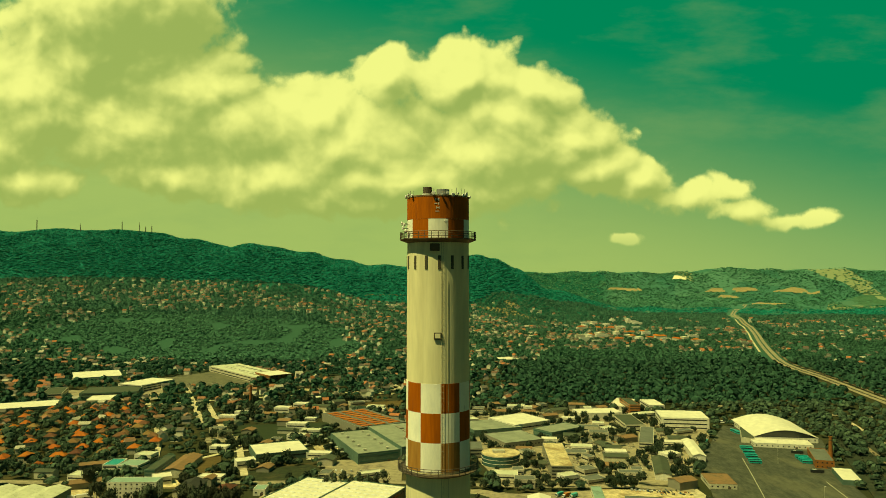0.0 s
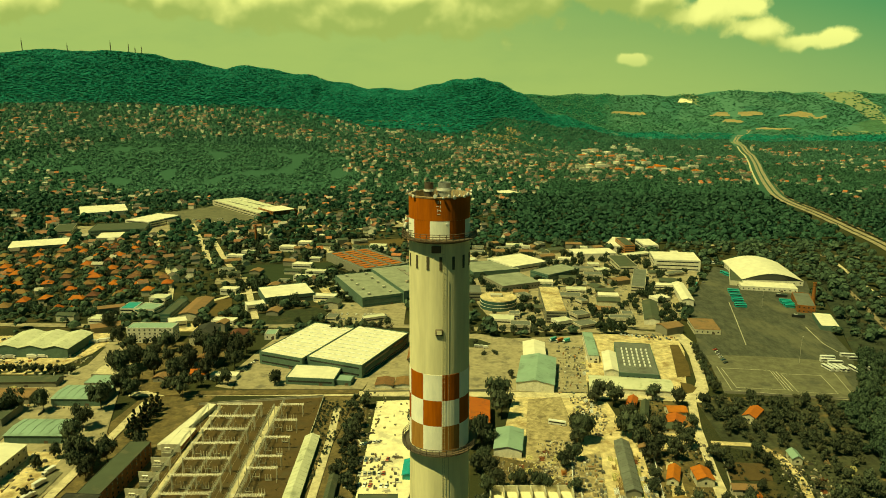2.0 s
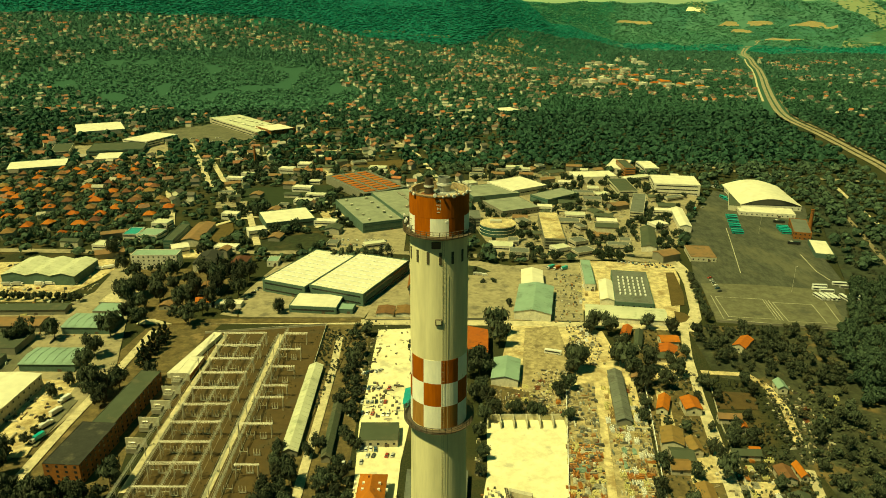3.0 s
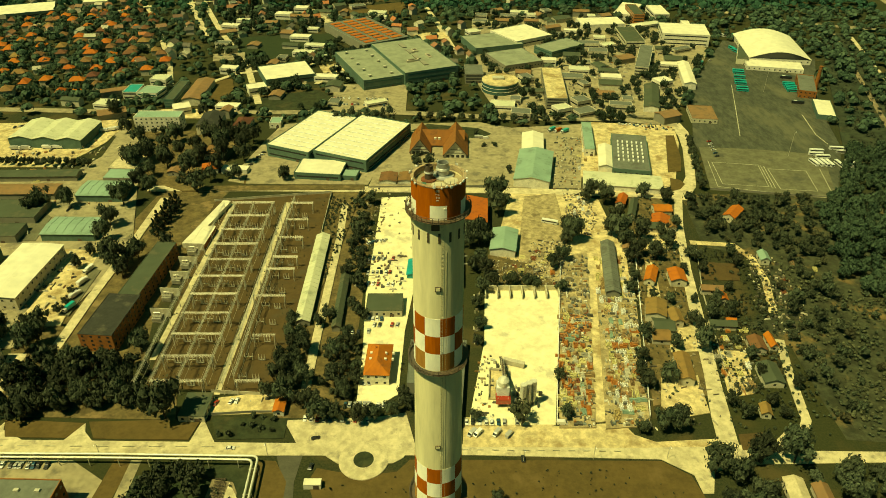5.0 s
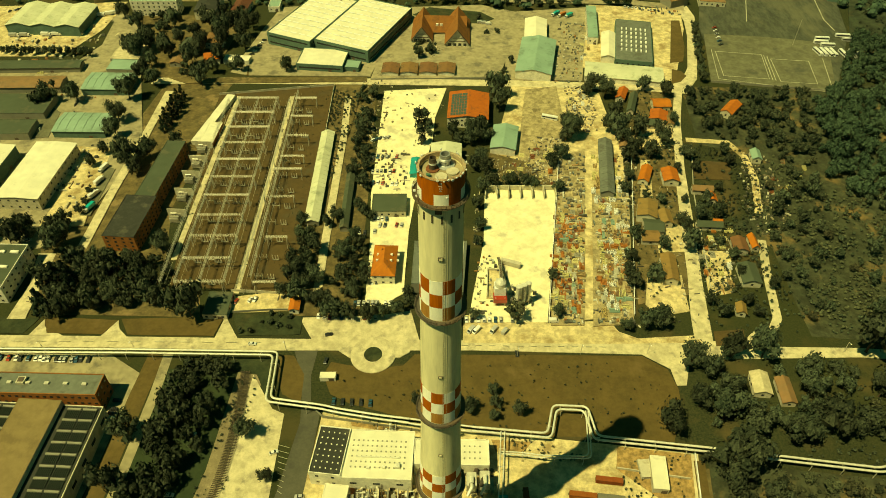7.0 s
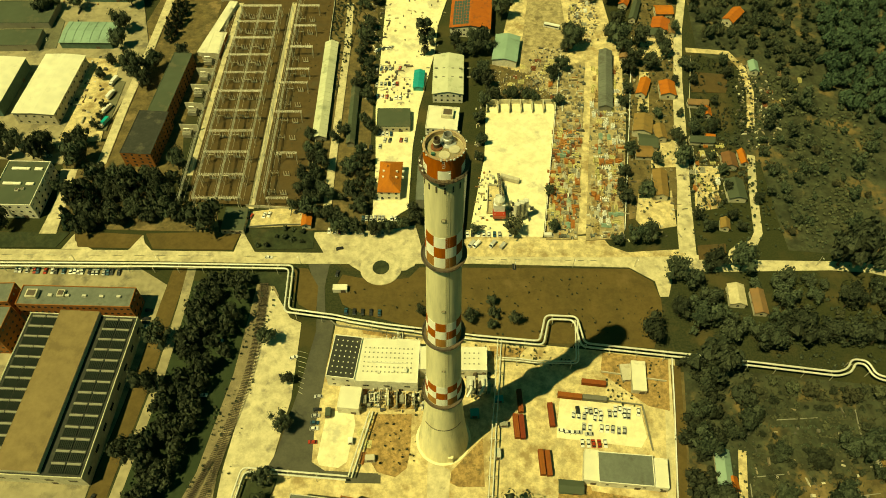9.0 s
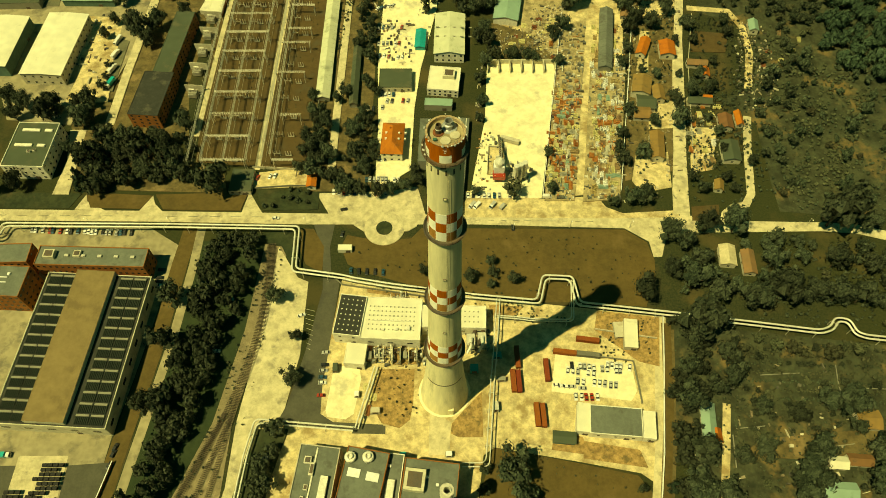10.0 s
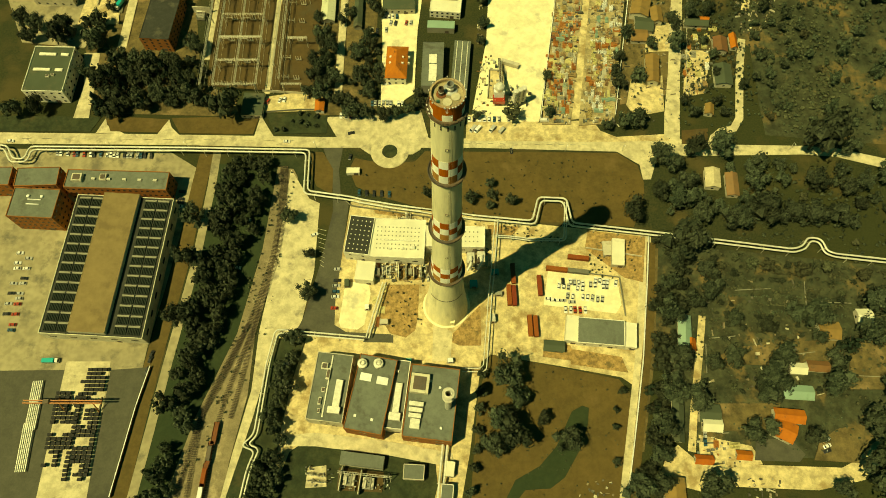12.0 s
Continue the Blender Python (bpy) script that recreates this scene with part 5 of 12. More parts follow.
patch("ground_patch", dry_grass, [(119.3, 35.1), (125.9, 35.1), (115.5, -26.1), (103.2, -80.6), (97.3, -80.6), (111.5, -19.6)], "dry earth under trees by the wall")
patch("pavement", pale_road, [(178.6, -42.5), (195.5, -43.7), (192.7, -51.7), (175.8, -51.1)], "pale concrete slab")
patch("ground_patch", gravel, [(-265.8, 119.1), (-252.5, 120.7), (-254.7, 127.5), (-264.1, 127.6)], "brown plot beside an office")
patch("ground_patch", green_lawn, [(-307.0, 128.5), (-219.8, 126.6), (-224.9, 115.7), (-303.9, 116.6)], "mown verge beside the road")
patch("road", pale_road, [(-310.9, 115.8), (-192.4, 113.9), (-81.7, 111.6), (17.9, 110.2), (95.8, 108.4), (145.5, 109.5), (180.3, 105.4), (222.4, 104.5), (243.2, 102.8), (269.6, 95.9), (308.7, 85.8), (306.9, 79.1), (268.0, 89.1), (241.9, 96.7), (221.2, 98.4), (140.4, 97.3), (129.4, 92.9), (125.2, 81.0), (120.4, 81.0), (119.4, 91.3), (106.4, 100.6), (17.8, 103.6), (-19.3, 103.7), (-81.1, 103.8), (-173.4, 106.0), (-308.6, 107.5)], "wide pale old road with faded edges")
patch("pavement", pale_road, [(-77.3, 126.3), (-32.3, 127.9), (-16.1, 131.3), (-10.5, 108.6), (-67.2, 108.7)], "pale dusty forecourt")
patch("pavement", sand, [(12.2, 108.6), (13.2, 127.8), (56.1, 127.8), (58.3, 121.8), (92.8, 123.9), (97.2, 115.9), (106.7, 111.3), (138.9, 113.3), (140.4, 108.3), (95.7, 107.6)], "pale dusty forecourt")
patch("pavement", pale_road, [(-216.8, 125.8), (-221.2, 114.8), (-202.4, 113.9), (-215.1, 120.7)], "pale drive mouth")
patch("pavement", pale_road, [(-176.2, 124.8), (-182.4, 113.5), (-168.0, 113.0), (-173.9, 118.9)], "pale drive mouth")
patch("pavement", pale_road, [(-118.1, 127.7), (-120.9, 112.1), (-108.3, 111.7), (-113.0, 119.2)], "pale drive mouth")
patch("ground_patch", brown_lawn, [(-217.8, 127.5), (-176.2, 124.8), (-181.9, 115.2), (-212.1, 116.0)], "dry brown verge under trees")
patch("ground_patch", brown_lawn, [(-174.9, 125.7), (-118.8, 127.3), (-121.7, 113.8), (-168.3, 114.7)], "dry brown verge under trees")
patch("ground_patch", green_lawn, [(-114.7, 129.0), (-75.5, 127.6), (-75.4, 114.5), (-108.2, 113.8)], "rough green verge")
patch("pavement", sand, [(-117.9, 141.6), (-96.5, 145.0), (-79.4, 144.1), (-79.4, 131.5), (-116.0, 129.9)], "pale fenced parking yard")
patch("ground_patch", dry_grass, [(-240.9, 180.9), (-213.1, 185.8), (-155.2, 149.4), (-136.4, 144.2), (-132.0, 126.7), (-209.1, 129.3), (-227.7, 144.3)], "dry earth under trees")
patch("ground_patch", dry_grass, [(148.5, 357.3), (184.0, 357.4), (165.9, 265.2), (156.0, 200.9), (146.6, 143.8), (111.5, 135.4), (122.0, 206.3)], "trodden garden plots")
patch("pavement", sand, [(120.8, 156.2), (141.4, 157.9), (139.2, 130.4), (120.3, 126.4), (115.6, 135.4)], "pale house yard with rubble")
patch("pavement", sand, [(158.9, 178.6), (176.2, 177.6), (166.6, 143.8), (152.9, 141.2)], "pale plot with stacked goods")
patch("ground_patch", gravel, [(175.4, 268.4), (201.8, 265.2), (196.0, 246.3), (172.1, 247.5)], "brown dug garden bed")
patch("pavement", sand, [(41.6, 292.0), (85.2, 285.1), (78.5, 237.9), (31.7, 239.1)], "pale rubble yard behind the bays")
patch("pavement", sand, [(143.4, 304.9), (170.6, 306.4), (167.8, 285.2), (141.0, 283.8)], "pale garden court")
patch("pavement", sand, [(136.0, 200.9), (153.9, 200.9), (149.8, 177.7), (132.1, 176.7)], "pale garden court")
patch("pavement", sand, [(139.8, 268.4), (146.3, 267.8), (139.5, 227.4), (131.6, 228.5)], "paved garden court")
patch("pavement", yard_grey, [(-168.9, 385.5), (-154.3, 462.0), (-145.4, 499.5), (-134.2, 501.9), (-152.3, 380.2)], "grey warehouse car park")
patch("lawn", brown_lawn, [(-156.4, 396.6), (-131.7, 398.5), (-125.3, 382.0), (-155.0, 380.2)], "dry brown plot")
patch("ground_patch", dry_grass, [(-271.5, 483.9), (-230.4, 484.1), (-174.9, 490.0), (-179.2, 415.5), (-195.4, 376.6), (-229.2, 376.5), (-258.1, 425.2)], "trodden yards between small houses")
patch("pavement", yard_grey, [(-329.3, 501.3), (-291.6, 501.4), (-263.0, 456.2), (-271.8, 430.2), (-286.9, 425.1), (-290.8, 472.6)], "worn lorry yard")
strip("road", pale_road, [(161.4, 241.7), (153.2, 192.3), (148.3, 160.0), (142.0, 127.2), (139.9, 110.4)], 6, "pale gravel lane between gardens")
strip("road", pale_road, [(198.0, 187.5), (192.0, 159.9), (186.3, 124.9), (181.5, 117.4), (172.9, 114.9), (168.0, 110.7), (165.1, 103.4)], 5, "pale dirt drive with two ruts")
patch("ground_patch", gravel, [(148.5, 115.8), (165.1, 117.4), (163.4, 105.8), (147.2, 105.8)], "brown dug allotment beds")
patch("road", sand, [(108.9, -94.7), (115.6, -80.6), (121.3, -77.1), (129.7, -84.9), (149.4, -86.8), (204.7, -88.6), (212.8, -84.9), (259.3, -48.1), (253.7, -69.0), (214.9, -94.7), (190.7, -99.7), (147.6, -98.0), (129.9, -100.2)], "pale dirt track past a garden house")
patch("ground_patch", scrubland, [(124.7, 38.7), (277.6, 20.7), (259.3, -48.1), (209.4, -80.6), (127.2, -77.7), (116.2, -19.6)], "rough overgrown allotments")
patch("ground_patch", scrubland, [(141.1, -32.4), (197.2, -22.9), (266.8, -19.7), (256.8, -57.2), (208.4, -84.9), (135.7, -80.6)], "parched allotment ground with bare patches")
patch("pavement", sand, [(132.7, -71.9), (159.7, -77.7), (164.0, -86.9), (131.5, -89.1)], "pale dusty house yard")
patch("pavement", asphalt, [(162.7, -74.3), (180.6, -73.7), (187.0, -82.0), (183.3, -85.7), (160.0, -84.9)], "dark paved house drive")
strip("road", sand, [(143.9, -6.5), (138.3, -32.4), (132.4, -57.1), (128.0, -80.6)], 4, "narrow dusty garden lane")
strip("ground_patch", brown_lawn, [(120.4, 38.7), (114.6, -6.5), (107.1, -44.9), (99.6, -80.6), (93.8, -108.4)], 5, "dry verge outside the works wall")
patch("pavement", pale_road, [(-72.1, -88.5), (-62.5, -87.3), (-61.8, -98.0), (-72.8, -98.5)], "pale gravel pad for switch gear")
patch("pavement", gravel, [(-55.9, -88.5), (-32.4, -90.7), (-33.2, -100.7), (-56.5, -99.6)], "gravel pad under transformers")
strip("road", pale_road, [(-91.8, -32.3), (-90.5, -57.0), (-87.1, -74.7), (-68.7, -74.2), (-26.8, -79.4), (2.7, -84.8)], 7, "pale works road round the power house")
patch("pavement", pale_road, [(-240.6, 176.9), (-230.0, 176.9), (-227.6, 125.8), (-237.7, 125.8), (-235.7, 151.9)], "pale drive beside the green office")
patch("lawn", brown_lawn, [(-271.7, 198.2), (-258.2, 198.2), (-256.2, 183.0), (-270.2, 183.0)], "dry brown lawn")
patch("road", pale_road, [(-57.3, 107.9), (-14.7, 107.8), (-16.1, 102.1), (-21.0, 98.8), (-47.3, 98.9), (-52.8, 102.9)], "pale mouth of a turning loop")
turning_circle(-35.1, 100.9)
patch("ground_patch", gravel, [(-170.2, 351.0), (-82.4, 364.6), (-82.1, 143.2), (-155.0, 150.7)], "brown gravel of the switch yard")
strip("pavement", pale_road, [(-154.5, 349.4), (-156.7, 265.0), (-158.2, 171.2)], 3.4, "concrete path in the switch yard")
strip("pavement", pale_road, [(-113.5, 349.5), (-114.4, 240.2), (-115.9, 144.1)], 3.4, "concrete path in the switch yard")
patch("pavement", bright_yard, [(-42.8, 357.0), (5.9, 361.3), (-2.9, 321.2), (-4.8, 292.0), (-15.5, 231.4), (-19.1, 195.8), (-20.6, 144.0), (-42.0, 127.4), (-42.3, 180.7), (-44.9, 231.4)], "bright dusty vehicle yard")
patch("pavement", bright_yard, [(30.1, 237.3), (77.1, 235.5), (68.6, 180.7), (59.1, 122.5), (15.4, 122.5), (19.2, 144.0), (26.9, 185.6)], "bright white cement works yard")
patch("pavement", sand, [(86.0, 285.1), (99.1, 312.2), (132.5, 306.4), (121.7, 222.8), (104.5, 127.2), (67.7, 122.5), (63.7, 127.3), (77.3, 222.8)], "pale yellow builders yard")
patch("pavement", sand, [(57.4, 365.7), (102.2, 365.8), (124.7, 353.1), (126.4, 313.8), (85.2, 285.1), (46.8, 252.4), (37.3, 252.4), (41.6, 292.0)], "pale gravel lorry yard")
strip("road", pale_road, [(-227.9, 372.1), (-147.1, 372.3), (-52.5, 370.7), (55.3, 368.3), (144.3, 363.3), (194.2, 357.4)], 9, "pale back road between works")
patch("road", pale_road, [(219.6, 493.7), (230.5, 503.2), (232.3, 482.1), (225.9, 447.0), (206.9, 374.7), (193.1, 353.2), (185.5, 356.6), (185.8, 368.5), (196.2, 377.3), (203.8, 392.7), (217.0, 446.9), (220.9, 474.2)], "pale curving works road")
strip("road", pale_road, [(187.5, 357.4), (175.7, 313.8), (165.1, 258.8), (157.4, 206.3), (149.0, 152.6), (143.2, 107.7)], 6, "pale lane past garden houses")
strip("road", sand, [(177.2, 292.1), (206.6, 288.6), (213.2, 271.7), (212.6, 246.3), (203.9, 211.6)], 5, "dirt track among allotments")
patch("pavement", yard_grey, [(-158.8, 420.5), (-135.2, 501.9), (-29.8, 499.9), (-55.3, 378.6), (-153.2, 380.2)], "grey warehouse yard")
patch("pavement", yard_grey, [(-37.2, 499.9), (38.8, 505.0), (70.6, 490.8), (75.3, 468.1), (47.9, 378.8), (-55.0, 373.3)], "wide tan yard round a chalet building")
patch("lawn", green_lawn, [(-24.1, 484.7), (-8.8, 500.0), (38.2, 490.7), (50.5, 477.0), (37.2, 468.0), (6.8, 470.1)], "oval lawn of a drive")
patch("pavement", yard_grey, [(66.9, 490.8), (138.9, 500.5), (114.3, 371.9), (51.2, 373.5)], "grey lorry yard")
patch("pavement", sand, [(139.6, 505.3), (222.3, 496.1), (216.7, 457.6), (188.5, 370.2), (117.4, 392.5)], "pale works yard")
patch("lawn", brown_lawn, [(209.1, 474.1), (216.8, 474.2), (209.7, 426.4), (202.5, 402.0), (191.0, 399.2)], "strip of dry lawn")
patch("lawn", brown_lawn, [(190.1, 389.9), (197.1, 386.3), (199.4, 379.1), (193.0, 370.3), (184.5, 366.8)], "half round dry lawn")
patch("pavement", sand, [(-407.7, 501.0), (-290.5, 511.0), (-295.3, 456.1), (-314.7, 410.4), (-394.5, 410.2), (-439.0, 500.9)], "pale goods yard")
strip("road", pale_road, [(-277.1, 450.8), (-282.1, 391.7), (-282.9, 340.3), (-281.4, 284.9)], 7, "pale yard lane")
patch("pavement", yard_grey, [(-278.6, 450.8), (-260.3, 447.7), (-209.9, 284.9), (-222.7, 211.8), (-241.5, 180.9), (-284.2, 185.8), (-387.5, 396.1), (-302.7, 391.6)], "worn grey works yard")
strip("road", pale_road, [(-210.2, 356.8), (-212.1, 291.8), (-215.3, 231.4), (-216.3, 180.9)], 6, "pale fenced lane")
patch("pavement", sand, [(-257.6, 284.9), (-230.6, 281.5), (-222.2, 201.1), (-250.1, 201.1), (-248.4, 222.9)], "pale yard beside a hall")
patch("lawn", dry_grass, [(-81.6, 357.0), (-60.4, 357.0), (-64.6, 306.2), (-77.2, 211.7), (-81.3, 144.1), (-86.0, 144.1), (-84.0, 265.1)], "weedy strip beside the switch yard")
strip("road", pale_road, [(-70.2, 348.7), (-68.8, 299.0), (-69.9, 180.8), (-69.7, 139.8)], 5, "pale sandy path through weeds")
strip("road", yard_grey, [(-446.7, 536.5), (-295.7, 529.3), (-181.1, 528.9), (-38.8, 528.4), (69.8, 514.9), (177.1, 511.4), (226.9, 498.6)], 10, "grey street behind the warehouses")
patch("pavement", depot_tar, [(360.2, 764.8), (443.3, 691.1), (382.6, 547.6), (358.3, 448.1), (315.2, 362.0), (225.6, 381.0), (231.0, 462.1), (271.2, 605.1)], "dark asphalt bus depot apron")
patch("pavement", depot_worn, [(232.0, 449.1), (274.0, 445.0), (309.0, 438.8), (324.7, 434.8), (327.1, 407.0), (311.8, 356.8), (217.0, 370.3)], "worn pale part of the depot apron")
patch("pavement", yard_grey, [(47.3, 844.4), (195.1, 872.9), (324.6, 795.2), (328.8, 722.5), (226.7, 514.4), (59.6, 523.1), (40.3, 626.6)], "grey industrial estate yard")
patch("lawn", lush_shade_lawn, [(-251.0, 773.9), (-136.3, 792.1), (-119.9, 744.9), (-181.6, 691.9), (-224.6, 682.1)], "smooth dark green playing field")
patch("lawn", green_lawn, [(-187.0, 563.7), (-125.2, 590.0), (-103.8, 563.5), (-116.6, 535.4), (-176.5, 532.2)], "dark lawn beside a hall")
patch("lawn", brown_lawn, [(-255.0, 616.6), (-221.8, 622.9), (-204.1, 563.8), (-225.5, 553.1)], "dry fenced court")
patch("pavement", pale_road, [(-184.3, 910.1), (-171.8, 910.1), (-93.4, 750.5), (-103.5, 744.8)], "pale path beside a hall")
patch("lawn", brown_lawn, [(-150.8, 910.1), (-47.8, 950.7), (-40.8, 880.0), (-135.8, 858.3)], "brown bare field")
patch("pavement", depot_worn, [(-509.3, 1179.8), (-432.2, 1270.0), (-304.5, 1145.6), (-323.0, 1059.8), (-456.7, 1090.1)], "pale car park of a store")
patch("pavement", yard_grey, [(-109.6, 606.0), (-30.7, 605.8), (-30.6, 528.4), (-101.8, 528.6)], "car park behind a hall")
patch("pavement", yard_grey, [(-601.1, 1049.0), (-456.7, 1090.1), (-409.9, 958.3), (-565.8, 958.0)], "yard of low works")
patch("ground_patch", meadow, [(495.6, 795.2), (529.9, 795.2), (471.4, 513.5), (369.9, 361.7), (343.2, 404.8)], "rough green rail corridor beside the depot")
strip("pavement", ballast, [(513.1, 795.2), (470.2, 647.9), (432.7, 521.8), (398.5, 404.5)], 5, "old ballasted track bed")
strip("pavement", pale_road, [(529.1, 779.7), (496.2, 647.8), (460.8, 497.8)], 5, "pale path along the railway")
strip("road", pale_road, [(-413.0, 1074.7), (-364.8, 958.4), (-291.5, 779.9)], 8, "pale side street")
strip("road_line", line_paint, [(233.7, 418.6), (270.9, 413.0), (265.0, 374.1), (229.6, 379.2), (233.7, 418.6)], 0.55, "worn white line painted on asphalt")
strip("road_line", line_paint, [(276.4, 406.0), (306.7, 402.0), (300.9, 366.6), (272.8, 370.3), (276.4, 406.0)], 0.55, "worn white line painted on asphalt")
strip("road_line", line_paint, [(231.1, 421.5), (224.3, 374.7), (266.7, 364.0), (302.5, 356.1), (310.1, 360.4), (320.0, 406.1)], 0.55, "worn white line painted on asphalt")
strip("road_line", line_paint, [(272.5, 411.6), (267.2, 372.8)], 0.55, "worn white line painted on asphalt")
strip("road_line", line_paint, [(274.7, 410.2), (269.4, 371.6)], 0.55, "worn white line painted on asphalt")
strip("road_line", line_paint, [(315.3, 605.0), (296.5, 539.2), (276.8, 471.8)], 0.7, "worn white line painted on asphalt")
strip("road_line", line_paint, [(355.6, 522.1), (348.0, 475.8), (349.5, 454.8)], 0.7, "worn white line painted on asphalt")
strip("road_line", line_paint, [(-266.7, 110.7), (-261.0, 110.7)], 0.22, "worn white dash of a road line")
strip("road_line", line_paint, [(-253.9, 110.6), (-248.2, 110.5)], 0.22, "worn white dash of a road line")
strip("road_line", line_paint, [(-241.2, 110.5), (-235.5, 110.4)], 0.22, "worn white dash of a road line")
strip("road_line", line_paint, [(-228.4, 110.3), (-222.7, 110.2)], 0.22, "worn white dash of a road line")
strip("road_line", line_paint, [(-215.7, 110.2), (-210.0, 110.1)], 0.22, "worn white dash of a road line")
strip("road_line", line_paint, [(-203.0, 110.0), (-197.2, 110.0)], 0.22, "worn white dash of a road line")
strip("road_line", line_paint, [(-190.2, 109.9), (-184.5, 109.8)], 0.22, "worn white dash of a road line")
strip("road_line", line_paint, [(-177.5, 109.7), (-171.8, 109.7)], 0.22, "worn white dash of a road line")
strip("road_line", line_paint, [(-164.8, 109.6), (-159.1, 109.5)], 0.22, "worn white dash of a road line")
strip("road_line", line_paint, [(-152.1, 109.5), (-146.3, 109.4)], 0.22, "worn white dash of a road line")
strip("road_line", line_paint, [(-139.3, 109.3), (-133.6, 109.3)], 0.22, "worn white dash of a road line")
strip("road_line", line_paint, [(-126.6, 109.2), (-120.9, 109.1)], 0.22, "worn white dash of a road line")
strip("road_line", line_paint, [(-113.9, 109.0), (-108.2, 109.0)], 0.22, "worn white dash of a road line")
strip("road_line", line_paint, [(-101.2, 108.9), (-95.5, 108.8)], 0.22, "worn white dash of a road line")
strip("road_line", line_paint, [(-10.5, 107.0), (-7.2, 106.9)], 0.22, "worn white dash of a road line")
strip("road_line", line_paint, [(-3.1, 106.8), (0.2, 106.8)], 0.22, "worn white dash of a road line")
strip("road_line", line_paint, [(4.2, 106.7), (7.5, 106.6)], 0.22, "worn white dash of a road line")
strip("road_line", line_paint, [(11.5, 106.6), (14.8, 106.5)], 0.22, "worn white dash of a road line")
strip("road_line", line_paint, [(18.9, 106.4), (22.1, 106.4)], 0.22, "worn white dash of a road line")
strip("road_line", line_paint, [(26.2, 106.3), (29.5, 106.2)], 0.22, "worn white dash of a road line")
strip("road_line", line_paint, [(33.5, 106.2), (36.8, 106.1)], 0.22, "worn white dash of a road line")
strip("road_line", line_paint, [(40.8, 106.0), (44.1, 106.0)], 0.22, "worn white dash of a road line")
strip("road_line", line_paint, [(48.1, 105.9), (51.4, 105.8)], 0.22, "worn white dash of a road line")
strip("road_line", line_paint, [(55.5, 105.8), (58.7, 105.7)], 0.22, "worn white dash of a road line")
strip("road_line", line_paint, [(62.8, 105.6), (66.1, 105.6)], 0.22, "worn white dash of a road line")
strip("road_line", line_paint, [(70.1, 105.5), (73.4, 105.5)], 0.22, "worn white dash of a road line")
strip("road_line", line_paint, [(77.4, 105.4), (80.7, 105.3)], 0.22, "worn white dash of a road line")
strip("road_line", line_paint, [(84.7, 105.3), (88.0, 105.2)], 0.22, "worn white dash of a road line")

patch("ground_patch", dry_grass, [(224.1, -21.3), (244.2, -19.7), (244, -48.1), (216.6, -48)], "tan bare garden field")
patch("ground_patch", dry_grass, [(159.4, -24.5), (216.7, -19.7), (217.3, -30.9), (201.2, -34.1), (188.5, -35.6), (157.9, -34)], "tan trodden strip between gardens")
patch("ground_patch", dry_grass, [(139.3, -55.6), (178.6, -55.6), (173.2, -69), (137.1, -70.4)], "trodden garden ground")
patch("ground_patch", dry_grass, [(206, -69), (221.6, -66.1), (214, -86.3), (190.8, -84.9), (195.8, -74.8)], "trodden ground behind a garden house")
patch("lawn", green_lawn, [(-95.2, -19.4), (-78.2, -19.4), (-84.5, -44.8), (-87.6, -68.9), (-90.3, -103.5), (-112.9, -103.4), (-103.2, -63)], "dark lawn strip beside the pipe lane")
patch("pavement", depot_worn, [(-227.7, 210.6), (-227.1, 260.5), (-220.5, 258.1), (-221.2, 210.6)], "dark siding strip beside the hall")
patch("pavement", depot_worn, [(-317.1, 295), (-280.5, 294.9), (-283.7, 326.7), (-328.6, 365.3), (-346.4, 365.3)], "worn tarred works yard")
patch("ground_patch", dry_grass, [(-215.7, 375.8), (-57.7, 376.3), (-57.3, 369.7), (-200.2, 367.5)], "dry verge along the back road")
patch("pavement", trodden, [(82, 271), (102.8, 280.7), (78.9, 120.1), (60.6, 120.1), (71.1, 191.4)], "brown dirt under stacked goods")
patch("pavement", trodden, [(100.4, 231.7), (125, 234.5), (106.2, 121.2), (83.8, 119.3)], "brown dirt under stacked goods")
patch("pavement", trodden, [(67.6, 358.2), (92.5, 362.9), (92.4, 297.5), (78.5, 240.5), (59.8, 243.5), (54.5, 274.3)], "worn tan lorry yard")
patch("ground_patch", dry_grass, [(34.7, 276.3), (61.6, 264.8), (76.5, 239.3), (31.8, 240.6)], "weedy rubble ground behind the bays")

# ---------------------------------------------------------------- power station
boiler_hall = building("boiler_hall", -27.9, 37.5, -2.6, 31.3, 24.2, 10, "flat", roof_white, wall_white, storeys=1, per_metre=0.12, size=(3.0, 1.2), lip=0.35, label="white flat-roofed boiler hall with rows of rooflights")
boiler_wing = building("boiler_wing", 5.2, 38.7, -1.3, 34.0, 12.9, 9.5, "flat", roof_white, wall_white, storeys=1, per_metre=0.12, size=(3.0, 1.2), lip=0.35, label="white flat-roofed wing of the boiler hall")
annex_hall = building("annex_hall", -50.0, 39.3, -7.1, 14.4, 23.7, 10.5, "flat", roof_dark, wall_white, storeys=2, per_metre=0.2, lip=0.5, label="dark-roofed annex with white walls")
building("pump_house", -46.3, 18.7, -5.6, 10.7, 11.5, 7, "flat", roof_white, wall_white, lip=0.2, label="small white flat-roofed pump house")
ph_a = building("power_house_west", -61.4, -48.9, -6.9, 19.2, 36.0, 12, "flat", roof_grey, wall_pale, storeys=3, per_metre=0.1, size=(5,1.3), label="grey flat-roofed power house wing with pale walls")
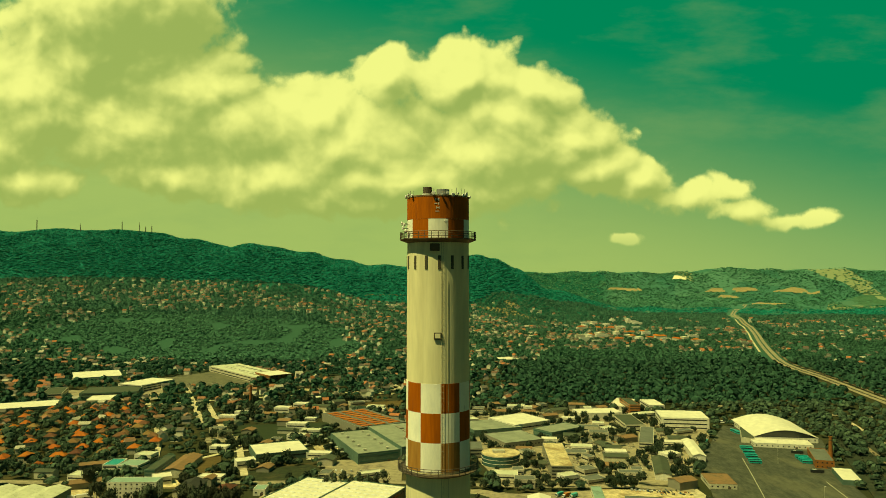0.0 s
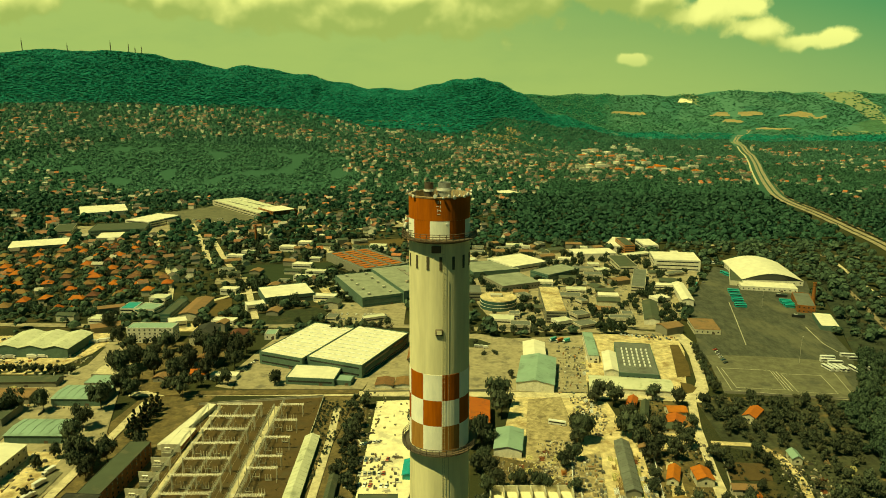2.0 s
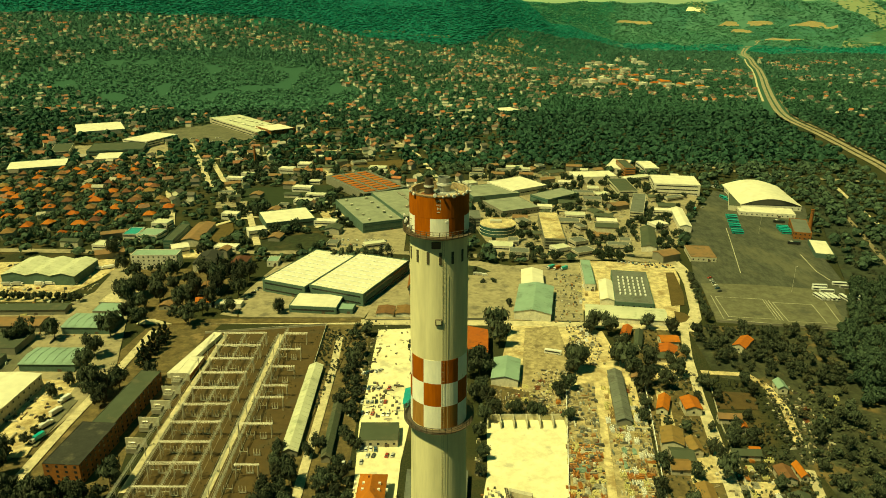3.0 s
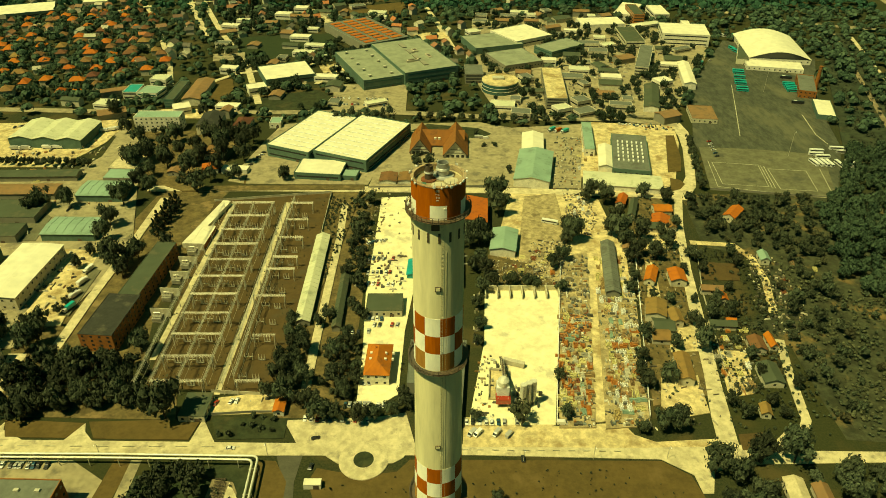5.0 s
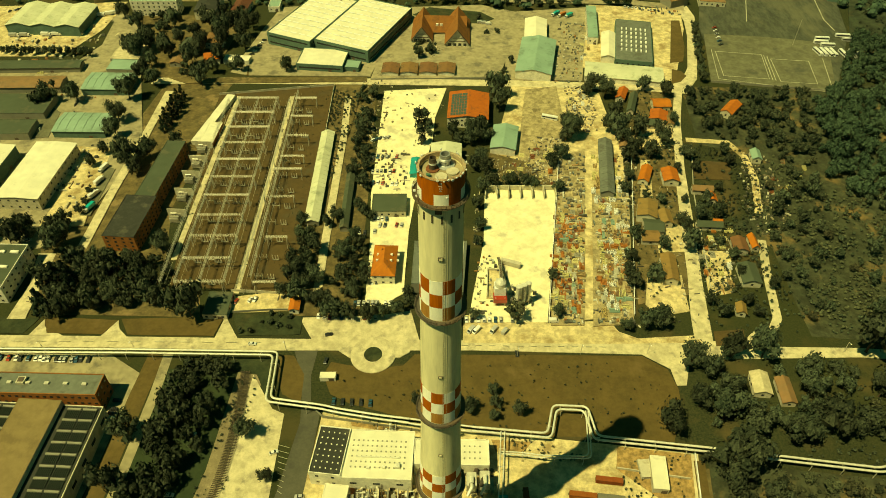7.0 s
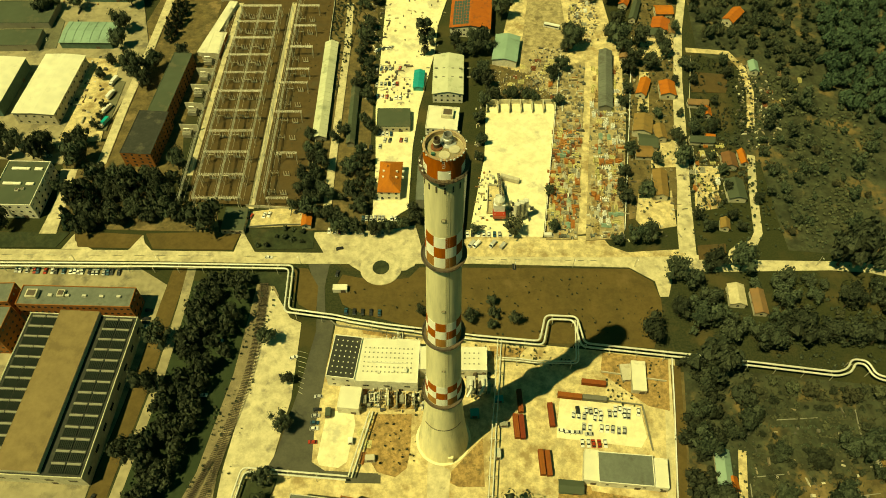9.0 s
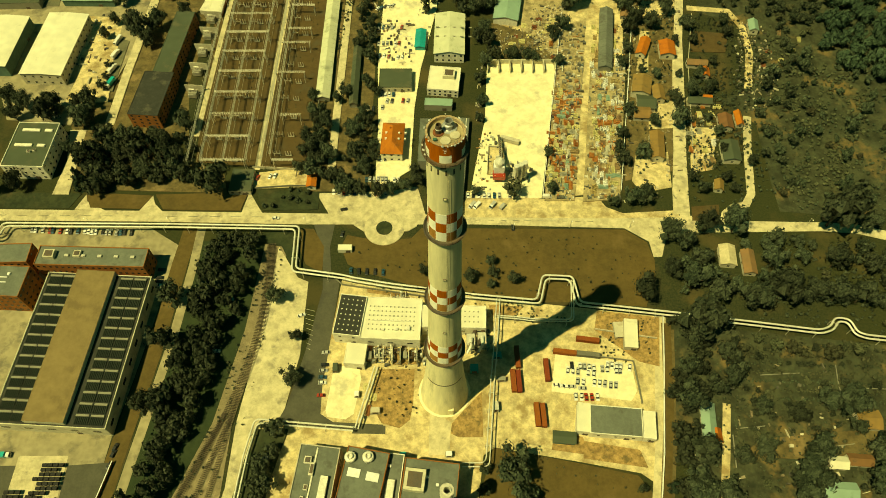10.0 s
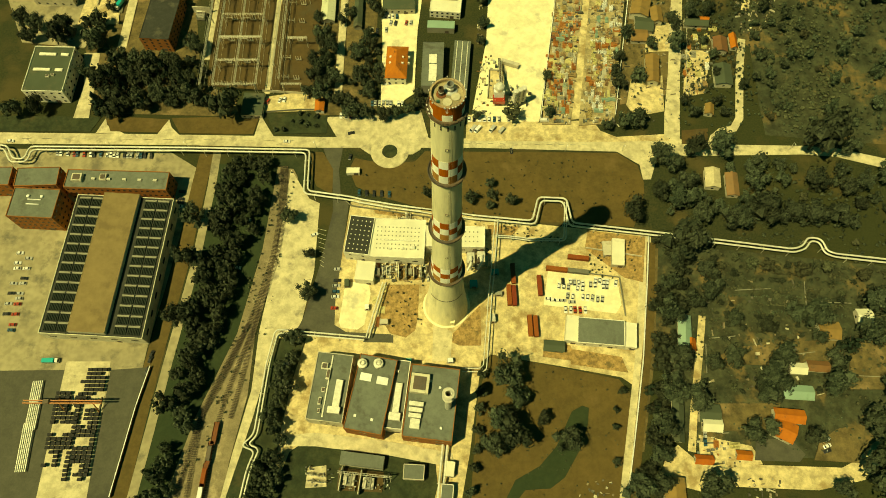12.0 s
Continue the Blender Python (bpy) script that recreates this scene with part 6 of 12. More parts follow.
ph_b = building("power_house_brick", -39.4, -53.1, -10.6, 20.0, 39.6, 15, "flat", roof_grey, wall_brick, storeys=2, per_metre=0.08, size=(4,1.4), label="brick power house block with grey flat roof")
ph_c = building("power_house_link", -26.2, -52.6, -6.4, 10.3, 36.0, 12, "flat", roof_grey, wall_white, label="grey-roofed link between two brick blocks")
ph_d = building("power_house_east", -7.9, -57.6, -6.9, 25.7, 37.6, 15, "flat", roof_grey, wall_brick, storeys=2, per_metre=0.08, size=(4,1.4), label="large brick power house block with grey flat roof")
building("switch_house", -43.7, -85.3, -7.1, 22.6, 6.7, 4.5, "flat", roof_grey, wall_pale, lip=0.25, label="low grey-roofed switch house on the lawn")
building("relay_house", -16.9, -91.1, -3.0, 10.7, 7.5, 5, "flat", roof_grey, wall_pale, lip=0.3, label="small square grey-roofed relay house")
building("gas_station", 1.6, -89.5, -6.8, 4.6, 7.3, 4.5, "flat", roof_white, wall_white, lip=0.2, label="small white gas reducing station")
building("pump_shed", -0.0, -103.0, -4.9, 6.3, 11.9, 5, "flat", roof_grey, wall_white, lip=0.3, label="grey-roofed shed beside the pipe bridge")
building("store_white", 69.4, -15.0, -8.1, 6.8, 14.7, 5.5, "flat", roof_white, wall_white, lip=0.2, label="white end bay of a long store")
building("store_hall", 85.1, -17.1, -5.0, 25.8, 14.6, 6, "flat", roof_grey, wall_white, storeys=1, per_metre=0.15, lip=0.35, label="long store with dark grey roof and pale walls")
building("store_office", 101.5, -19.0, -6.0, 6.1, 13.9, 5.5, "flat", roof_white, wall_white, storeys=1, lip=0.3, label="white end office of a long store")
building("green_hut", 59.1, -24.5, -5.1, 10.8, 5.2, 3.5, "gable", roof_moss, wall_green, rise=1.0, label="low green hut beside the containers")
building("yard_hut", 99.6, 31.4, -5.7, 7.1, 16.5, 4, "flat", roof_white, wall_pale, lip=0.2, label="small pale flat-roofed yard hut")
building("gate_hut", -57.0, 86.1, -0.1, 7.9, 3.6, 3, "flat", roof_white, wall_white, lip=0.15, label="small white gate house by the drive")

# ---------------------------------------------------------------- factory west of the railway
factory_hall = building("factory_hall", -191.5, 21.9, -3.2, 57.4, 85.2, 10, "flat", roof_dark, wall_pale, lip=0.6, storeys=1, per_metre=0.1, size=(4,2), label="long factory hall with rows of roof air units")
building("factory_spine", -193.0, 23.0, -3.5, 20.8, 84.7, 13, "flat", roof_brown, wall_pale, lip=0.15, label="raised brown sheet roof along the factory hall")
factory_office = building("factory_office", -194.7, 73.7, -1.9, 60.9, 12.1, 14, "flat", roof_grey, wall_brick, storeys=3, per_metre=0.3, label="long grey-roofed office with brick walls")
factory_tower = building("factory_tower", -238.7, 57.0, -3.1, 27.0, 18.6, 17, "flat", roof_grey, wall_brick, storeys=4, per_metre=0.3, label="brick office block with grey flat roof")
building("brick_office", -242.4, 75.9, 1.6, 25.2, 12.2, 14, "flat", roof_grey, wall_brick, storeys=3, per_metre=0.3, label="brick office wing with grey roof")
building("brick_office", -267.2, 76.3, -0.1, 18.4, 12.2, 14, "flat", roof_grey, wall_brick, storeys=3, label="brick office wing with grey roof")

# ---------------------------------------------------------------- north of the road
green_office = building("green_office", -253.8, 155.4, -2.0, 25.9, 34.7, 12, "flat", roof_moss, wall_white, storeys=3, per_metre=0.22, label="three-storey office with green flat roof")
brick_works = building("brick_works", -189.0, 198.0, -4.7, 19.5, 38.0, 12, "flat", roof_dark, wall_brick, storeys=4, per_metre=0.25, lip=0.22, label="dark-roofed brick works building")
building("brick_works", -183.7, 247.0, -4.7, 13.0, 59.6, 11, "flat", roof_moss, wall_brick, storeys=4, per_metre=0.2, lip=0.22, label="long narrow brick works wing with mossy roof")
orange_house = building("orange_house", -31.9, 163.2, -2.1, 13.1, 24.2, 8, "hip", roof_tile, wall_white, rise=4.5, storeys=2, per_metre=0.3, chimney=True, label="white house with steep orange hipped roof and dormers")
long_hall = building("long_hall", -8.6, 161.7, -1.9, 13.7, 34.6, 8, "flat", roof_grey, wall_grey, lip=0.25, label="long grey hall with white roof lights")
rail_shed = building("rail_shed", 8.7, 151.6, -4.6, 10.7, 63.0, 4.5, "flat", roof_grey, wall_grey, lip=0.2, label="low dark open-sided shed with raised ribs")
building("front_shed", -3.3, 196.3, -3.1, 18.1, 6.2, 5, "flat", roof_green, wall_grey, lip=0.2, label="pale green roofed end shed")
building("garage_block", -32.0, 217.8, -0.0, 21.8, 17.3, 5, "flat", roof_moss, wall_pale, storeys=1, lip=0.25, label="low garage block with mossy roof")
cream_hall = building("yard_office", 4.4, 257.3, -1.7, 20.3, 39.7, 8, "gable", roof_cream, wall_white, rise=2.0, storeys=2, label="pale cream gabled workshop with roof vents")
yard_office = building("yard_office", 0.4, 216.4, -5.8, 20.8, 21.1, 6, "flat", roof_white, wall_white, storeys=2, per_metre=0.3, label="pale two-storey yard office with flat roof")
building("glass_house", -79.8, 249.4, -0.0, 8.7, 96.1, 3.5, "gable", roof_cream, wall_grey, rise=2.0, ribs=22, label="long glazed-roof shed beside the switch yard")
building("glass_house", -59.3, 223.5, -0.0, 4.8, 54.9, 3.5, "gable", roof_moss, wall_grey, rise=1.6, ribs=12, label="long overgrown shed among trees")
building("control_house", -123.0, 133.8, -1.8, 13.4, 16.8, 4, "flat", roof_moss, wall_pale, storeys=1, lip=0.2, label="low green-roofed control house under trees")
building("white_hall", -265.5, 246.2, -3.4, 27.7, 59.0, 10, "gable", roof_white, wall_pale, rise=0.8, storeys=2, per_metre=0.2, label="large white-roofed hall with brick walls")
building("white_hall", -306.7, 249.2, -2.2, 29.3, 48.4, 10, "gable", roof_white, wall_green, rise=0.8, label="white-roofed hall with brick walls")
building("wall_store", -166.0, 316.6, -12.3, 6.4, 62.2, 3.5, "flat", roof_white, wall_pale, lip=0.15, label="long narrow pale store")
building("brick_hut", -163.5, 296.7, -4.0, 9.7, 24.6, 4, "flat", roof_white, wall_brick, lip=0.2, label="small brick hut with pale roof")
building("green_hall", -257.4, 306.3, -1.0, 37.0, 23.4, 6, "gable", roof_green, wall_green, rise=1.2, ribs=6, label="shiny green metal-roofed hall")
building("green_hall", -257.3, 362.4, -1.2, 35.7, 23.9, 6, "gable", roof_green, wall_green, rise=1.2, ribs=6, label="shiny green metal-roofed hall")
building("sheet_store", -252.7, 389.2, -1.8, 27.4, 15.4, 5, "flat", roof_green, wall_grey, lip=0.2, label="grey-green store with a sheet roof")
building("sheet_store", -256.7, 409.9, -2.1, 23.8, 23.8, 5, "flat", pale_road, wall_grey, lip=0.2, label="flat-roofed store with tan covering")
building("moss_hall", -314.6, 330.9, 0.1, 47.0, 26.6, 6, "flat", roof_moss, wall_grey, lip=0.2, label="low works hall with dark mossy roof")
building("moss_hall", -309.0, 300.8, 1.2, 33.4, 18.0, 6, "flat", roof_moss, wall_grey, lip=0.2, label="low works hall with dark mossy roof")
building("rust_hall", -323.9, 361.0, 0.9, 62.0, 16.2, 6, "gable", roof_rust, wall_grey, rise=1.5, label="low works hall with rusty sheet roof")
building("moss_hall", -329.6, 389.6, 1.4, 80.5, 11.9, 5, "gable", roof_moss, wall_grey, rise=1.2, label="long low mossy-roofed shed")
building("triple_hall", -362.6, 468.5, -2.7, 21.4, 41.1, 9, "gable", roof_cream, wall_green, rise=2.6, ribs=6, label="one bay of a pale cream-roofed triple hall")
building("triple_hall", -341.0, 467.2, -2.7, 21.4, 41.5, 9, "gable", roof_cream, wall_green, rise=2.6, ribs=6, label="one bay of a pale cream-roofed triple hall")
building("triple_hall", -319.5, 465.9, -2.7, 21.3, 41.9, 9, "gable", roof_cream, wall_green, rise=2.6, ribs=6, label="one bay of a pale cream-roofed triple hall")
building("apartment_block", -255.7, 490.7, 0.2, 41.5, 15.4, 14, "flat", roof_green, wall_white, storeys=4, per_metre=0.22, label="four-storey white apartment block with flat roof")
building("dark_house", -208.9, 490.8, 0.2, 19.2, 30.7, 9, "gable", roof_dark, wall_pale, rise=3, label="pale house with dark roof")
wh_a = building("white_hall", -109.6, 461.0, -24.0, 41.8, 83.1, 11, "flat", roof_white, wall_green, storeys=2, ribbon=True, lip=0.6, label="huge white-roofed warehouse with ribbed rooflights")
wh_b = building("white_hall", -64.1, 448.2, -23.7, 50.6, 84.8, 11, "flat", roof_white, wall_green, storeys=2, ribbon=True, lip=0.6, label="huge white-roofed warehouse with ribbed rooflights")
building("loading_hall", -95.0, 399.6, -6.7, 38.1, 26.6, 6, "flat", roof_white, wall_green, storeys=1, ribbon=True, label="low white-roofed loading hall")
building("green_kiosk", -70.3, 391.8, -8.5, 12.2, 11.9, 4, "flat", roof_green, wall_green, label="small green kiosk beside a warehouse")
building("pale_shed", -166.0, 401.9, -4.9, 21.3, 8.4, 4, "flat", roof_white, wall_white, lip=0.15, label="long white shed behind bushes")
building("row_garage", -39.1, 387.0, -3.8, 13.2, 14.6, 3.2, "gable", roof_old, wall_white, rise=1.2, label="low white garage with brown roof")
building("row_garage", -24.1, 387.1, -3.8, 13.2, 14.6, 3.2, "gable", roof_old, wall_white, rise=1.2, label="low white garage with brown roof")
building("row_garage", -8.7, 387.1, -3.8, 13.2, 14.6, 3.2, "gable", roof_old, wall_white, rise=1.2, label="low white garage with brown roof")
building("row_garage", 6.2, 387.1, -3.8, 13.2, 14.6, 3.2, "gable", roof_old, wall_white, rise=1.2, label="low white garage with brown roof")
building("gable_hall", 79.9, 400.6, -10.7, 28.2, 56.4, 7, "gable", roof_green, wall_white, rise=3, ribs=0, label="pale green gabled hall with white end wall")
building("gable_hall", 83.9, 446.9, -6.3, 18.2, 34.5, 7, "gable", roof_white, wall_white, rise=2.5, label="white hall with a gabled roof")
works_hall = building("works_hall", 164.7, 426.0, -10.5, 30.2, 70.9, 7, "flat", roof_grey, wall_green, storeys=1, lip=0.3, label="grey flat-roofed works with rows of white vents")
building("works_hall", 142.6, 420.2, -9.8, 11.0, 42.1, 6, "gable", roof_white, wall_white, rise=2, label="white gabled works bay")
building("works_range", 147.8, 377.8, -9.7, 61.0, 22.1, 5, "gable", roof_cream, wall_white, rise=1.6, label="long pale range with green roof edge")
building("works_hall", 134.8, 460.0, -6.7, 8.6, 59.4, 7, "flat", roof_green, wall_white, storeys=1, lip=0.25, label="narrow pale green works")
panel_house = building("panel_house", 21.9, 325.0, -4.0, 29.4, 34.6, 8, "gable", roof_tile, wall_white, rise=2.5, storeys=2, label="white house with orange tile roof and solar panels")
solar_glass = glass_material("solar_panel_glass", (0.045, 0.06, 0.05))
for i in range(8):
    for j in range(6):
        o = part("solar_panel", shared(("solar_panel", 0), lambda q: cbox(q, 0, 0, 0, 3.2, 1.75, 0.08), solar_glass), None, panel_house)
        o.matrix_local = Matrix.Translation((-13.6 + i * 3.6, 2.2 + j * 1.95, 8.35 + 2.5 * (1 - (2.2 + j * 1.95) / 14.7))) @ Matrix.Rotation(-math.atan(2.5 / 14.7), 4, "X")
tx, ty = (-16.0, 257.5)
tent = building("tarpaulin_tent", tx, ty, -3, 6.5, 17.5, 3.6, "gable", teal_paint, teal_paint, rise=0.9, door=False, category="tent", label="long turquoise tarpaulin tent on a dusty yard")
building("green_shed", 46.2, 287.7, -8.9, 17.2, 27.8, 6, "gable", roof_green, wall_white, rise=2, label="pale green gabled shed with white walls")
building("builders_shed", 113.3, 256.6, -7.7, 8.6, 58.6, 5, "gable", roof_grey, wall_grey, rise=2, ribs=8, label="long narrow grey-roofed builders shed")
building("small_house", -208.9, 422.8, -4.0, 13.4, 18.6, 6, "hip", roof_moss, wall_pale, rise=3, storeys=1, per_metre=0.2, category="house", label="small house between the works yards")
building("small_house", -190.1, 432.0, -3.8, 14.5, 17.1, 6, "hip", roof_old, wall_white, rise=3, storeys=1, per_metre=0.2, category="house", label="small house between the works yards")
building("small_house", -186.7, 403.3, 9.3, 11.7, 11.4, 5, "gable", roof_tile, wall_white, rise=2.5, storeys=1, per_metre=0.2, category="house", label="small house between the works yards")
building("small_house", -179.8, 493.5, -4.5, 14.1, 19.8, 6, "hip", roof_old, wall_pale, rise=3, storeys=1, per_metre=0.2, category="house", label="small house between the works yards")
building("small_house", -150.5, 498.3, 0.2, 10.3, 14.3, 5, "flat", roof_green, wall_white, storeys=1, per_metre=0.2, category="house", label="small house between the works yards")
building("small_house", -214.2, 400.8, -5.5, 9.5, 14.8, 4, "gable", roof_rust, wall_grey, rise=1.5, storeys=1, per_metre=0.2, category="house", label="small house between the works yards")
building("small_house", -80.5, 133.4, -0.1, 5.2, 8.2, 3.5, "gable", roof_tile, wall_white, rise=1.2, storeys=1, per_metre=0.2, category="house", label="small house between the works yards")
building("small_house", 168.5, 310.8, 0.1, 5.8, 8.9, 4, "gable", roof_old, wall_pale, rise=1.6, storeys=1, per_metre=0.2, category="house", label="small house between the works yards")
building("small_house", 131.1, 285.3, -14.4, 5.4, 11.9, 3.5, "gable", roof_rust, wall_grey, rise=1.2, storeys=1, per_metre=0.2, category="house", label="small house between the works yards")

# ---------------------------------------------------------------- garden houses
building("garden_house", 219.1, 327.0, -40.0, 8.3, 17.8, 5, "gable", roof_tile, wall_pale, rise=2, storeys=1, per_metre=0.1, door=False, category="house", group="garden houses", label="small garden house with orange tile roof")
building("garden_house", 168.2, 335.0, 0.1, 12.8, 10.3, 4, "gable", roof_tile, wall_pale, rise=2, storeys=1, per_metre=0.1, door=False, category="house", group="garden houses", label="small garden house with orange tile roof")
building("garden_house", 162.1, 316.5, -17.8, 12.1, 12.9, 5, "gable", roof_tile, wall_pale, rise=2, storeys=1, per_metre=0.1, door=False, category="house", group="garden houses", label="small garden house with orange tile roof")
building("garden_house", 154.4, 246.1, -3.5, 9.9, 13.0, 5, "gable", roof_tile, wall_pale, rise=2, storeys=1, per_metre=0.1, door=False, category="house", group="garden houses", label="small garden house with orange tile roof")
building("garden_house", 138.4, 248.8, -21.2, 6.6, 16.3, 4, "gable", roof_tile, wall_pale, rise=2, storeys=1, per_metre=0.1, door=False, category="house", group="garden houses", label="small garden house with orange tile roof")
building("garden_house", 141.7, 204.3, -0.0, 6.9, 11.7, 5, "gable", roof_old, wall_pale, rise=2, storeys=1, per_metre=0.1, door=False, category="house", group="garden houses", label="small house with weathered brown roof")
building("garden_house", 131.5, 210.9, -13.3, 11.6, 15.4, 6, "gable", roof_old, wall_pale, rise=2, storeys=1, per_metre=0.1, door=False, category="house", group="garden houses", label="small house with weathered brown roof")
building("garden_house", 128.6, 188.1, -2.9, 10.1, 9.2, 4, "gable", roof_old, wall_pale, rise=2, storeys=1, per_metre=0.1, door=False, category="house", group="garden houses", label="small house with weathered brown roof")
building("garden_house", 133.9, 160.1, -6.3, 8.1, 20.4, 5, "gable", roof_old, wall_pale, rise=2, storeys=1, per_metre=0.1, door=False, category="house", group="garden houses", label="small house with weathered brown roof")
building("garden_house", 181.3, 180.2, -3.4, 8.2, 11.0, 4, "gable", roof_old, wall_pale, rise=2, storeys=1, per_metre=0.1, door=False, category="house", group="garden houses", label="small house with weathered brown roof")
building("garden_house", 190.7, 183.3, -0.0, 4.0, 10.9, 3.5, "gable", roof_tile, wall_pale, rise=2, storeys=1, per_metre=0.1, door=False, category="house", group="garden houses", label="small garden house with orange tile roof")
building("garden_house", 179.5, 156.0, -2.5, 10.4, 15.1, 4, "gable", roof_moss, wall_pale, rise=2, storeys=1, per_metre=0.1, door=False, category="house", group="garden houses", label="low shed with mossy grey roof")
building("garden_house", 172.8, 233.6, -5.2, 12.9, 4.9, 4, "gable", roof_rust, wall_pale, rise=2, storeys=1, per_metre=0.1, door=False, category="house", group="garden houses", label="low shed with rusty roof")
building("garden_house", 176.4, 224.0, -5.7, 5.6, 7.0, 4, "gable", roof_tile, wall_pale, rise=2, storeys=1, per_metre=0.1, door=False, category="house", group="garden houses", label="small garden house with orange tile roof")
building("garden_house", 173.6, 201.3, -5.5, 5.4, 4.9, 3.5, "gable", roof_tile, wall_pale, rise=2, storeys=1, per_metre=0.1, door=False, category="house", group="garden houses", label="small garden house with orange tile roof")
building("garden_house", 168.2, 199.2, -3.9, 15.3, 5.4, 3.5, "gable", roof_moss, wall_pale, rise=2, storeys=1, per_metre=0.1, door=False, category="house", group="garden houses", label="low shed with mossy grey roof")
building("garden_house", 141.0, 348.1, -21.9, 6.5, 14.6, 4, "gable", roof_tile, wall_pale, rise=2, storeys=1, per_metre=0.1, door=False, category="house", group="garden houses", label="small garden house with orange tile roof")
building("garden_house", 146.6, 335.6, -17.9, 5.0, 25.3, 4, "gable", roof_moss, wall_pale, rise=2, storeys=1, per_metre=0.1, door=False, category="house", group="garden houses", label="low shed with mossy grey roof")
building("garden_house", 153.9, 310.1, -5.4, 15.4, 9.1, 4, "gable", roof_moss, wall_pale, rise=2, storeys=1, per_metre=0.1, door=False, category="house", group="garden houses", label="low shed with mossy grey roof")
building("garden_house", 219.7, 269.7, -6.2, 6.0, 10.2, 4, "gable", roof_green, wall_pale, rise=2, storeys=1, per_metre=0.1, door=False, category="house", group="garden houses", label="small hut with pale green roof")
building("garden_house", 132.8, 197.3, -5.1, 11.5, 11.1, 4, "gable", roof_moss, wall_pale, rise=2, storeys=1, per_metre=0.1, door=False, category="house", group="garden houses", label="low shed with mossy grey roof")
building("garden_house", 180.2, -62.9, -5.5, 15.2, 6.6, 5, "gable", roof_tile, wall_pale, rise=1.8, storeys=1, per_metre=0.1, door=False, category="house", group="garden houses", label="small garden house with orange tile roof")
building("garden_house", 176.7, -70.2, -28.3, 10.3, 9.8, 5, "gable", roof_tile, wall_pale, rise=1.8, storeys=1, per_metre=0.1, door=False, category="house", group="garden houses", label="small garden house with orange tile roof")
building("garden_house", 211.1, -16.2, -3.4, 11.0, 9.2, 5, "gable", roof_old, wall_pale, rise=1.8, storeys=1, per_metre=0.1, door=False, category="house", group="garden houses", label="small house with weathered brown roof")
building("garden_house", 201.3, -36.1, -4.7, 11.4, 5.1, 4, "gable", roof_old, wall_pale, rise=1.8, storeys=1, per_metre=0.1, door=False, category="house", group="garden houses", label="small house with weathered brown roof")
building("garden_house", 190.3, -37.3, -4.2, 8.4, 5.4, 4, "gable", roof_white, wall_pale, rise=1.8, storeys=1, per_metre=0.1, door=False, category="house", group="garden houses", label="low shed with pale flat roof")
building("garden_house", 139.5, -67.3, -3.6, 9.4, 6.5, 4, "gable", roof_white, wall_pale, rise=1.8, storeys=1, per_metre=0.1, door=False, category="house", group="garden houses", label="low shed with pale flat roof")
building("garden_house", 139.0, -61.2, -3.3, 10.3, 8.6, 4, "gable", roof_moss, wall_pale, rise=1.8, storeys=1, per_metre=0.1, door=False, category="house", group="garden houses", label="low shed with mossy grey roof")
building("garden_house", 131.6, -19.3, -5.7, 6.4, 23.7, 3.5, "gable", roof_green, wall_pale, rise=1.8, storeys=1, per_metre=0.1, door=False, category="house", group="garden houses", label="glazed greenhouse with pale ribs")
building("garden_house", 123.2, -54.2, -6.3, 5.3, 43.1, 3.5, "gable", roof_moss, wall_pale, rise=1.8, storeys=1, per_metre=0.1, door=False, category="house", group="garden houses", label="low shed with mossy grey roof")
building("garden_house", 133.0, -84.9, -3.7, 8.7, 4.0, 3, "gable", roof_tile, wall_pale, rise=1.8, storeys=1, per_metre=0.1, door=False, category="house", group="garden houses", label="small garden house with orange tile roof")
building("garden_house", 115.7, -101.5, -3.1, 9.9, 14.7, 4, "gable", roof_old, wall_pale, rise=1.8, storeys=1, per_metre=0.1, door=False, category="house", group="garden houses", label="small house with weathered brown roof")
building("garden_house", 233.0, -7.5, -0.1, 7.8, 7.2, 4, "gable", roof_white, wall_pale, rise=1.8, storeys=1, per_metre=0.1, door=False, category="house", group="garden houses", label="low shed with pale flat roof")
building("garden_house", 161.5, 80.0, -5.3, 8.4, 12.6, 4, "gable", pale_road, wall_pale, rise=1.8, storeys=1, per_metre=0.1, door=False, category="house", group="garden houses", label="low shed with dusty tan roof")
building("garden_house", 172.8, 75.8, -3.3, 6.7, 14.9, 3.5, "gable", roof_rust, wall_pale, rise=1.8, storeys=1, per_metre=0.1, door=False, category="house", group="garden houses", label="low shed with rusty sheet roof")
building("garden_house", 188.1, -50.1, -3.4, 15.5, 7.0, 3, "gable", roof_green, wall_pale, rise=1.8, storeys=1, per_metre=0.1, door=False, category="house", group="garden houses", label="glazed greenhouse with pale ribs")
building("garden_house", 166.9, 129.8, -10.0, 4.9, 6.9, 3.5, "gable", roof_old, wall_pale, rise=1.8, storeys=1, per_metre=0.1, door=False, category="house", group="garden houses", label="small house with weathered brown roof")
building("garden_house", 134.7, -23.7, -0.0, 4.3, 6.4, 3, "gable", roof_tile, wall_pale, rise=1.8, storeys=1, per_metre=0.1, door=False, category="house", group="garden houses", label="small garden house with orange tile roof")
building("garden_house", 153.9, -82.7, -4.5, 7.2, 4.0, 3, "gable", roof_tile, wall_pale, rise=1.8, storeys=1, per_metre=0.1, door=False, category="house", group="garden houses", label="small garden house with orange tile roof")

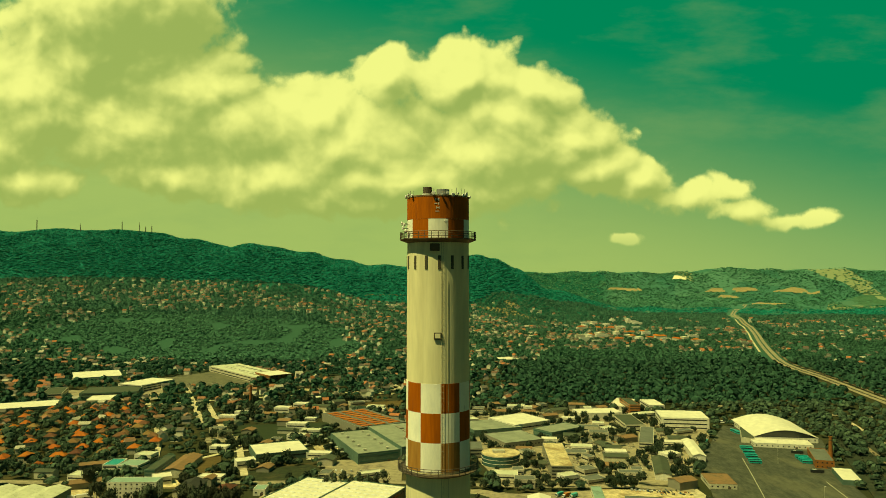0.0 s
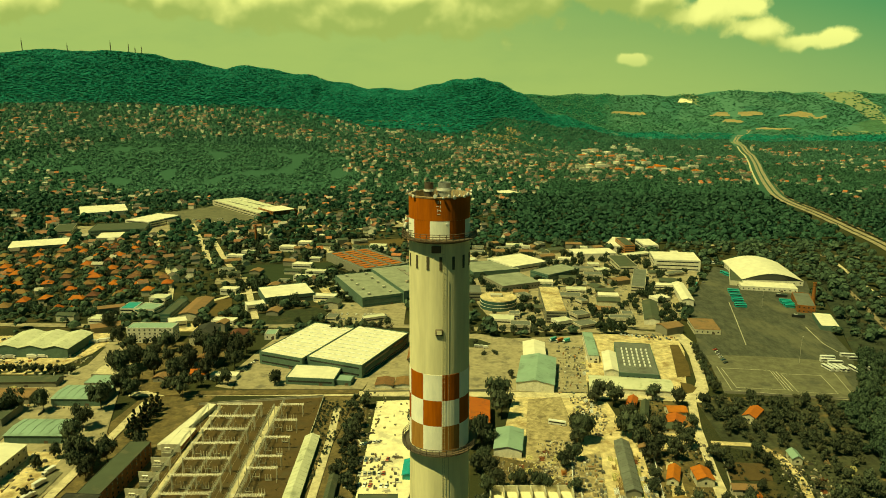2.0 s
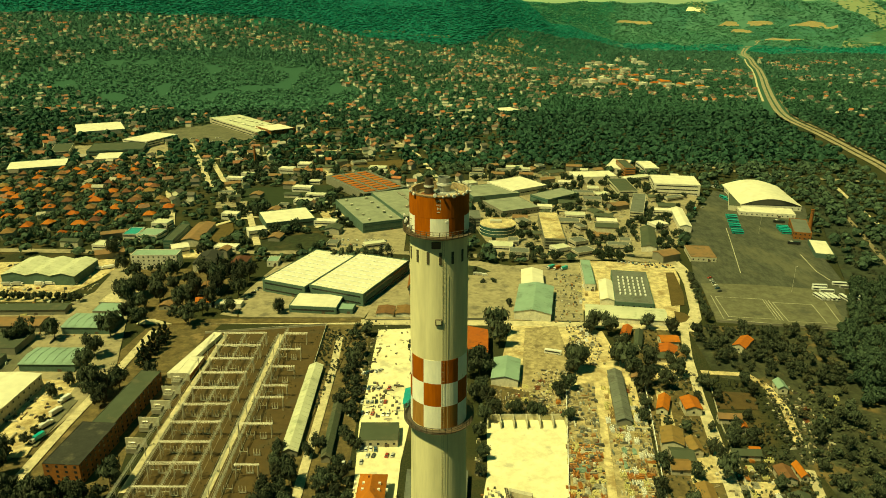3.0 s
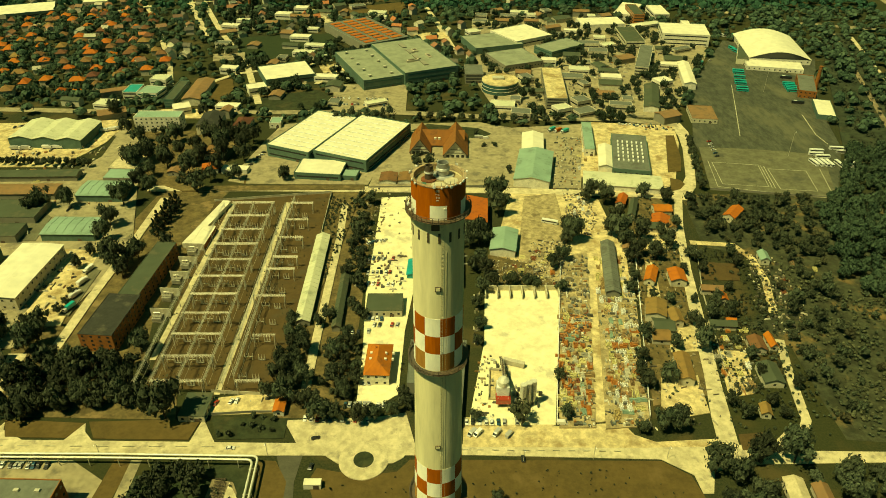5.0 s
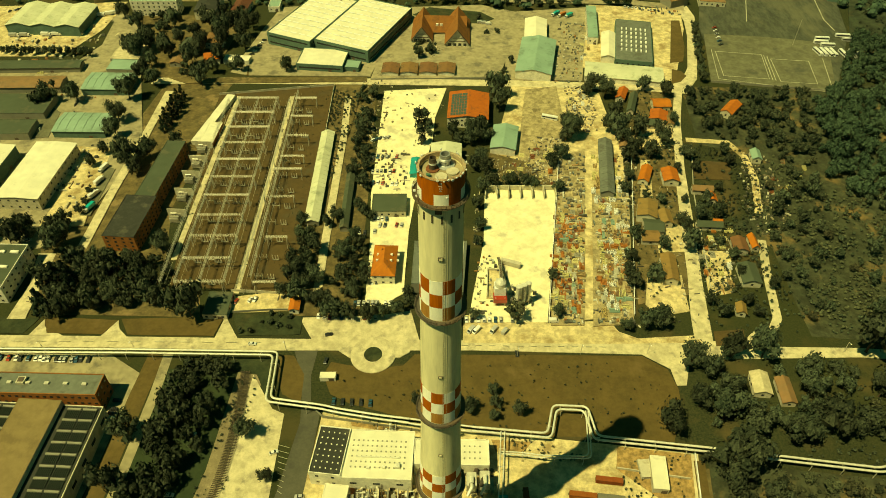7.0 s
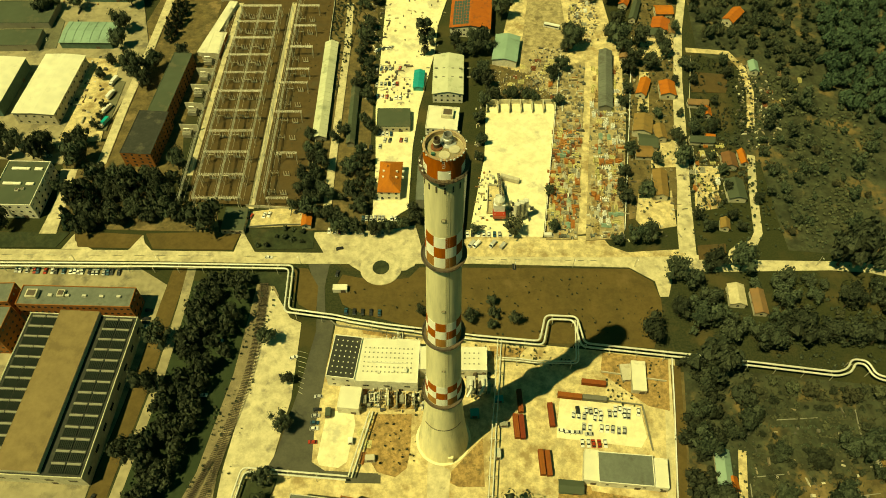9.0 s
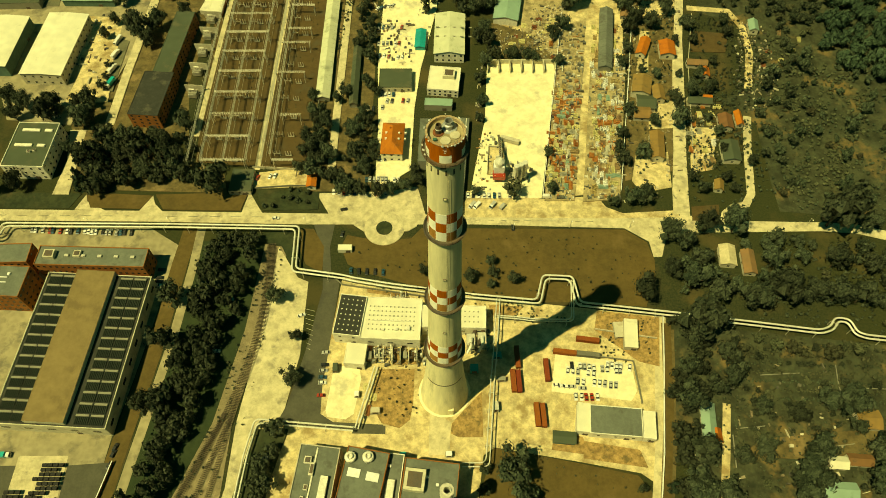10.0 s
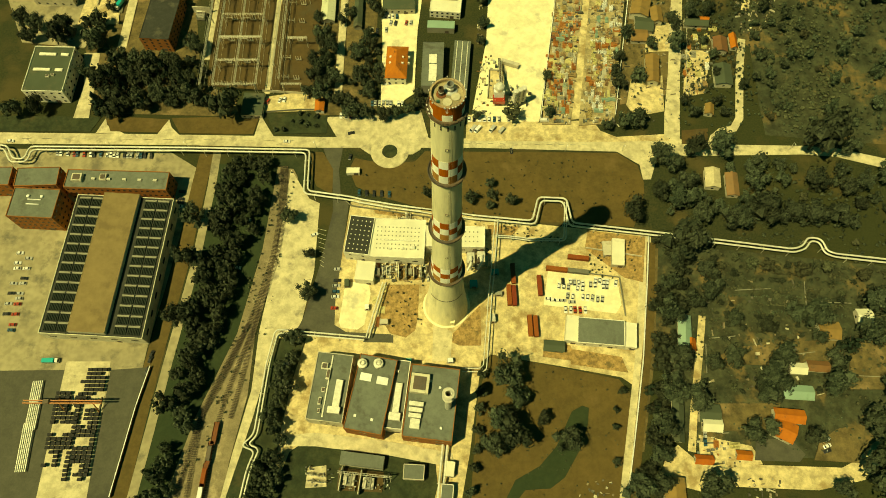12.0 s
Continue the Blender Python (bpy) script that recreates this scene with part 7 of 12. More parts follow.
# ---------------------------------------------------------------- works and streets beyond
green_works = building("green_works", -75.8, 643.7, 23.4, 44.8, 103.2, 11, "flat", roof_sage, wall_green, storeys=2, ribbon=True, pane=pane_teal, label="low wing of huge green-grey works with ribbon windows")
green_tall = building("green_works", -26.9, 664.9, 23.4, 61.6, 109.8, 14, "flat", roof_sage, wall_green, storeys=3, ribbon=True, pane=pane_teal, label="tall wing of huge green-grey works with ribbon windows")
rooflights(green_tall, 42.6, 87.9, 14.0, 1, 4, 5.0, 14.0, 1.2, wall_grey)
roof_items(green_tall, "plant_room", [(-9, -22, 14, 4, 2.2), (6, 10, 6, 9, 2.0), (14, -12, 4, 12, 1.4)], 14.0)
orange_works = building("orange_works", -89.8, 774.3, 33.3, 61.7, 108.2, 10, "flat", roof_grey, wall_grey, lip=0.4, label="works hall with orange sheeted roof field")
building("lime_hall", -163.8, 629.2, 22.5, 53.0, 46.1, 8, "flat", roof_white, wall_green, storeys=1, ribbon=True, label="white-roofed hall with green glass front")
building("beige_block", 120.8, 581.3, -3.7, 20.8, 91.2, 12, "flat", sand, wall_grey, storeys=4, ribbon=True, label="tall beige-roofed office with dark window bands")
building("moss_works", 67.3, 740.4, 18.1, 61.3, 52.0, 8, "flat", roof_sage, wall_green, lip=0.3, label="large low sage-roofed works")
building("moss_works", 88.3, 676.3, 23.2, 48.0, 49.8, 8, "flat", roof_sage, wall_grey, storeys=1, lip=0.3, label="low grey works with sage felt roof")
building("white_works", 105.3, 767.6, 32.0, 54.9, 54.9, 9, "flat", roof_white, wall_white, storeys=1, ribbon=True, label="modern white works with window bands")
building("glass_works", 146.5, 717.4, 36.6, 53.9, 30.4, 9, "flat", roof_sage, wall_green, storeys=2, ribbon=True, pane=pane_teal, label="grey works with green glass walls")
building("flat_block", 40.0, 626.0, -0.1, 19.5, 31.2, 10, "flat", roof_grey, wall_grey, storeys=3, ribbon=True, label="small grey office block")
building("depot_office", 309.1, 767.0, -9.1, 56.4, 48.2, 14, "flat", roof_white, wall_white, storeys=3, ribbon=True, label="long white depot office with window bands")
building("works_block", 240.8, 761.4, -0.0, 24.0, 63.6, 9, "flat", roof_moss, wall_pale, storeys=2, ribbon=True, label="pale flat-roofed works block")
building("works_block", 237.4, 674.1, -17.5, 15.2, 83.2, 10, "flat", roof_grey, wall_pale, storeys=3, ribbon=True, label="grey works block with pale walls")
building("green_roof_hall", 217.3, 560.1, -14.0, 14.3, 64.7, 6, "gable", roof_moss, wall_white, rise=2, label="dark green gabled hall")
building("store_shed", 272.2, 626.3, -9.8, 12.1, 70.3, 7, "gable", roof_white, wall_white, rise=2, label="white store with a gabled roof")
building("garage_range", 255.9, 518.7, -7.9, 23.5, 34.1, 5, "flat", roof_rust, wall_pale, storeys=1, lip=0.25, label="depot garage range with tan roof")
building("bus_hall", 401.6, 721.5, -8.4, 68.2, 94.8, 6, "arch", roof_white, wall_white, rise=8, storeys=1, per_metre=0.15, label="great arched white-roofed bus hall")
building("bus_hall_office", 381.1, 659.3, -13.5, 59.9, 25.1, 5, "flat", roof_white, wall_white, storeys=1, per_metre=0.2, label="low white front range of the bus hall")
building("depot_kiosk", 379.7, 530.8, -17.4, 16.5, 43.1, 5, "flat", roof_white, wall_green, lip=0.3, label="depot hut with a pale roof")
building("brick_annex", 387.9, 591.0, -20.2, 16.8, 52.2, 8, "flat", roof_grey, wall_brick, storeys=2, label="brick depot boiler house")
building("depot_store", 364.5, 707.8, -21.4, 13.5, 76.5, 6, "flat", roof_moss, wall_pale, label="long narrow depot store")
market = building("supermarket", -352.5, 1222.9, -50.9, 207.2, 62.0, 10, "flat", roof_cream, wall_pale, storeys=2, ribbon=True, lip=0.6, label="long store with a cream flat roof and pale walls")
building("supermarket", -287.1, 1160.4, -50.9, 58.0, 46.0, 13, "flat", roof_white, wall_brick, storeys=3, per_metre=0.12, size=(3.5, 1.6), label="store end block with brick walls and dark windows")
rooflights(market, 150, 50, 10.0, 8, 2, 5.0, 7.0, 1.6, wall_white)
building("white_store", -616.1, 1190.7, 27.3, 78.6, 88.3, 8, "flat", roof_white, wall_white, lip=0.3, label="long store with a white roof")
building("long_white_hall", -568.1, 883.0, 22.7, 75.5, 52.6, 8, "flat", roof_white, wall_green, storeys=1, ribbon=True, label="long white-roofed hall with green wall")
building("low_works", -505.0, 1005.6, 12.9, 82.0, 62.2, 9, "flat", roof_moss, wall_green, storeys=2, ribbon=True, label="low works with green walls")
building("low_works", -585.4, 988.6, 18.9, 27.2, 67.5, 10, "flat", roof_moss, wall_pale, storeys=3, ribbon=True, label="pale office of low works")
building("low_works", -478.9, 1075.0, -23.2, 51.1, 72.9, 11, "flat", roof_white, wall_white, storeys=3, ribbon=True, label="white office with window bands")
building("low_works", -495.7, 947.8, 13.8, 34.4, 45.7, 6, "flat", roof_white, wall_pale, storeys=1, label="long low works with pale roof")
building("teal_works", -289.9, 570.0, -10.1, 21.6, 20.7, 8, "flat", roof_green, wall_white, storeys=2, ribbon=True, pane=pane_teal, label="green and white works")
building("teal_works", -310.8, 576.4, -0.2, 14.2, 23.2, 7, "flat", teal_paint, wall_white, storeys=2, ribbon=True, label="works with turquoise roof")
building("teal_block", -263.3, 566.9, -0.2, 9.9, 53.2, 9, "flat", roof_moss, wall_green, storeys=3, ribbon=True, pane=pane_teal, label="green glass-fronted office block")
building("stripe_hall", -243.9, 575.2, -0.2, 17.8, 57.8, 7, "gable", roof_rust, wall_pale, rise=2, label="brown-roofed hall with pale ridge")
building("school", 153.7, 1410.2, 24.1, 41.5, 46.1, 9, "flat", roof_white, wall_pale, storeys=3, ribbon=True, label="pale school with a flat roof")
building("orange_tower", 269.1, 859.0, 0.1, 14.1, 52.5, 14, "flat", roof_moss, orange_paint, storeys=4, ribbon=True, label="office block with an orange front")
building("white_yard_hall", 266.4, 886.6, -23.9, 27.0, 63.1, 8, "flat", roof_white, wall_white, label="white hall with a flat roof")
building("white_yard_hall", 215.9, 823.7, 6.7, 56.8, 33.1, 8, "flat", roof_white, wall_white, label="long white flat-roofed hall")
building("white_yard_hall", 304.4, 873.4, 0.1, 20.8, 45.6, 10, "flat", roof_white, wall_white, storeys=2, ribbon=True, label="white office with window bands")


# ---------------------------------------------------------------- pipelines
def round_off(pts, r=3.0, n=4):
    """The same line with its corners rounded."""
    P = [Vector(p) for p in pts]
    line = [P[0]]
    for a, b, c in zip(P, P[1:], P[2:]):
        u, v = (a - b), (c - b)
        k = min(r, u.length * 0.45, v.length * 0.45)
        s, e = b + u.normalized() * k, b + v.normalized() * k
        for i in range(n + 1):
            t = i / n
            line.append(s * (1 - t) ** 2 + b * 2 * t * (1 - t) + e * t * t)
    return line + [P[-1]]


def pipeline(pts, gap, r, label, legs=14.0, material=None):
    t = thing("pipeline", pose(0, 0, 0), label, "pipeline")
    P = [Vector(p) for p in pts]
    offsets = (0.0,) if not gap else (-gap / 2, gap / 2)
    for off in offsets:
        Q = []
        for i, p in enumerate(P):
            d0 = (p - P[i - 1]).normalized() if i else (P[1] - p).normalized()
            d1 = (P[i + 1] - p).normalized() if i + 1 < len(P) else d0
            n0, n1 = Vector((-d0.y, d0.x, 0)), Vector((-d1.y, d1.x, 0))
            n = (n0 + n1)
            n = n / max(0.4, n.length_squared / 2)
            Q.append(p + n * off)
        b = bmesh.new()
        tube(b, round_off(Q), r, 10)
        part("pipe", b, material or pipe_white, t)
    walked = 0.0
    for a, c in zip(P, P[1:]):
        d = c - a
        L = d.length
        s = legs - walked
        while s < L:
            p = a + d * (s / L)
            n = Vector((-d.y, d.x, 0)).normalized() * (gap / 2 + r + 0.3)
            b = bmesh.new()
            z = p.z - r
            for q in (p + n, p - n):
                cbox(b, q.x, q.y, z / 2, 0.28, 0.28, z)
            tube(b, [(p.x + n.x, p.y + n.y, z), (p.x - n.x, p.y - n.y, z)], 0.16, 4)
            part("pipe_support", b, galv, t)
            s += legs
        walked = L - (s - legs)
    return t



pipeline([(-318.2, 102.8, 5), (-272.4, 101.9, 5), (-266.6, 92.3, 5), (-258.0, 92.3, 5), (-256.5, 101.1, 5), (-160.2, 100.1, 5), (-85.1, 98.4, 5), (-84.4, 70.1, 5), (-57.4, 65.9, 5), (-50.5, 64.0, 5), (-30.2, 60.2, 5), (-15.0, 58.0, 5)], 2.2, 0.55, "twin white lagged pipes on steel trestles along the road", 14.0)
pipeline([(15.1, 53.5, 5), (51.6, 49.7, 5), (55.7, 65.4, 5), (70.8, 64.6, 5), (73.1, 48.6, 5), (128.6, 41.6, 5), (200.8, 31.5, 5), (207.4, 33.6, 5), (211.1, 38.9, 5), (217.4, 37.9, 5), (219.2, 30.7, 5), (223.9, 28.6, 5), (253.0, 25.0, 5), (299.5, 18.0, 5)], 2.2, 0.55, "twin white lagged pipes with expansion loops through scrub", 14.0)
pipeline([(-15.1, 58.2, 4.5), (-3.3, 56.3, 4.5), (15.1, 53.7, 4.5)], 2.6, 0.45, "twin white lagged pipes behind the chimney", 20)
pipeline([(-45.3, -20.3, 4), (-94.0, -16.0, 4), (-97.0, -33.3, 4), (-100.1, -72.4, 4), (-105.4, -77.6, 4), (-98.4, -79.9, 4), (-101.8, -89.4, 4), (-105.4, -113.9, 4)], 1.8, 0.45, "twin pale pipes bending along the works lane", 14.0)
pipeline([(71.1, 63.1, 5), (69.1, 38.4, 5), (47.7, 38.8, 5), (37.9, 40.3, 5), (28.1, 41.0, 5)], 1.2, 0.35, "pair of thin white branch pipes", 14.0)
pipeline([(29.6, 51.5, 6), (26.4, 18.7, 6), (24.7, 5.0, 6), (20.6, -38.5, 6), (8.4, -38.5, 6)], 1.8, 0.3, "pair of thin pipes on a tall rack", 9)
pipeline([(-35.4, 12.6, 4), (-43.7, -20.0, 4)], 1.6, 0.4, "pair of pipes crossing the bare yard", 9)
pipeline([(-0.8, -76.8, 4), (-3.1, -100.5, 4), (-4.2, -113.9, 4)], 2.4, 0.6, "pale pipe bridge beside the sheds", 10)

# ---------------------------------------------------------------- boiler house fittings
rooflights(boiler_hall, 26, 16, 10.0, 12, 6, 0.7, 0.7, 0.25, wall_grey)
rooflights(boiler_wing, 28, 9, 9.5, 12, 3, 0.7, 0.7, 0.25, wall_grey)
rooflights(annex_hall, 12.5, 21, 10.5, 5, 7, 0.55, 0.55, 0.3)
roof_items(boiler_hall, "duct", [(0, -1.6, 20.0, 0.6, 0.5), (9.0, -6.0, 2.4, 2.0, 1.6), (-4.0, -7.0, 1.4, 1.4, 1.0), (3.0, -6.6, 1.6, 1.2, 1.2)], 10.0)
roof_items(ph_a, "duct", [(5.0, -4.0, 3.6, 16.0, 2.2), (4.5, -12.0, 6.5, 3.4, 2.8), (-1.2, 0.5, 0.7, 33.0, 0.5)], 12.0)
roof_items(ph_a, "air_unit", [(-4.5, 10.5, 3.4, 3.4, 1.6), (-1.8, 6.5, 2.0, 6.0, 1.8), (-3.0, -2.0, 2.0, 2.6, 1.2), (-3.8, -8.0, 1.6, 4.0, 1.2), (-3.4, -13.0, 1.5, 2.5, 1.2)], 12.0)
roof_items(ph_b, "roof_hatch", [(-5.5, -12.5, 1.4, 1.4, 0.6), (3.5, -13.0, 1.4, 1.4, 0.6), (-4.5, 8.0, 6.0, 4.0, 0.5), (4.5, 7.6, 6.0, 4.0, 0.5)], 15.0)
roof_items(ph_c, "duct", [(0.8, -3.0, 3.4, 17.0, 2.0), (0.6, -12.0, 6.0, 4.0, 2.6)], 12.0)
roof_items(ph_c, "roof_hatch", [(-1.0, 12.0, 1.4, 1.4, 0.6)], 12.0)
roof_items(ph_d, "plant_room", [(-7.0, 8.5, 9.5, 10.0, 3.6)], 15.0)
roof_items(ph_d, "duct", [(-7.5, -2.0, 7.5, 2.2, 2.4), (-7.5, -5.0, 7.0, 2.2, 2.4), (-7.5, -8.0, 6.5, 2.2, 2.4), (-7.0, -12.0, 5.0, 5.0, 1.8)], 15.0)
roof_items(ph_d, "roof_hatch", [(3.5, 8.0, 1.3, 1.3, 0.6), (6.5, -12.5, 1.3, 1.3, 0.6), (-1.5, 11.0, 1.2, 1.2, 0.5)], 15.0)


def tank(x, y, r, h, label, z0=0.0, cap=True, material=None, name="storage_tank"):
    t = thing(name, pose(x, y, 0), label, "tank")
    b = bmesh.new()
    lathe(b, [(r, z0), (r, h), (r * 0.9, h + r * 0.18), (0.02, h + r * 0.3)], 24)
    part("shell", b, material or pipe_white, t)
    for z in (z0 + (h - z0) * 0.33, z0 + (h - z0) * 0.66, h):
        b = bmesh.new()
        lathe(b, [(r, z - 0.12), (r + 0.1, z - 0.12), (r + 0.1, z + 0.12), (r, z + 0.12)], 24)
        part("hoop", b, galv, t)
    b = bmesh.new()
    for k in (-0.25, 0.25):
        tube(b, [(k, -r - 0.2, z0), (k, -r - 0.2, h + 0.8)], 0.05, 4)
    for i in range(int((h - z0) / 0.6)):
        cbox(b, 0, -r - 0.2, z0 + 0.3 + i * 0.6, 0.5, 0.05, 0.05)
    part("ladder", b, steel_dark, t)
    if z0 > 0.5:
        for a in range(4):
            b = bmesh.new()
            tube(b, [(math.cos(a * 1.57 + 0.78) * r * 0.9, math.sin(a * 1.57 + 0.78) * r * 0.9, 0), (math.cos(a * 1.57 + 0.78) * r * 0.9, math.sin(a * 1.57 + 0.78) * r * 0.9, z0 + 0.3)], 0.14, 6)
            part("leg", b, galv, t)
    if cap:
        b = bmesh.new()
        lathe(b, [(r * 0.55, h + 0.1), (r * 0.55, h + 1.6), (r * 0.4, h + 1.6), (r * 0.4, h + 0.4)], 18)
        part("vent_neck", b, galv, t)
    return t


tank(-44.3, -37.6, 2.6, 17.0, "round pale steel vent stack beside the power house")
tank(-35.9, -37.6, 2.6, 17.0, "round pale steel vent stack beside the power house")

def steel_flue():
    t = thing("steel_flue", pose(0.7, -59.9, 0), "stout white steel flue standing above the brick block", "flue")
    b = bmesh.new()
    lathe(b, [(1.7, 0), (1.7, 48), (1.45, 48), (1.45, 40)], 22)
    part("stack", b, pipe_white, t)
    for z in (40, 44, 47):
        b = bmesh.new()
        lathe(b, [(1.7, z), (3.0, z), (3.0, z + 0.2), (1.7, z + 0.2)], 22)
        d = part("gallery_deck", b, galv, t)
        b = bmesh.new()
        tube(b, [(math.sin(i * 0.3307) * 2.95, -math.cos(i * 0.3307) * 2.95, z + 1.1) for i in range(20)], 0.05, 4, False)
        part("rail", b, galv, d)
    return t


steel_flue()



# ---------------------------------------------------------------- freight containers
def container(x, y, rot, material, label):
    t = thing("freight_container", pose(x, y, 0.05 + LEVEL[0], 0, 0, rot), label, "container", "freight containers")
    b = bmesh.new()
    box(b, -6.05, 6.05, -1.18, 1.18, 0.15, 2.5)
    part("box", b, material, t)
    b = bmesh.new()
    for i in range(40):
        x0 = -6.0 + i * 0.3
        for s in (-1, 1):
            box(b, x0, x0 + 0.15, s * 1.19 - 0.03, s * 1.19 + 0.03, 0.25, 2.45)
        box(b, x0, x0 + 0.15, -1.15, 1.15, 2.5, 2.55)
    tagged(part("corrugation", b, material, t), kind="stuff")
    for s in (-1, 1):
        b = bmesh.new()
        cbox(b, 6.08, s * 0.6, 1.35, 0.08, 1.1, 2.2)
        part("door", b, material, t)
    for z in (0.08, 2.52):
        for s in (-1, 1):
            b = bmesh.new()
            cbox(b, 0, s * 1.2, z, 12.2, 0.08, 0.14)
            part("edge_rail", b, material, t)


grey_steel = surface("grey_container_paint", (0.16, 0.15, 0.115), grain=1.5)

container(38.3, 18.5, 92, red_steel, "rust-red corrugated steel freight container on bare ground")
container(35.6, 5.4, 92, red_steel, "rust-red corrugated steel freight container on bare ground")
container(38.4, 5.1, 92, red_steel, "rust-red corrugated steel freight container on bare ground")
container(46.6, -12.6, 92, red_steel, "rust-red corrugated steel freight container on bare ground")
container(49.7, -13.0, 92, red_steel, "rust-red corrugated steel freight container on bare ground")
container(53.2, 11.2, 92, red_steel, "rust-red corrugated steel freight container on bare ground")
container(63.5, 21.2, -7, red_steel, "rust-red corrugated steel freight container on bare ground")
container(76.4, 28.3, -7, red_steel, "rust-red corrugated steel freight container on bare ground")
container(75.8, 19.8, -7, grey_steel, "grey corrugated steel freight container on bare ground")


# ---------------------------------------------------------------- railway
def track(pts, label):
    t = tagged(new("railway_track"), label, "railway", kind="structure")
    P = [Vector((*p, 0)) for p in pts]
    line = round_off(P, 30.0, 6)
    for s in (-0.72, 0.72):
        Q = []
        for i, p in enumerate(line):
            d = (line[min(i + 1, len(line) - 1)] - line[max(i - 1, 0)]).normalized()
            Q.append(p + Vector((-d.y, d.x, 0)) * s + Vector((0, 0, 0.24 + LEVEL[0])))
        b = bmesh.new()
        tube(b, Q, 0.08, 4)
        part("rail", b, rail_steel, t)
    b = bmesh.new()
    for a, c in zip(line, line[1:]):
        d = c - a
        n = max(1, int(d.length / 0.75))
        rot = math.atan2(d.y, d.x)
        for i in range(n):
            p = a + d * ((i + 0.5) / n)
            cbox(b, 0, 0, 0.08 + LEVEL[0], 0.26, 2.5, 0.2, Matrix.Translation((p.x, p.y, 0)) @ Matrix.Rotation(rot, 4, "Z"))
    tagged(part("sleepers", b, sleeper, t, "dark wooden sleepers"), kind="stuff")


def flat_wagon(x, y, rot, load):
    t = thing("goods_wagon", pose(x, y, 0.3 + LEVEL[0], 0, 0, rot), "rusty flat goods wagon on the siding", "wagon", "goods wagons")
    b = bmesh.new()
    cbox(b, 0, 0, 1.1, 11.5, 2.6, 0.35, bevel=0.05)
    part("deck", b, rust, t)
    for s in (-1, 1):
        b = bmesh.new()
        cbox(b, 0, s * 1.28, 1.5, 11.4, 0.1, 0.5)
        part("side_board", b, rust, t)
        b = bmesh.new()
        cbox(b, s * 3.8, 0, 0.65, 2.6, 1.9, 0.5)
        bogie = part("bogie", b, steel_dark, t)
        for k in (-0.9, 0.9):
            b = bmesh.new()
            wheel_into(b, 0.45, 0.12, -0.74), wheel_into(b, 0.45, 0.12, 0.74)
            o = part("axle", b, steel_dark, bogie)
            o.location = (s * 3.8 + k, 0, 0.45)
    if load:
        b = bmesh.new()
        cbox(b, 0.5, 0, 2.0, 7.5, 2.3, 1.4, bevel=0.1)
        part("load", b, load, t)


track([(-101.1, 90.1), (-99.2, 57.5), (-101.9, 24.7), (-107.6, 0.5), (-114.7, -22.6), (-124.1, -47.8), (-132.4, -65.9), (-135.5, -86.2), (-138.3, -103.4)], "weathered railway track on stony ballast")
track([(-98.6, 90.1), (-96.5, 57.5), (-99.6, 24.7), (-105.5, -1.2), (-110.6, -22.6), (-117.4, -44.7), (-121.3, -62.9), (-123.5, -83.3), (-123.8, -103.4)], "weathered railway track on stony ballast")
track([(-105.7, -2.2), (-108.4, -19.4), (-111.9, -44.8), (-115.2, -63.5)], "weathered railway track on stony ballast")
track([(-111.2, -11.2), (-119.8, -32.2), (-128.5, -53.9), (-131.4, -68.9), (-132.2, -89), (-133.1, -103.4)], "weathered railway track on stony ballast")
flat_wagon(-121.8, -71.2, -95, None)
flat_wagon(-123.5, -81.1, -94, steel_dark)
flat_wagon(-124.7, -92.4, -94, red_steel)
flat_wagon(-125.5, -101.5, -94, dull_white)


# ---------------------------------------------------------------- factory roof
def heap(b, nx, ny, cx, cy, tops):
    """One connected block whose cells rise to different heights."""
    V = {}

    def v(x, y, z):
        k = (round(x, 3), round(y, 3), round(z, 3))
        if k not in V:
            V[k] = b.verts.new(k)
        return V[k]
    X = [(i - nx / 2) * cx for i in range(nx + 1)]
    Y = [(j - ny / 2) * cy for j in range(ny + 1)]
    for i in range(nx):
        for j in range(ny):
            h = tops[i][j]
            b.faces.new((v(X[i], Y[j], h), v(X[i + 1], Y[j], h), v(X[i + 1], Y[j + 1], h), v(X[i], Y[j + 1], h)))
            for di, dj, p, q in ((1, 0, (X[i + 1], Y[j]), (X[i + 1], Y[j + 1])), (-1, 0, (X[i], Y[j + 1]), (X[i], Y[j])), (0, 1, (X[i + 1], Y[j + 1]), (X[i], Y[j + 1])), (0, -1, (X[i], Y[j]), (X[i + 1], Y[j]))):
                o = tops[i + di][j + dj] if 0 <= i + di < nx and 0 <= j + dj < ny else 0.0
                if o < h:
                    f = [v(*p, o), v(*q, o), v(*q, h), v(*p, h)]
                    try:
                        b.faces.new(f)
                    except ValueError:
                        pass


grille_green = surface("grille_green", (0.028, 0.036, 0.026), (0.02, 0.026, 0.02), grain=2)


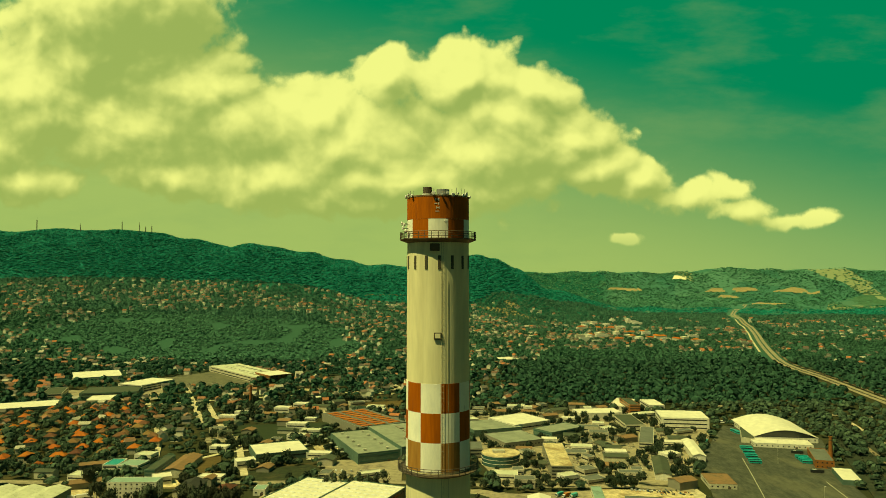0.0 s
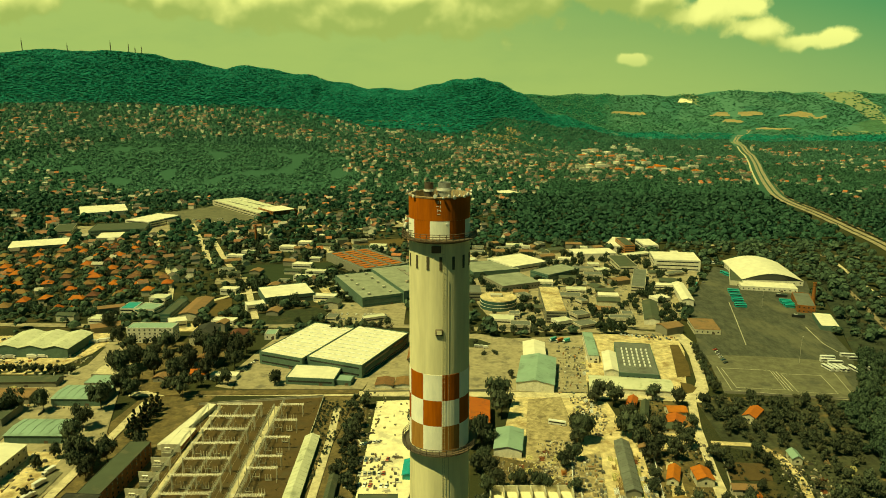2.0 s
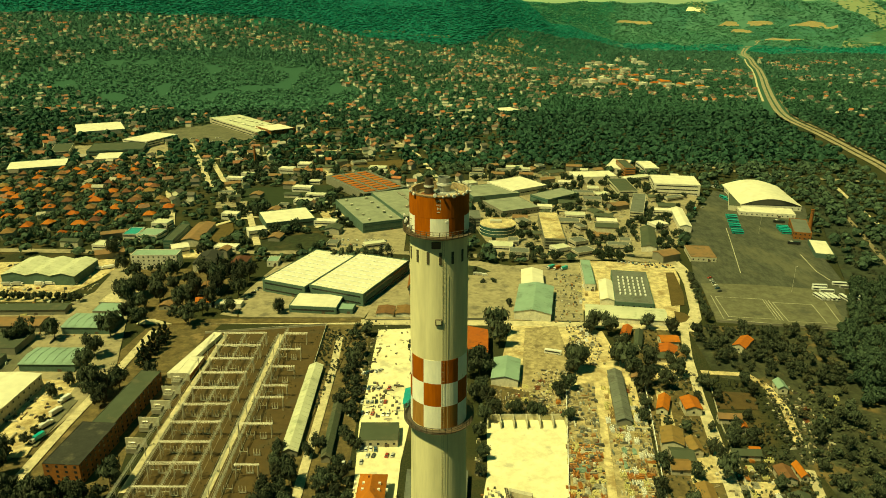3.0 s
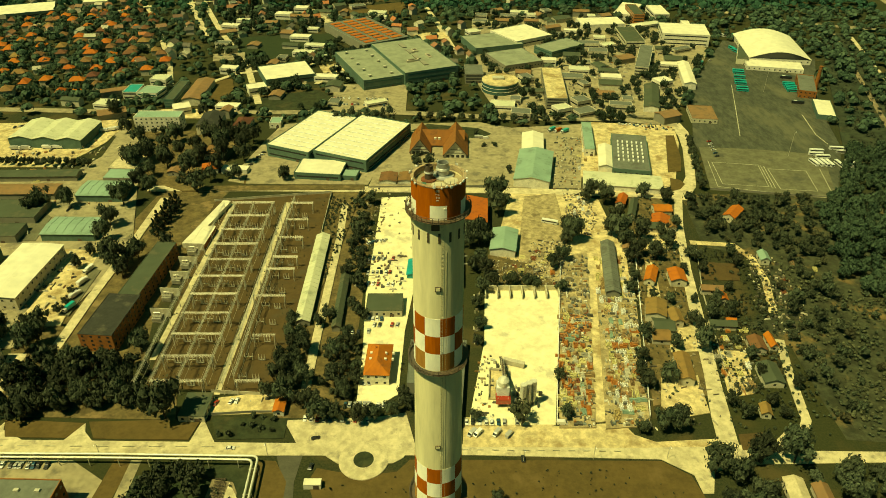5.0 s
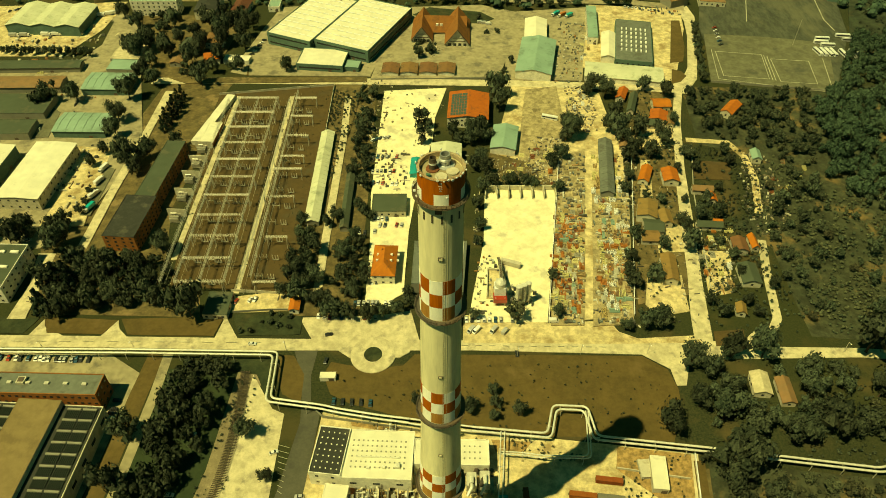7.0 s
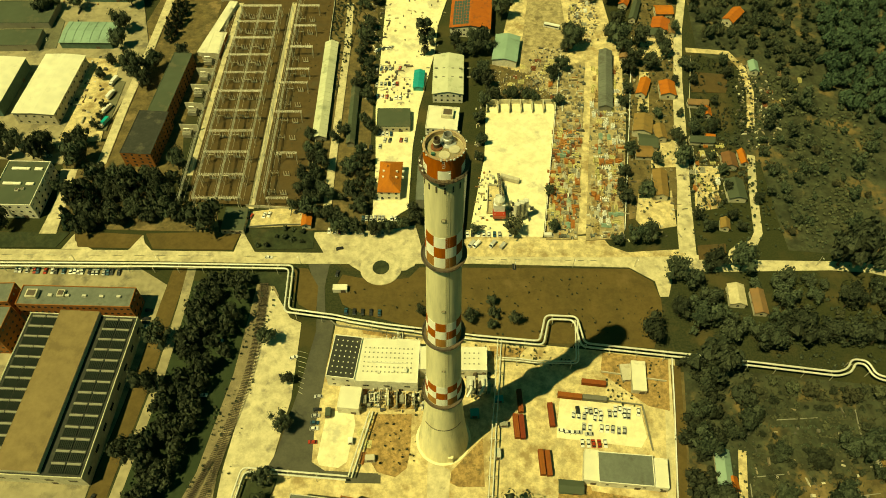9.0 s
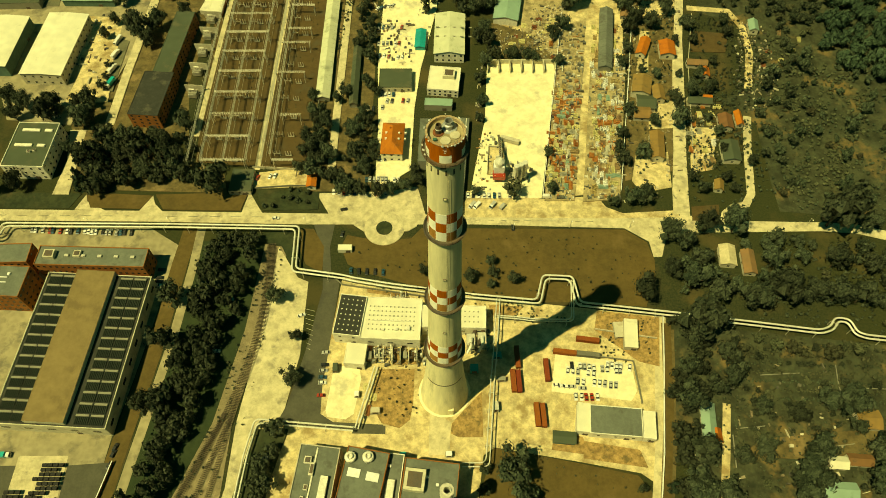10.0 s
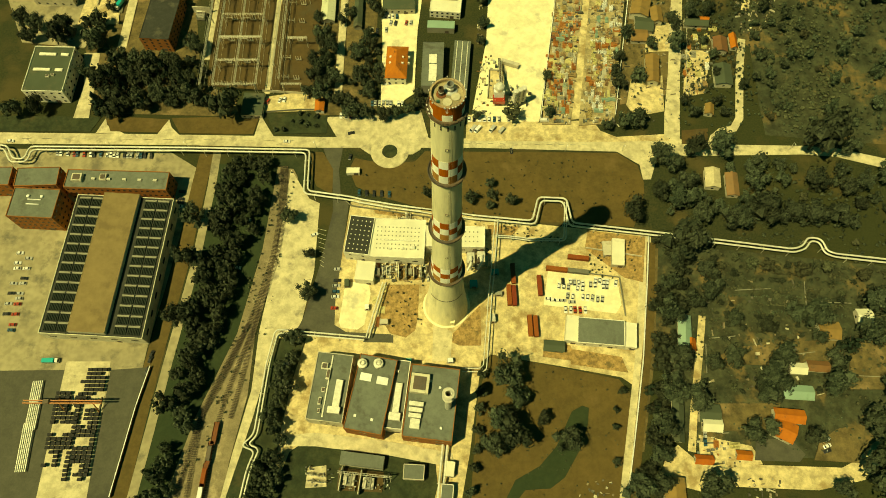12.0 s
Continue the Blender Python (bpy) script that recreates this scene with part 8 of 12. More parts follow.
def factory_roof():
    """Rows of dark intake fields and pale air units on both sides of the spine."""
    for s in (-1, 1):
        x0, x1 = (12.0, 27.0) if s > 0 else (-27.0, -12.0)
        for j in range(14):
            y = -39.0 + j * 5.9
            for i in range(2):
                xm = x0 + (x1 - x0) * (0.25 + 0.5 * i)
                field = part("intake_field", shared(("intake_field", 0), lambda q: heap(q, 15, 1, 0.44, 3.9, [[0.75 if i % 2 == 0 else 0.3] for i in range(15)]), grille_green), None, factory_hall)
                field.location = (xm, y, 10.0)
                unit = part("air_unit", shared(("air_unit", 0), lambda q: cbox(q, 0, 0, 0.55, 6.6, 1.0, 1.1, bevel=0.08), wall_grey), None, factory_hall)
                unit.location = (xm, y + 2.6, 10.0)


factory_roof()
rooflights(factory_office, 55, 10, 14.0, 6, 1, 2.2, 1.4, 0.9, galv)
roof_items(factory_office, "plant_room", [(-23, 0, 6, 5, 2.5), (-8, 1, 4, 4, 1.6)], 14.0)
roof_items(factory_tower, "roof_hatch", [(0, 2, 8, 0.5, 0.7), (0, -1, 8, 0.5, 0.7), (4, 4, 1.5, 1.5, 1.0), (-4, 4, 1.5, 1.5, 1.0)], 17.0)
roof_items(green_office, "skylight", [(-3, 11, 11, 2.0, 0.9), (8, 11, 5, 2.0, 0.9), (-4, -1, 11, 2.0, 0.9), (7, -1, 5, 2.0, 0.9)], 12.0)
roof_items(green_office, "air_unit", [(1.0, -6, 2.5, 2.0, 1.2), (4.0, -5, 2.0, 1.6, 1.2)], 12.0)
roof_items(long_hall, "skylight", [(0, 4, 5.0, 7.0, 0.5), (0.3, -7, 5.0, 13.0, 0.5)], 8.0)
roof_items(rail_shed, "duct", [(-3.5, 0, 0.5, 62, 0.4), (0, 0, 0.5, 62, 0.4), (3.5, 0, 0.5, 62, 0.4)], 4.5)
roof_items(yard_office, "plant_room", [(3, 3, 8, 7, 2.8)], 6.0)
rooflights(works_hall, 24, 44, 7.0, 6, 6, 1.2, 3.2, 1.0, dull_white)
rooflights(wh_a, 40, 74, 11.0, 5, 9, 5.5, 1.4, 0.5, dull_white)
rooflights(wh_b, 46, 82, 11.0, 6, 10, 5.5, 1.4, 0.5, dull_white)
rooflights(green_works, 96, 104, 12.0, 4, 5, 3.0, 3.0, 1.0, galv)
rooflights(orange_works, 56, 100, 10.0, 3, 9, 14.0, 7.0, 0.6, roof_tile)
rooflights(orange_house, 9.5, 20, 9.6, 2, 5, 1.1, 1.2, 1.2, wall_white)



# ---------------------------------------------------------------- switch yard
def lattice(b, a, c, wide, r=0.09):
    """A square lattice girder from a to c."""
    a, c = Vector(a), Vector(c)
    d = (c - a).normalized()
    s = d.cross(Vector((0, 0, 1)))
    s = s.normalized() if s.length > 0.1 else Vector((1, 0, 0))
    u = s.cross(d).normalized()
    k = [(s * i + u * j) * wide / 2 for i, j in ((1, 1), (-1, 1), (-1, -1), (1, -1))]
    for o in k:
        tube(b, [a + o, c + o], r, 4)
    n = max(2, int((c - a).length / (wide * 1.6)))
    for i in range(n):
        p, q = a + (c - a) * (i / n), a + (c - a) * ((i + 1) / n)
        for j in range(4):
            tube(b, [p + k[j], q + k[(j + 1) % 4]], r * 0.6, 3, False)


def portal(x0, y0, x1, y1, h=10.5):
    t = thing("line_portal", pose(x0, y0, 0), "pale lattice steel line portal in the switch yard", "portal", "line portals")
    b = bmesh.new()
    lattice(b, (-0.8, 0, h), (x1 - x0 + 0.8, y1 - y0, h), 0.9)
    part("beam", b, galv, t)
    for x, y in ((0, 0), (x1 - x0, y1 - y0)):
        for s in (-1, 1):
            b = bmesh.new()
            tube(b, [(x, y + s * 1.8, 0), (x, y + s * 0.25, h)], 0.2, 6)
            part("leg", b, galv, t)
    for i in range(3):
        b = bmesh.new()
        f = 0.2 + 0.3 * i
        lathe(b, [(0.02, -1.8), (0.14, -1.75), (0.06, -1.6), (0.14, -1.45), (0.06, -1.3), (0.14, -1.15), (0.06, -1.0), (0.14, -0.85), (0.05, -0.7), (0.03, -0.45)], 8, ((x1 - x0) * f, (y1 - y0) * f, h))
        part("insulator_string", b, porcelain, t)


def post_set(name, x, y, kind):
    label = {"breaker": "three-column pale circuit breaker on steel stand", "switch": "pale disconnector on a steel frame", "trafo": "slender instrument transformer on a stand"}[kind]
    key = ("set", kind)
    if key not in SHARED:
        b = bmesh.new()
        if kind == "breaker":
            b.free()
            b = body_from_side(((-1.9, 0), (1.9, 0), (1.9, 1.8), (1.3, 1.8), (1.3, 0.4), (0.3, 0.4), (0.3, 1.8), (-0.3, 1.8), (-0.3, 0.4), (-1.3, 0.4), (-1.3, 1.8), (-1.9, 1.8)), 0.6)
        elif kind == "switch":
            b.free()
            b = body_from_side(((-1.9, 0), (-1.65, 0), (-1.65, 2.3), (1.65, 2.3), (1.65, 0), (1.9, 0), (1.9, 2.3), (2.4, 2.3), (2.4, 2.5), (-2.4, 2.5), (-2.4, 2.3), (-1.9, 2.3)), 0.3)
        else:
            box(b, -0.2, 0.2, -0.2, 0.2, 0, 2.2)
        stand = to_mesh("stand", b, galv)
        cols = {"breaker": ((-1.6, 1.8), (0, 1.8), (1.6, 1.8)), "switch": ((-2.2, 2.5), (0, 2.5), (2.2, 2.5)), "trafo": ((0, 2.2),)}[kind]
        ins = []
        for k, z in cols:
            b = bmesh.new()
            lathe(b, [(0.2, z), (0.26, z + 0.2), (0.16, z + 0.5), (0.26, z + 0.7), (0.16, z + 1.0), (0.26, z + 1.2), (0.16, z + 1.5), (0.24, z + 1.7), (0.22, z + 2.2), (0.02, z + 2.3)], 8, (k, 0, 0))
            ins.append(to_mesh("insulator", b, porcelain))
        SHARED[key] = (stand, ins)
    stand, ins = SHARED[key]
    t = tagged(new(name, stand), label, "switchgear", "switchgear")
    t.location = (x, y, LEVEL[0])
    for me in ins:
        part("insulator", me, None, t)


def transformer(x, y, rot):
    t = thing("power_transformer", pose(x, y, 0, 0, 0, rot), "pale grey power transformer with cooling fins behind a wall", "transformer", "power transformers")
    b = bmesh.new()
    cbox(b, 0, 0, 2.2, 6.0, 3.2, 3.6, bevel=0.15)
    part("tank", b, wall_grey, t)
    for s in (-1, 1):
        b = bmesh.new()
        heap(b, 19, 1, 0.29, 1.2, [[2.8 if i % 2 == 0 else 0.2] for i in range(19)])
        for v in b.verts:
            v.co += Vector((0, s * 2.3, 0.8))
        part("cooler", b, galv, t)
    for k in (-1.8, 0, 1.8):
        b = bmesh.new()
        lathe(b, [(0.25, 4.0), (0.3, 4.2), (0.18, 4.5), (0.3, 4.8), (0.18, 5.1), (0.26, 5.4), (0.1, 5.8)], 8, (k, 0, 0))
        part("bushing", b, porcelain, t)
    b = bmesh.new()
    tube(b, [(-2.6, 1.2, 4.9), (1.2, 1.2, 4.9)], 0.55, 10)
    part("oil_vessel", b, galv, t)
    b = bmesh.new()
    box(b, -6.0, 6.0, 3.9, 4.3, 0, 6.0)
    part("fire_wall", b, wall_pale, t)


portal(-147.6, 144.5, -122.2, 144.5)
portal(-147.9, 163.3, -122.0, 163.3)
portal(-148.1, 182.0, -121.8, 182.0)
portal(-148.3, 200.7, -121.7, 200.7)
portal(-148.5, 219.4, -121.5, 219.4)
portal(-148.8, 238.1, -121.3, 238.1)
portal(-149.0, 256.9, -121.1, 256.9)
portal(-149.2, 275.6, -120.9, 275.6)
portal(-149.4, 294.3, -120.7, 294.3)
portal(-149.7, 313.0, -120.5, 313.0)
portal(-149.9, 331.8, -120.3, 331.8)
portal(-109.5, 248.1, -92.1, 248.1, 9.0)
portal(-111.6, 219.7, -92.9, 219.7, 9.0)
portal(-103.3, 182.4, -91.8, 182.4, 9.0)
portal(-104.5, 145.6, -92.9, 145.6, 9.0)
for i in range(4):
    portal(-107.2, 262.0 + 24 * i, -92.4, 262.0 + 24 * i, 9.0)


def bus_line(x, y0, y1, h):
    t = thing("bus_bar", pose(x, y0, 0), "long pale lattice beam carrying overhead conductors", "bus bar", "bus bars")
    b = bmesh.new()
    lattice(b, (0, 0, h), (0, y1 - y0, h), 0.8, 0.08)
    part("beam", b, galv, t)
    for k in (-2.5, 0, 2.5):
        b = bmesh.new()
        tube(b, [(k, 0, h - 2.2), (k, y1 - y0, h - 2.2)], 0.06, 4)
        part("conductor", b, galv, t)
    n = int((y1 - y0) / 18)
    for i in range(n + 1):
        b = bmesh.new()
        tube(b, [(0, (y1 - y0) * i / n, 0), (0, (y1 - y0) * i / n, h)], 0.2, 6)
        part("post", b, galv, t)


bus_line(-157.0, 144.5, 331.8, 10.0)
bus_line(-148.8, 144.5, 331.8, 10.0)
bus_line(-135.0, 144.5, 331.8, 10.0)
bus_line(-121.3, 144.5, 331.8, 10.0)
bus_line(-111.6, 144.5, 331.8, 10.0)
bus_line(-107.2, 150.0, 345.0, 9.0)

for i in range(11):
    for j, kind in enumerate(("switch", "breaker", "trafo", "switch", "breaker", "trafo", "trafo")):
        post_set({"switch": "disconnector", "breaker": "circuit_breaker", "trafo": "instrument_transformer"}[kind], -146.8 + j * 4.08, 150.5 + i * 17.83, kind)
for i in range(12):
    for j, kind in enumerate(("switch", "breaker")):
        post_set({"switch": "disconnector", "breaker": "circuit_breaker"}[kind], -104.2 + j * 7.0, 155.0 + i * 15.5, kind)

transformer(-50.1, -94.8, 83)
transformer(-40.2, -96.5, 83)
post_set("circuit_breaker", -70.4, -91.8, "breaker")
post_set("circuit_breaker", -67.4, -92.4, "breaker")
post_set("circuit_breaker", -64.4, -93.0, "breaker")
post_set("circuit_breaker", -69.5, -95.2, "breaker")
post_set("circuit_breaker", -66.6, -95.7, "breaker")
post_set("circuit_breaker", -63.7, -96.0, "breaker")
portal(-54.7, -91.3, -28.8, -94.0, 8.0)
transformer(-166.0, 262.4, -3)
transformer(-166.6, 245.5, -3)
transformer(-166.9, 227.3, -3)
transformer(-166.2, 206.8, -3)
transformer(-166.2, 278.8, -3)


# ---------------------------------------------------------------- flue ducts between boiler house and chimney
def flue_ducts():
    t = thing("flue_duct", pose(17.2, 30.9, 0), "dark steel flue ducts rising to the chimney", "duct")
    for k in (0.0, 4.2):
        b = bmesh.new()
        tube(b, [(k, 12, 3.0), (k, 4, 4.5), (k - 3.5, -9, 11.0)], 1.1, 10)
        part("duct", b, steel_dark, t)
        b = bmesh.new()
        cbox(b, k, 12.5, 2.6, 3.4, 4.5, 5.2, bevel=0.15)
        part("fan_house", b, galv, t)
    b = bmesh.new()
    cbox(b, 4.5, -4.5, 1.6, 4.6, 5.6, 3.2, bevel=0.12)
    part("pump_cabin", b, roof_green, t)


flue_ducts()



# ---------------------------------------------------------------- cement works
def cement_plant(x, y):
    t = thing("concrete_plant", pose(x, y, 0), "pale concrete mixing plant with red hopper and tall boom", "concrete plant")
    b = bmesh.new()
    for px in (-2.6, 2.6):
        for py in (-2.6, 2.6):
            tube(b, [(px, py, 0), (px, py, 7)], 0.25, 6)
    part("stand", b, galv, t)
    b = bmesh.new()
    cbox(b, 0, -1.0, 5.0, 7.5, 5.5, 3.0, bevel=0.1)
    part("hopper", b, PAINTS["red"], t, "bright red steel hopper")
    b = bmesh.new()
    cbox(b, 0, 2.2, 9.0, 6.5, 6.0, 6.5, bevel=0.2)
    part("mixer_house", b, dull_white, t)
    b = bmesh.new()
    lathe(b, [(3.0, 12), (3.0, 15), (1.2, 17), (0.02, 17)], 16, (0, 2, 0))
    part("weigh_drum", b, pipe_white, t)
    b = bmesh.new()
    lattice(b, (0.5, 4, 13), (2.0, 30, 4.5), 1.4, 0.12)
    part("conveyor", b, galv, t)
    b = bmesh.new()
    box(b, -0.8, 0.8, -15, 15, -0.15, 0.15, Matrix.Translation((1.2, 17, 9.3)) @ Matrix.Rotation(radians(-18), 4, "X"))
    part("belt", b, steel_dark, t)
    b = bmesh.new()
    cbox(b, -2.0, 30, 2.5, 12, 2.5, 3.0, Matrix.Rotation(radians(-20), 4, "Z"))
    part("feed_hopper", b, wall_pale, t)



cement_plant(33.6, 137.3)
tank(43.3, 133.8, 1.7, 17.0, "tall white cement silo on steel legs", z0=4.0, cap=False, name="cement_silo")
tank(46.0, 135.1, 1.7, 17.0, "tall white cement silo on steel legs", z0=4.0, cap=False, name="cement_silo")
tank(48.6, 136.5, 1.7, 17.0, "tall white cement silo on steel legs", z0=4.0, cap=False, name="cement_silo")


def bin_walls(x, y, w, n, deep, h, label):
    """A back wall with bays divided by short walls."""
    t = thing("storage_bay", pose(x, y, 0), label, "storage bay")
    b = bmesh.new()
    box(b, 0, w, 0, 0.5, 0, h)
    part("back_wall", b, wall_pale, t)
    for i in range(n):
        b = bmesh.new()
        k = w * i / (n - 1)
        box(b, k - 0.25, k + 0.25, -deep, 0, 0, h)
        part("bay_wall", b, wall_pale, t)


bin_walls(30.0, 235.5, 46.0, 7, 9.0, 4.5, "pale concrete bay walls for gravel")


def aggregate_box(x, y, w, d, h, label):
    t = thing("gravel_bin", pose(x, y, 0, 0, 0, -4), label, "gravel bin")
    for x0, x1, y0, y1 in ((-w / 2, -w / 2 + 0.5, -d / 2, d / 2), (w / 2 - 0.5, w / 2, -d / 2, d / 2), (-w / 2 + 0.5, w / 2 - 0.5, d / 2 - 0.5, d / 2)):
        b = bmesh.new()
        box(b, x0, x1, y0, y1, 0, h)
        part("bin_wall", b, wall_pale, t)
    b = bmesh.new()
    slab(b, [(-w / 2 + 0.5, -d / 2), (w / 2 - 0.5, -d / 2), (w / 2 - 0.5, d / 2 - 0.5), (-w / 2 + 0.5, d / 2 - 0.5)], 0, h * 0.45)
    part("gravel_fill", b, sand, t)


aggregate_box(32.6, 150.4, 11, 22, 3.0, "open concrete gravel bin half full of sand")


# ---------------------------------------------------------------- builders' yards
def goods(seed, kind):
    """A stack of building goods as one mesh."""
    rng = random.Random(seed)
    b = bmesh.new()
    if kind == "pallets":
        heap(b, 9, 5, 0.7, 0.6, [[rng.choice((0.9, 1.3, 1.7)) if i % 2 == 0 and j % 2 == 0 else 0.18 for j in range(5)] for i in range(9)])
    elif kind == "pipes":
        heap(b, 2, 13, 3.2, 0.24, [[1.3 + 0.12 * (k % 2) - 0.1 * abs(j - 6) if j % 2 == 0 else 1.0 - 0.1 * abs(j - 6) for j in range(13)] for k in range(2)])
    elif kind == "boards":
        heap(b, 3, 9, 2.0, 0.45, [[rng.uniform(0.7, 1.5) if j % 2 == 0 else 0.15 for j in range(9)] for _ in range(3)])
    else:
        heap(b, 8, 6, 0.75, 0.75, [[max(0.12, rng.uniform(0.2, 1.5) * (1 - 0.16 * (abs(i - 3.5) + abs(j - 2.5)))) for j in range(6)] for i in range(8)])
    return b


GOODS = {}
for kind, mats in (("pallets", (junk_mix, dull_white, timber)), ("pipes", (orange_paint, galv, roof_green)), ("boards", (timber, orange_paint, junk_mix)), ("scrap", (junk_mix, rust, wall_grey))):
    GOODS[kind] = [to_mesh("goods", goods(i * 7 + len(kind), kind), m) for i, m in enumerate(mats)]
GOODS_LABEL = {"pallets": "loaded pallets stacked on a builders yard", "pipes": "bundle of long pipes stacked on the ground", "boards": "stacked timber boards on a builders yard", "scrap": "heap of mixed scrap and rubble"}


def yard_goods(poly, gap, seed, kinds, rot=85):
    rng = random.Random(seed)
    for x, y in scatter(poly, gap, seed, 0.45):
        k = rng.choice(kinds)
        t = tagged(new({"pallets": "pallet_load", "pipes": "pipe_rack", "boards": "timber_rack", "scrap": "rubble_mound"}[k], rng.choice(GOODS[k])), GOODS_LABEL[k], "stack", "stacked goods")
        t.matrix_world = pose(x, y, surface_z(x, y) - 0.02, 0, 0, rot + (0 if rng.random() < 0.8 else 90) + rng.uniform(-4, 4)) @ Matrix.Diagonal((rng.uniform(0.6, 0.95), rng.uniform(0.6, 0.9), rng.uniform(0.8, 1.3), 1))


yard_goods([(73.3, 213.7), (91.0, 213.7), (86.7, 173.8), (78.4, 128.9), (61.2, 126.8), (68.0, 178.6)], 4.9, 1, ("pipes", "boards", "scrap", "boards"), 85)
yard_goods([(97.7, 203.3), (117.5, 205.8), (111.7, 159.7), (105.3, 126.7), (89.1, 124.6)], 5.0, 2, ("boards", "pallets", "pipes", "pallets"), 85)
yard_goods([(105.9, 272.3), (123.6, 272.2), (117.4, 211.0), (98.3, 208.5)], 5.6, 3, ("pallets", "pallets", "scrap"), 85)
yard_goods([(50.7, 278.3), (83.2, 285.1), (77.7, 240.3), (46.8, 252.4)], 9.0, 4, ("scrap", "scrap", "boards"), 85)
yard_goods([(101.0, 357.3), (115.9, 353.1), (111.8, 313.7), (90.1, 292.0)], 9.0, 5, ("scrap", "pallets"), 85)
yard_goods([(163.3, 198.3), (181.8, 195.7), (168.3, 150.3), (152.2, 152.6)], 9.0, 6, ("scrap", "pallets", "boards"), 85)
yard_goods([(-42.2, 12.4), (-32.5, 12.4), (-31.7, -16.2), (-42.8, -14.6)], 8.0, 7, ("scrap", "pipes"), 85)
yard_goods([(-49.3, 24.6), (-18.1, 24.6), (-17.9, 15.8), (-47.3, 15.8)], 7.0, 8, ("pallets", "pipes", "scrap"), 85)
yard_goods([(137.4, 491.1), (145.8, 491.1), (122.7, 397.1), (113.4, 397.1)], 10.0, 9, ("pallets", "scrap"), 85)
yard_goods([(222.8, 265.2), (257.9, 265.2), (237.6, 222.8), (212.1, 222.8)], 15.0, 10, ("scrap", "pallets"), 85)
yard_goods([(-357.4, 400.8), (-309.1, 396.2), (-308.3, 382.6), (-354.9, 385.2)], 9.0, 11, ("pallets", "boards"), 85)
yard_goods([(137.8, -66.0), (153.8, -77.7), (158.5, -84.9), (138.2, -83.4)], 8.0, 12, ("scrap", "boards"), 85)


# ---------------------------------------------------------------- plant south of the boiler hall
def process_skid(x, y, rot, w, d, seed):
    """Vessels, pipework and a fan on one steel frame."""
    rng = random.Random(seed)
    t = thing("process_skid", pose(x, y, LEVEL[0], 0, 0, rot), "steel frame crowded with pipes, vessels and valves", "machinery")
    b = bmesh.new()
    for sx in (-1, 1):
        for sy in (-1, 1):
            tube(b, [(sx * w / 2, sy * d / 2, 0), (sx * w / 2, sy * d / 2, 4.2)], 0.12, 4)
        tube(b, [(sx * w / 2, -d / 2, 4.2), (sx * w / 2, d / 2, 4.2)], 0.1, 4)
    part("frame", b, steel_dark, t)
    for i in range(3):
        b = bmesh.new()
        r, vx, vy, h = rng.uniform(0.5, 0.9), rng.uniform(-0.4, 0.4) * w, rng.uniform(-0.35, 0.35) * d, rng.uniform(2.5, 5.0)
        lathe(b, [(r, 0.1), (r, h), (r * 0.7, h + r * 0.4), (0.02, h + r * 0.55)], 14)
        b.transform(Matrix.Translation((vx, vy, 0)))
        part("vessel", b, rng.choice((pipe_white, galv)), t)
    for i in range(7):
        b = bmesh.new()
        z, px0, py0 = rng.uniform(0.8, 4.6), rng.uniform(-0.5, 0.5) * w, rng.uniform(-0.5, 0.5) * d
        px1, py1 = rng.uniform(-0.5, 0.5) * w, rng.uniform(-0.5, 0.5) * d
        tube(b, [(px0, py0, 0.1), (px0, py0, z), (px1, py0, z), (px1, py1, z), (px1, py1, 0.3)], rng.uniform(0.1, 0.24), 6)
        part("pipe", b, rng.choice((pipe_white, galv, steel_dark)), t)


def transformer_bay(x, y, rot, w, d):
    t = thing("transformer_bay", pose(x, y, LEVEL[0], 0, 0, rot), "open bay of concrete blast walls with rusty floor", "bay")
    for k in range(4):
        b = bmesh.new()
        box(b, -w / 2 + k * w / 3 - 0.3, -w / 2 + k * w / 3 + 0.3, -d / 2, d / 2, 0, 5.0)
        part("blast_wall", b, wall_pale if k % 2 == 0 else wall_grey, t)
    b = bmesh.new()
    box(b, -w / 2, w / 2, -d / 2, d / 2, -0.1, 0.12)
    part("bay_floor", b, rusty_soil, t)
    b = bmesh.new()
    cbox(b, 0, 0.5, 1.5, w / 3 - 1.8, d * 0.5, 2.6, bevel=0.12)
    part("core_tank", b, wall_grey, t)


def bag_filter(x, y, rot):
    t = thing("dust_filter", pose(x, y, LEVEL[0], 0, 0, rot), "pale boxy dust filter on steel legs beside the chimney", "machinery")
    b = bmesh.new()
    box(b, -2.2, 2.2, -3.2, 3.2, 3.5, 9.0)
    part("casing", b, galv, t)
    b = bmesh.new()
    lathe(b, [(2.9, 3.5), (0.5, 1.0), (0.4, 0.6)], 4)
    part("hopper", b, galv, t)
    for sx in (-2, 2):
        for sy in (-3, 3):
            b = bmesh.new()
            tube(b, [(sx, sy, 0), (sx, sy, 3.6)], 0.16, 5)
            part("leg", b, steel_dark, t)
    b = bmesh.new()
    tube(b, [(0, 0, 9.0), (0, 0, 10.2), (0, -4.5, 10.2), (-2, -7.5, 8.0)], 0.7, 10)
    part("duct", b, pipe_white, t)


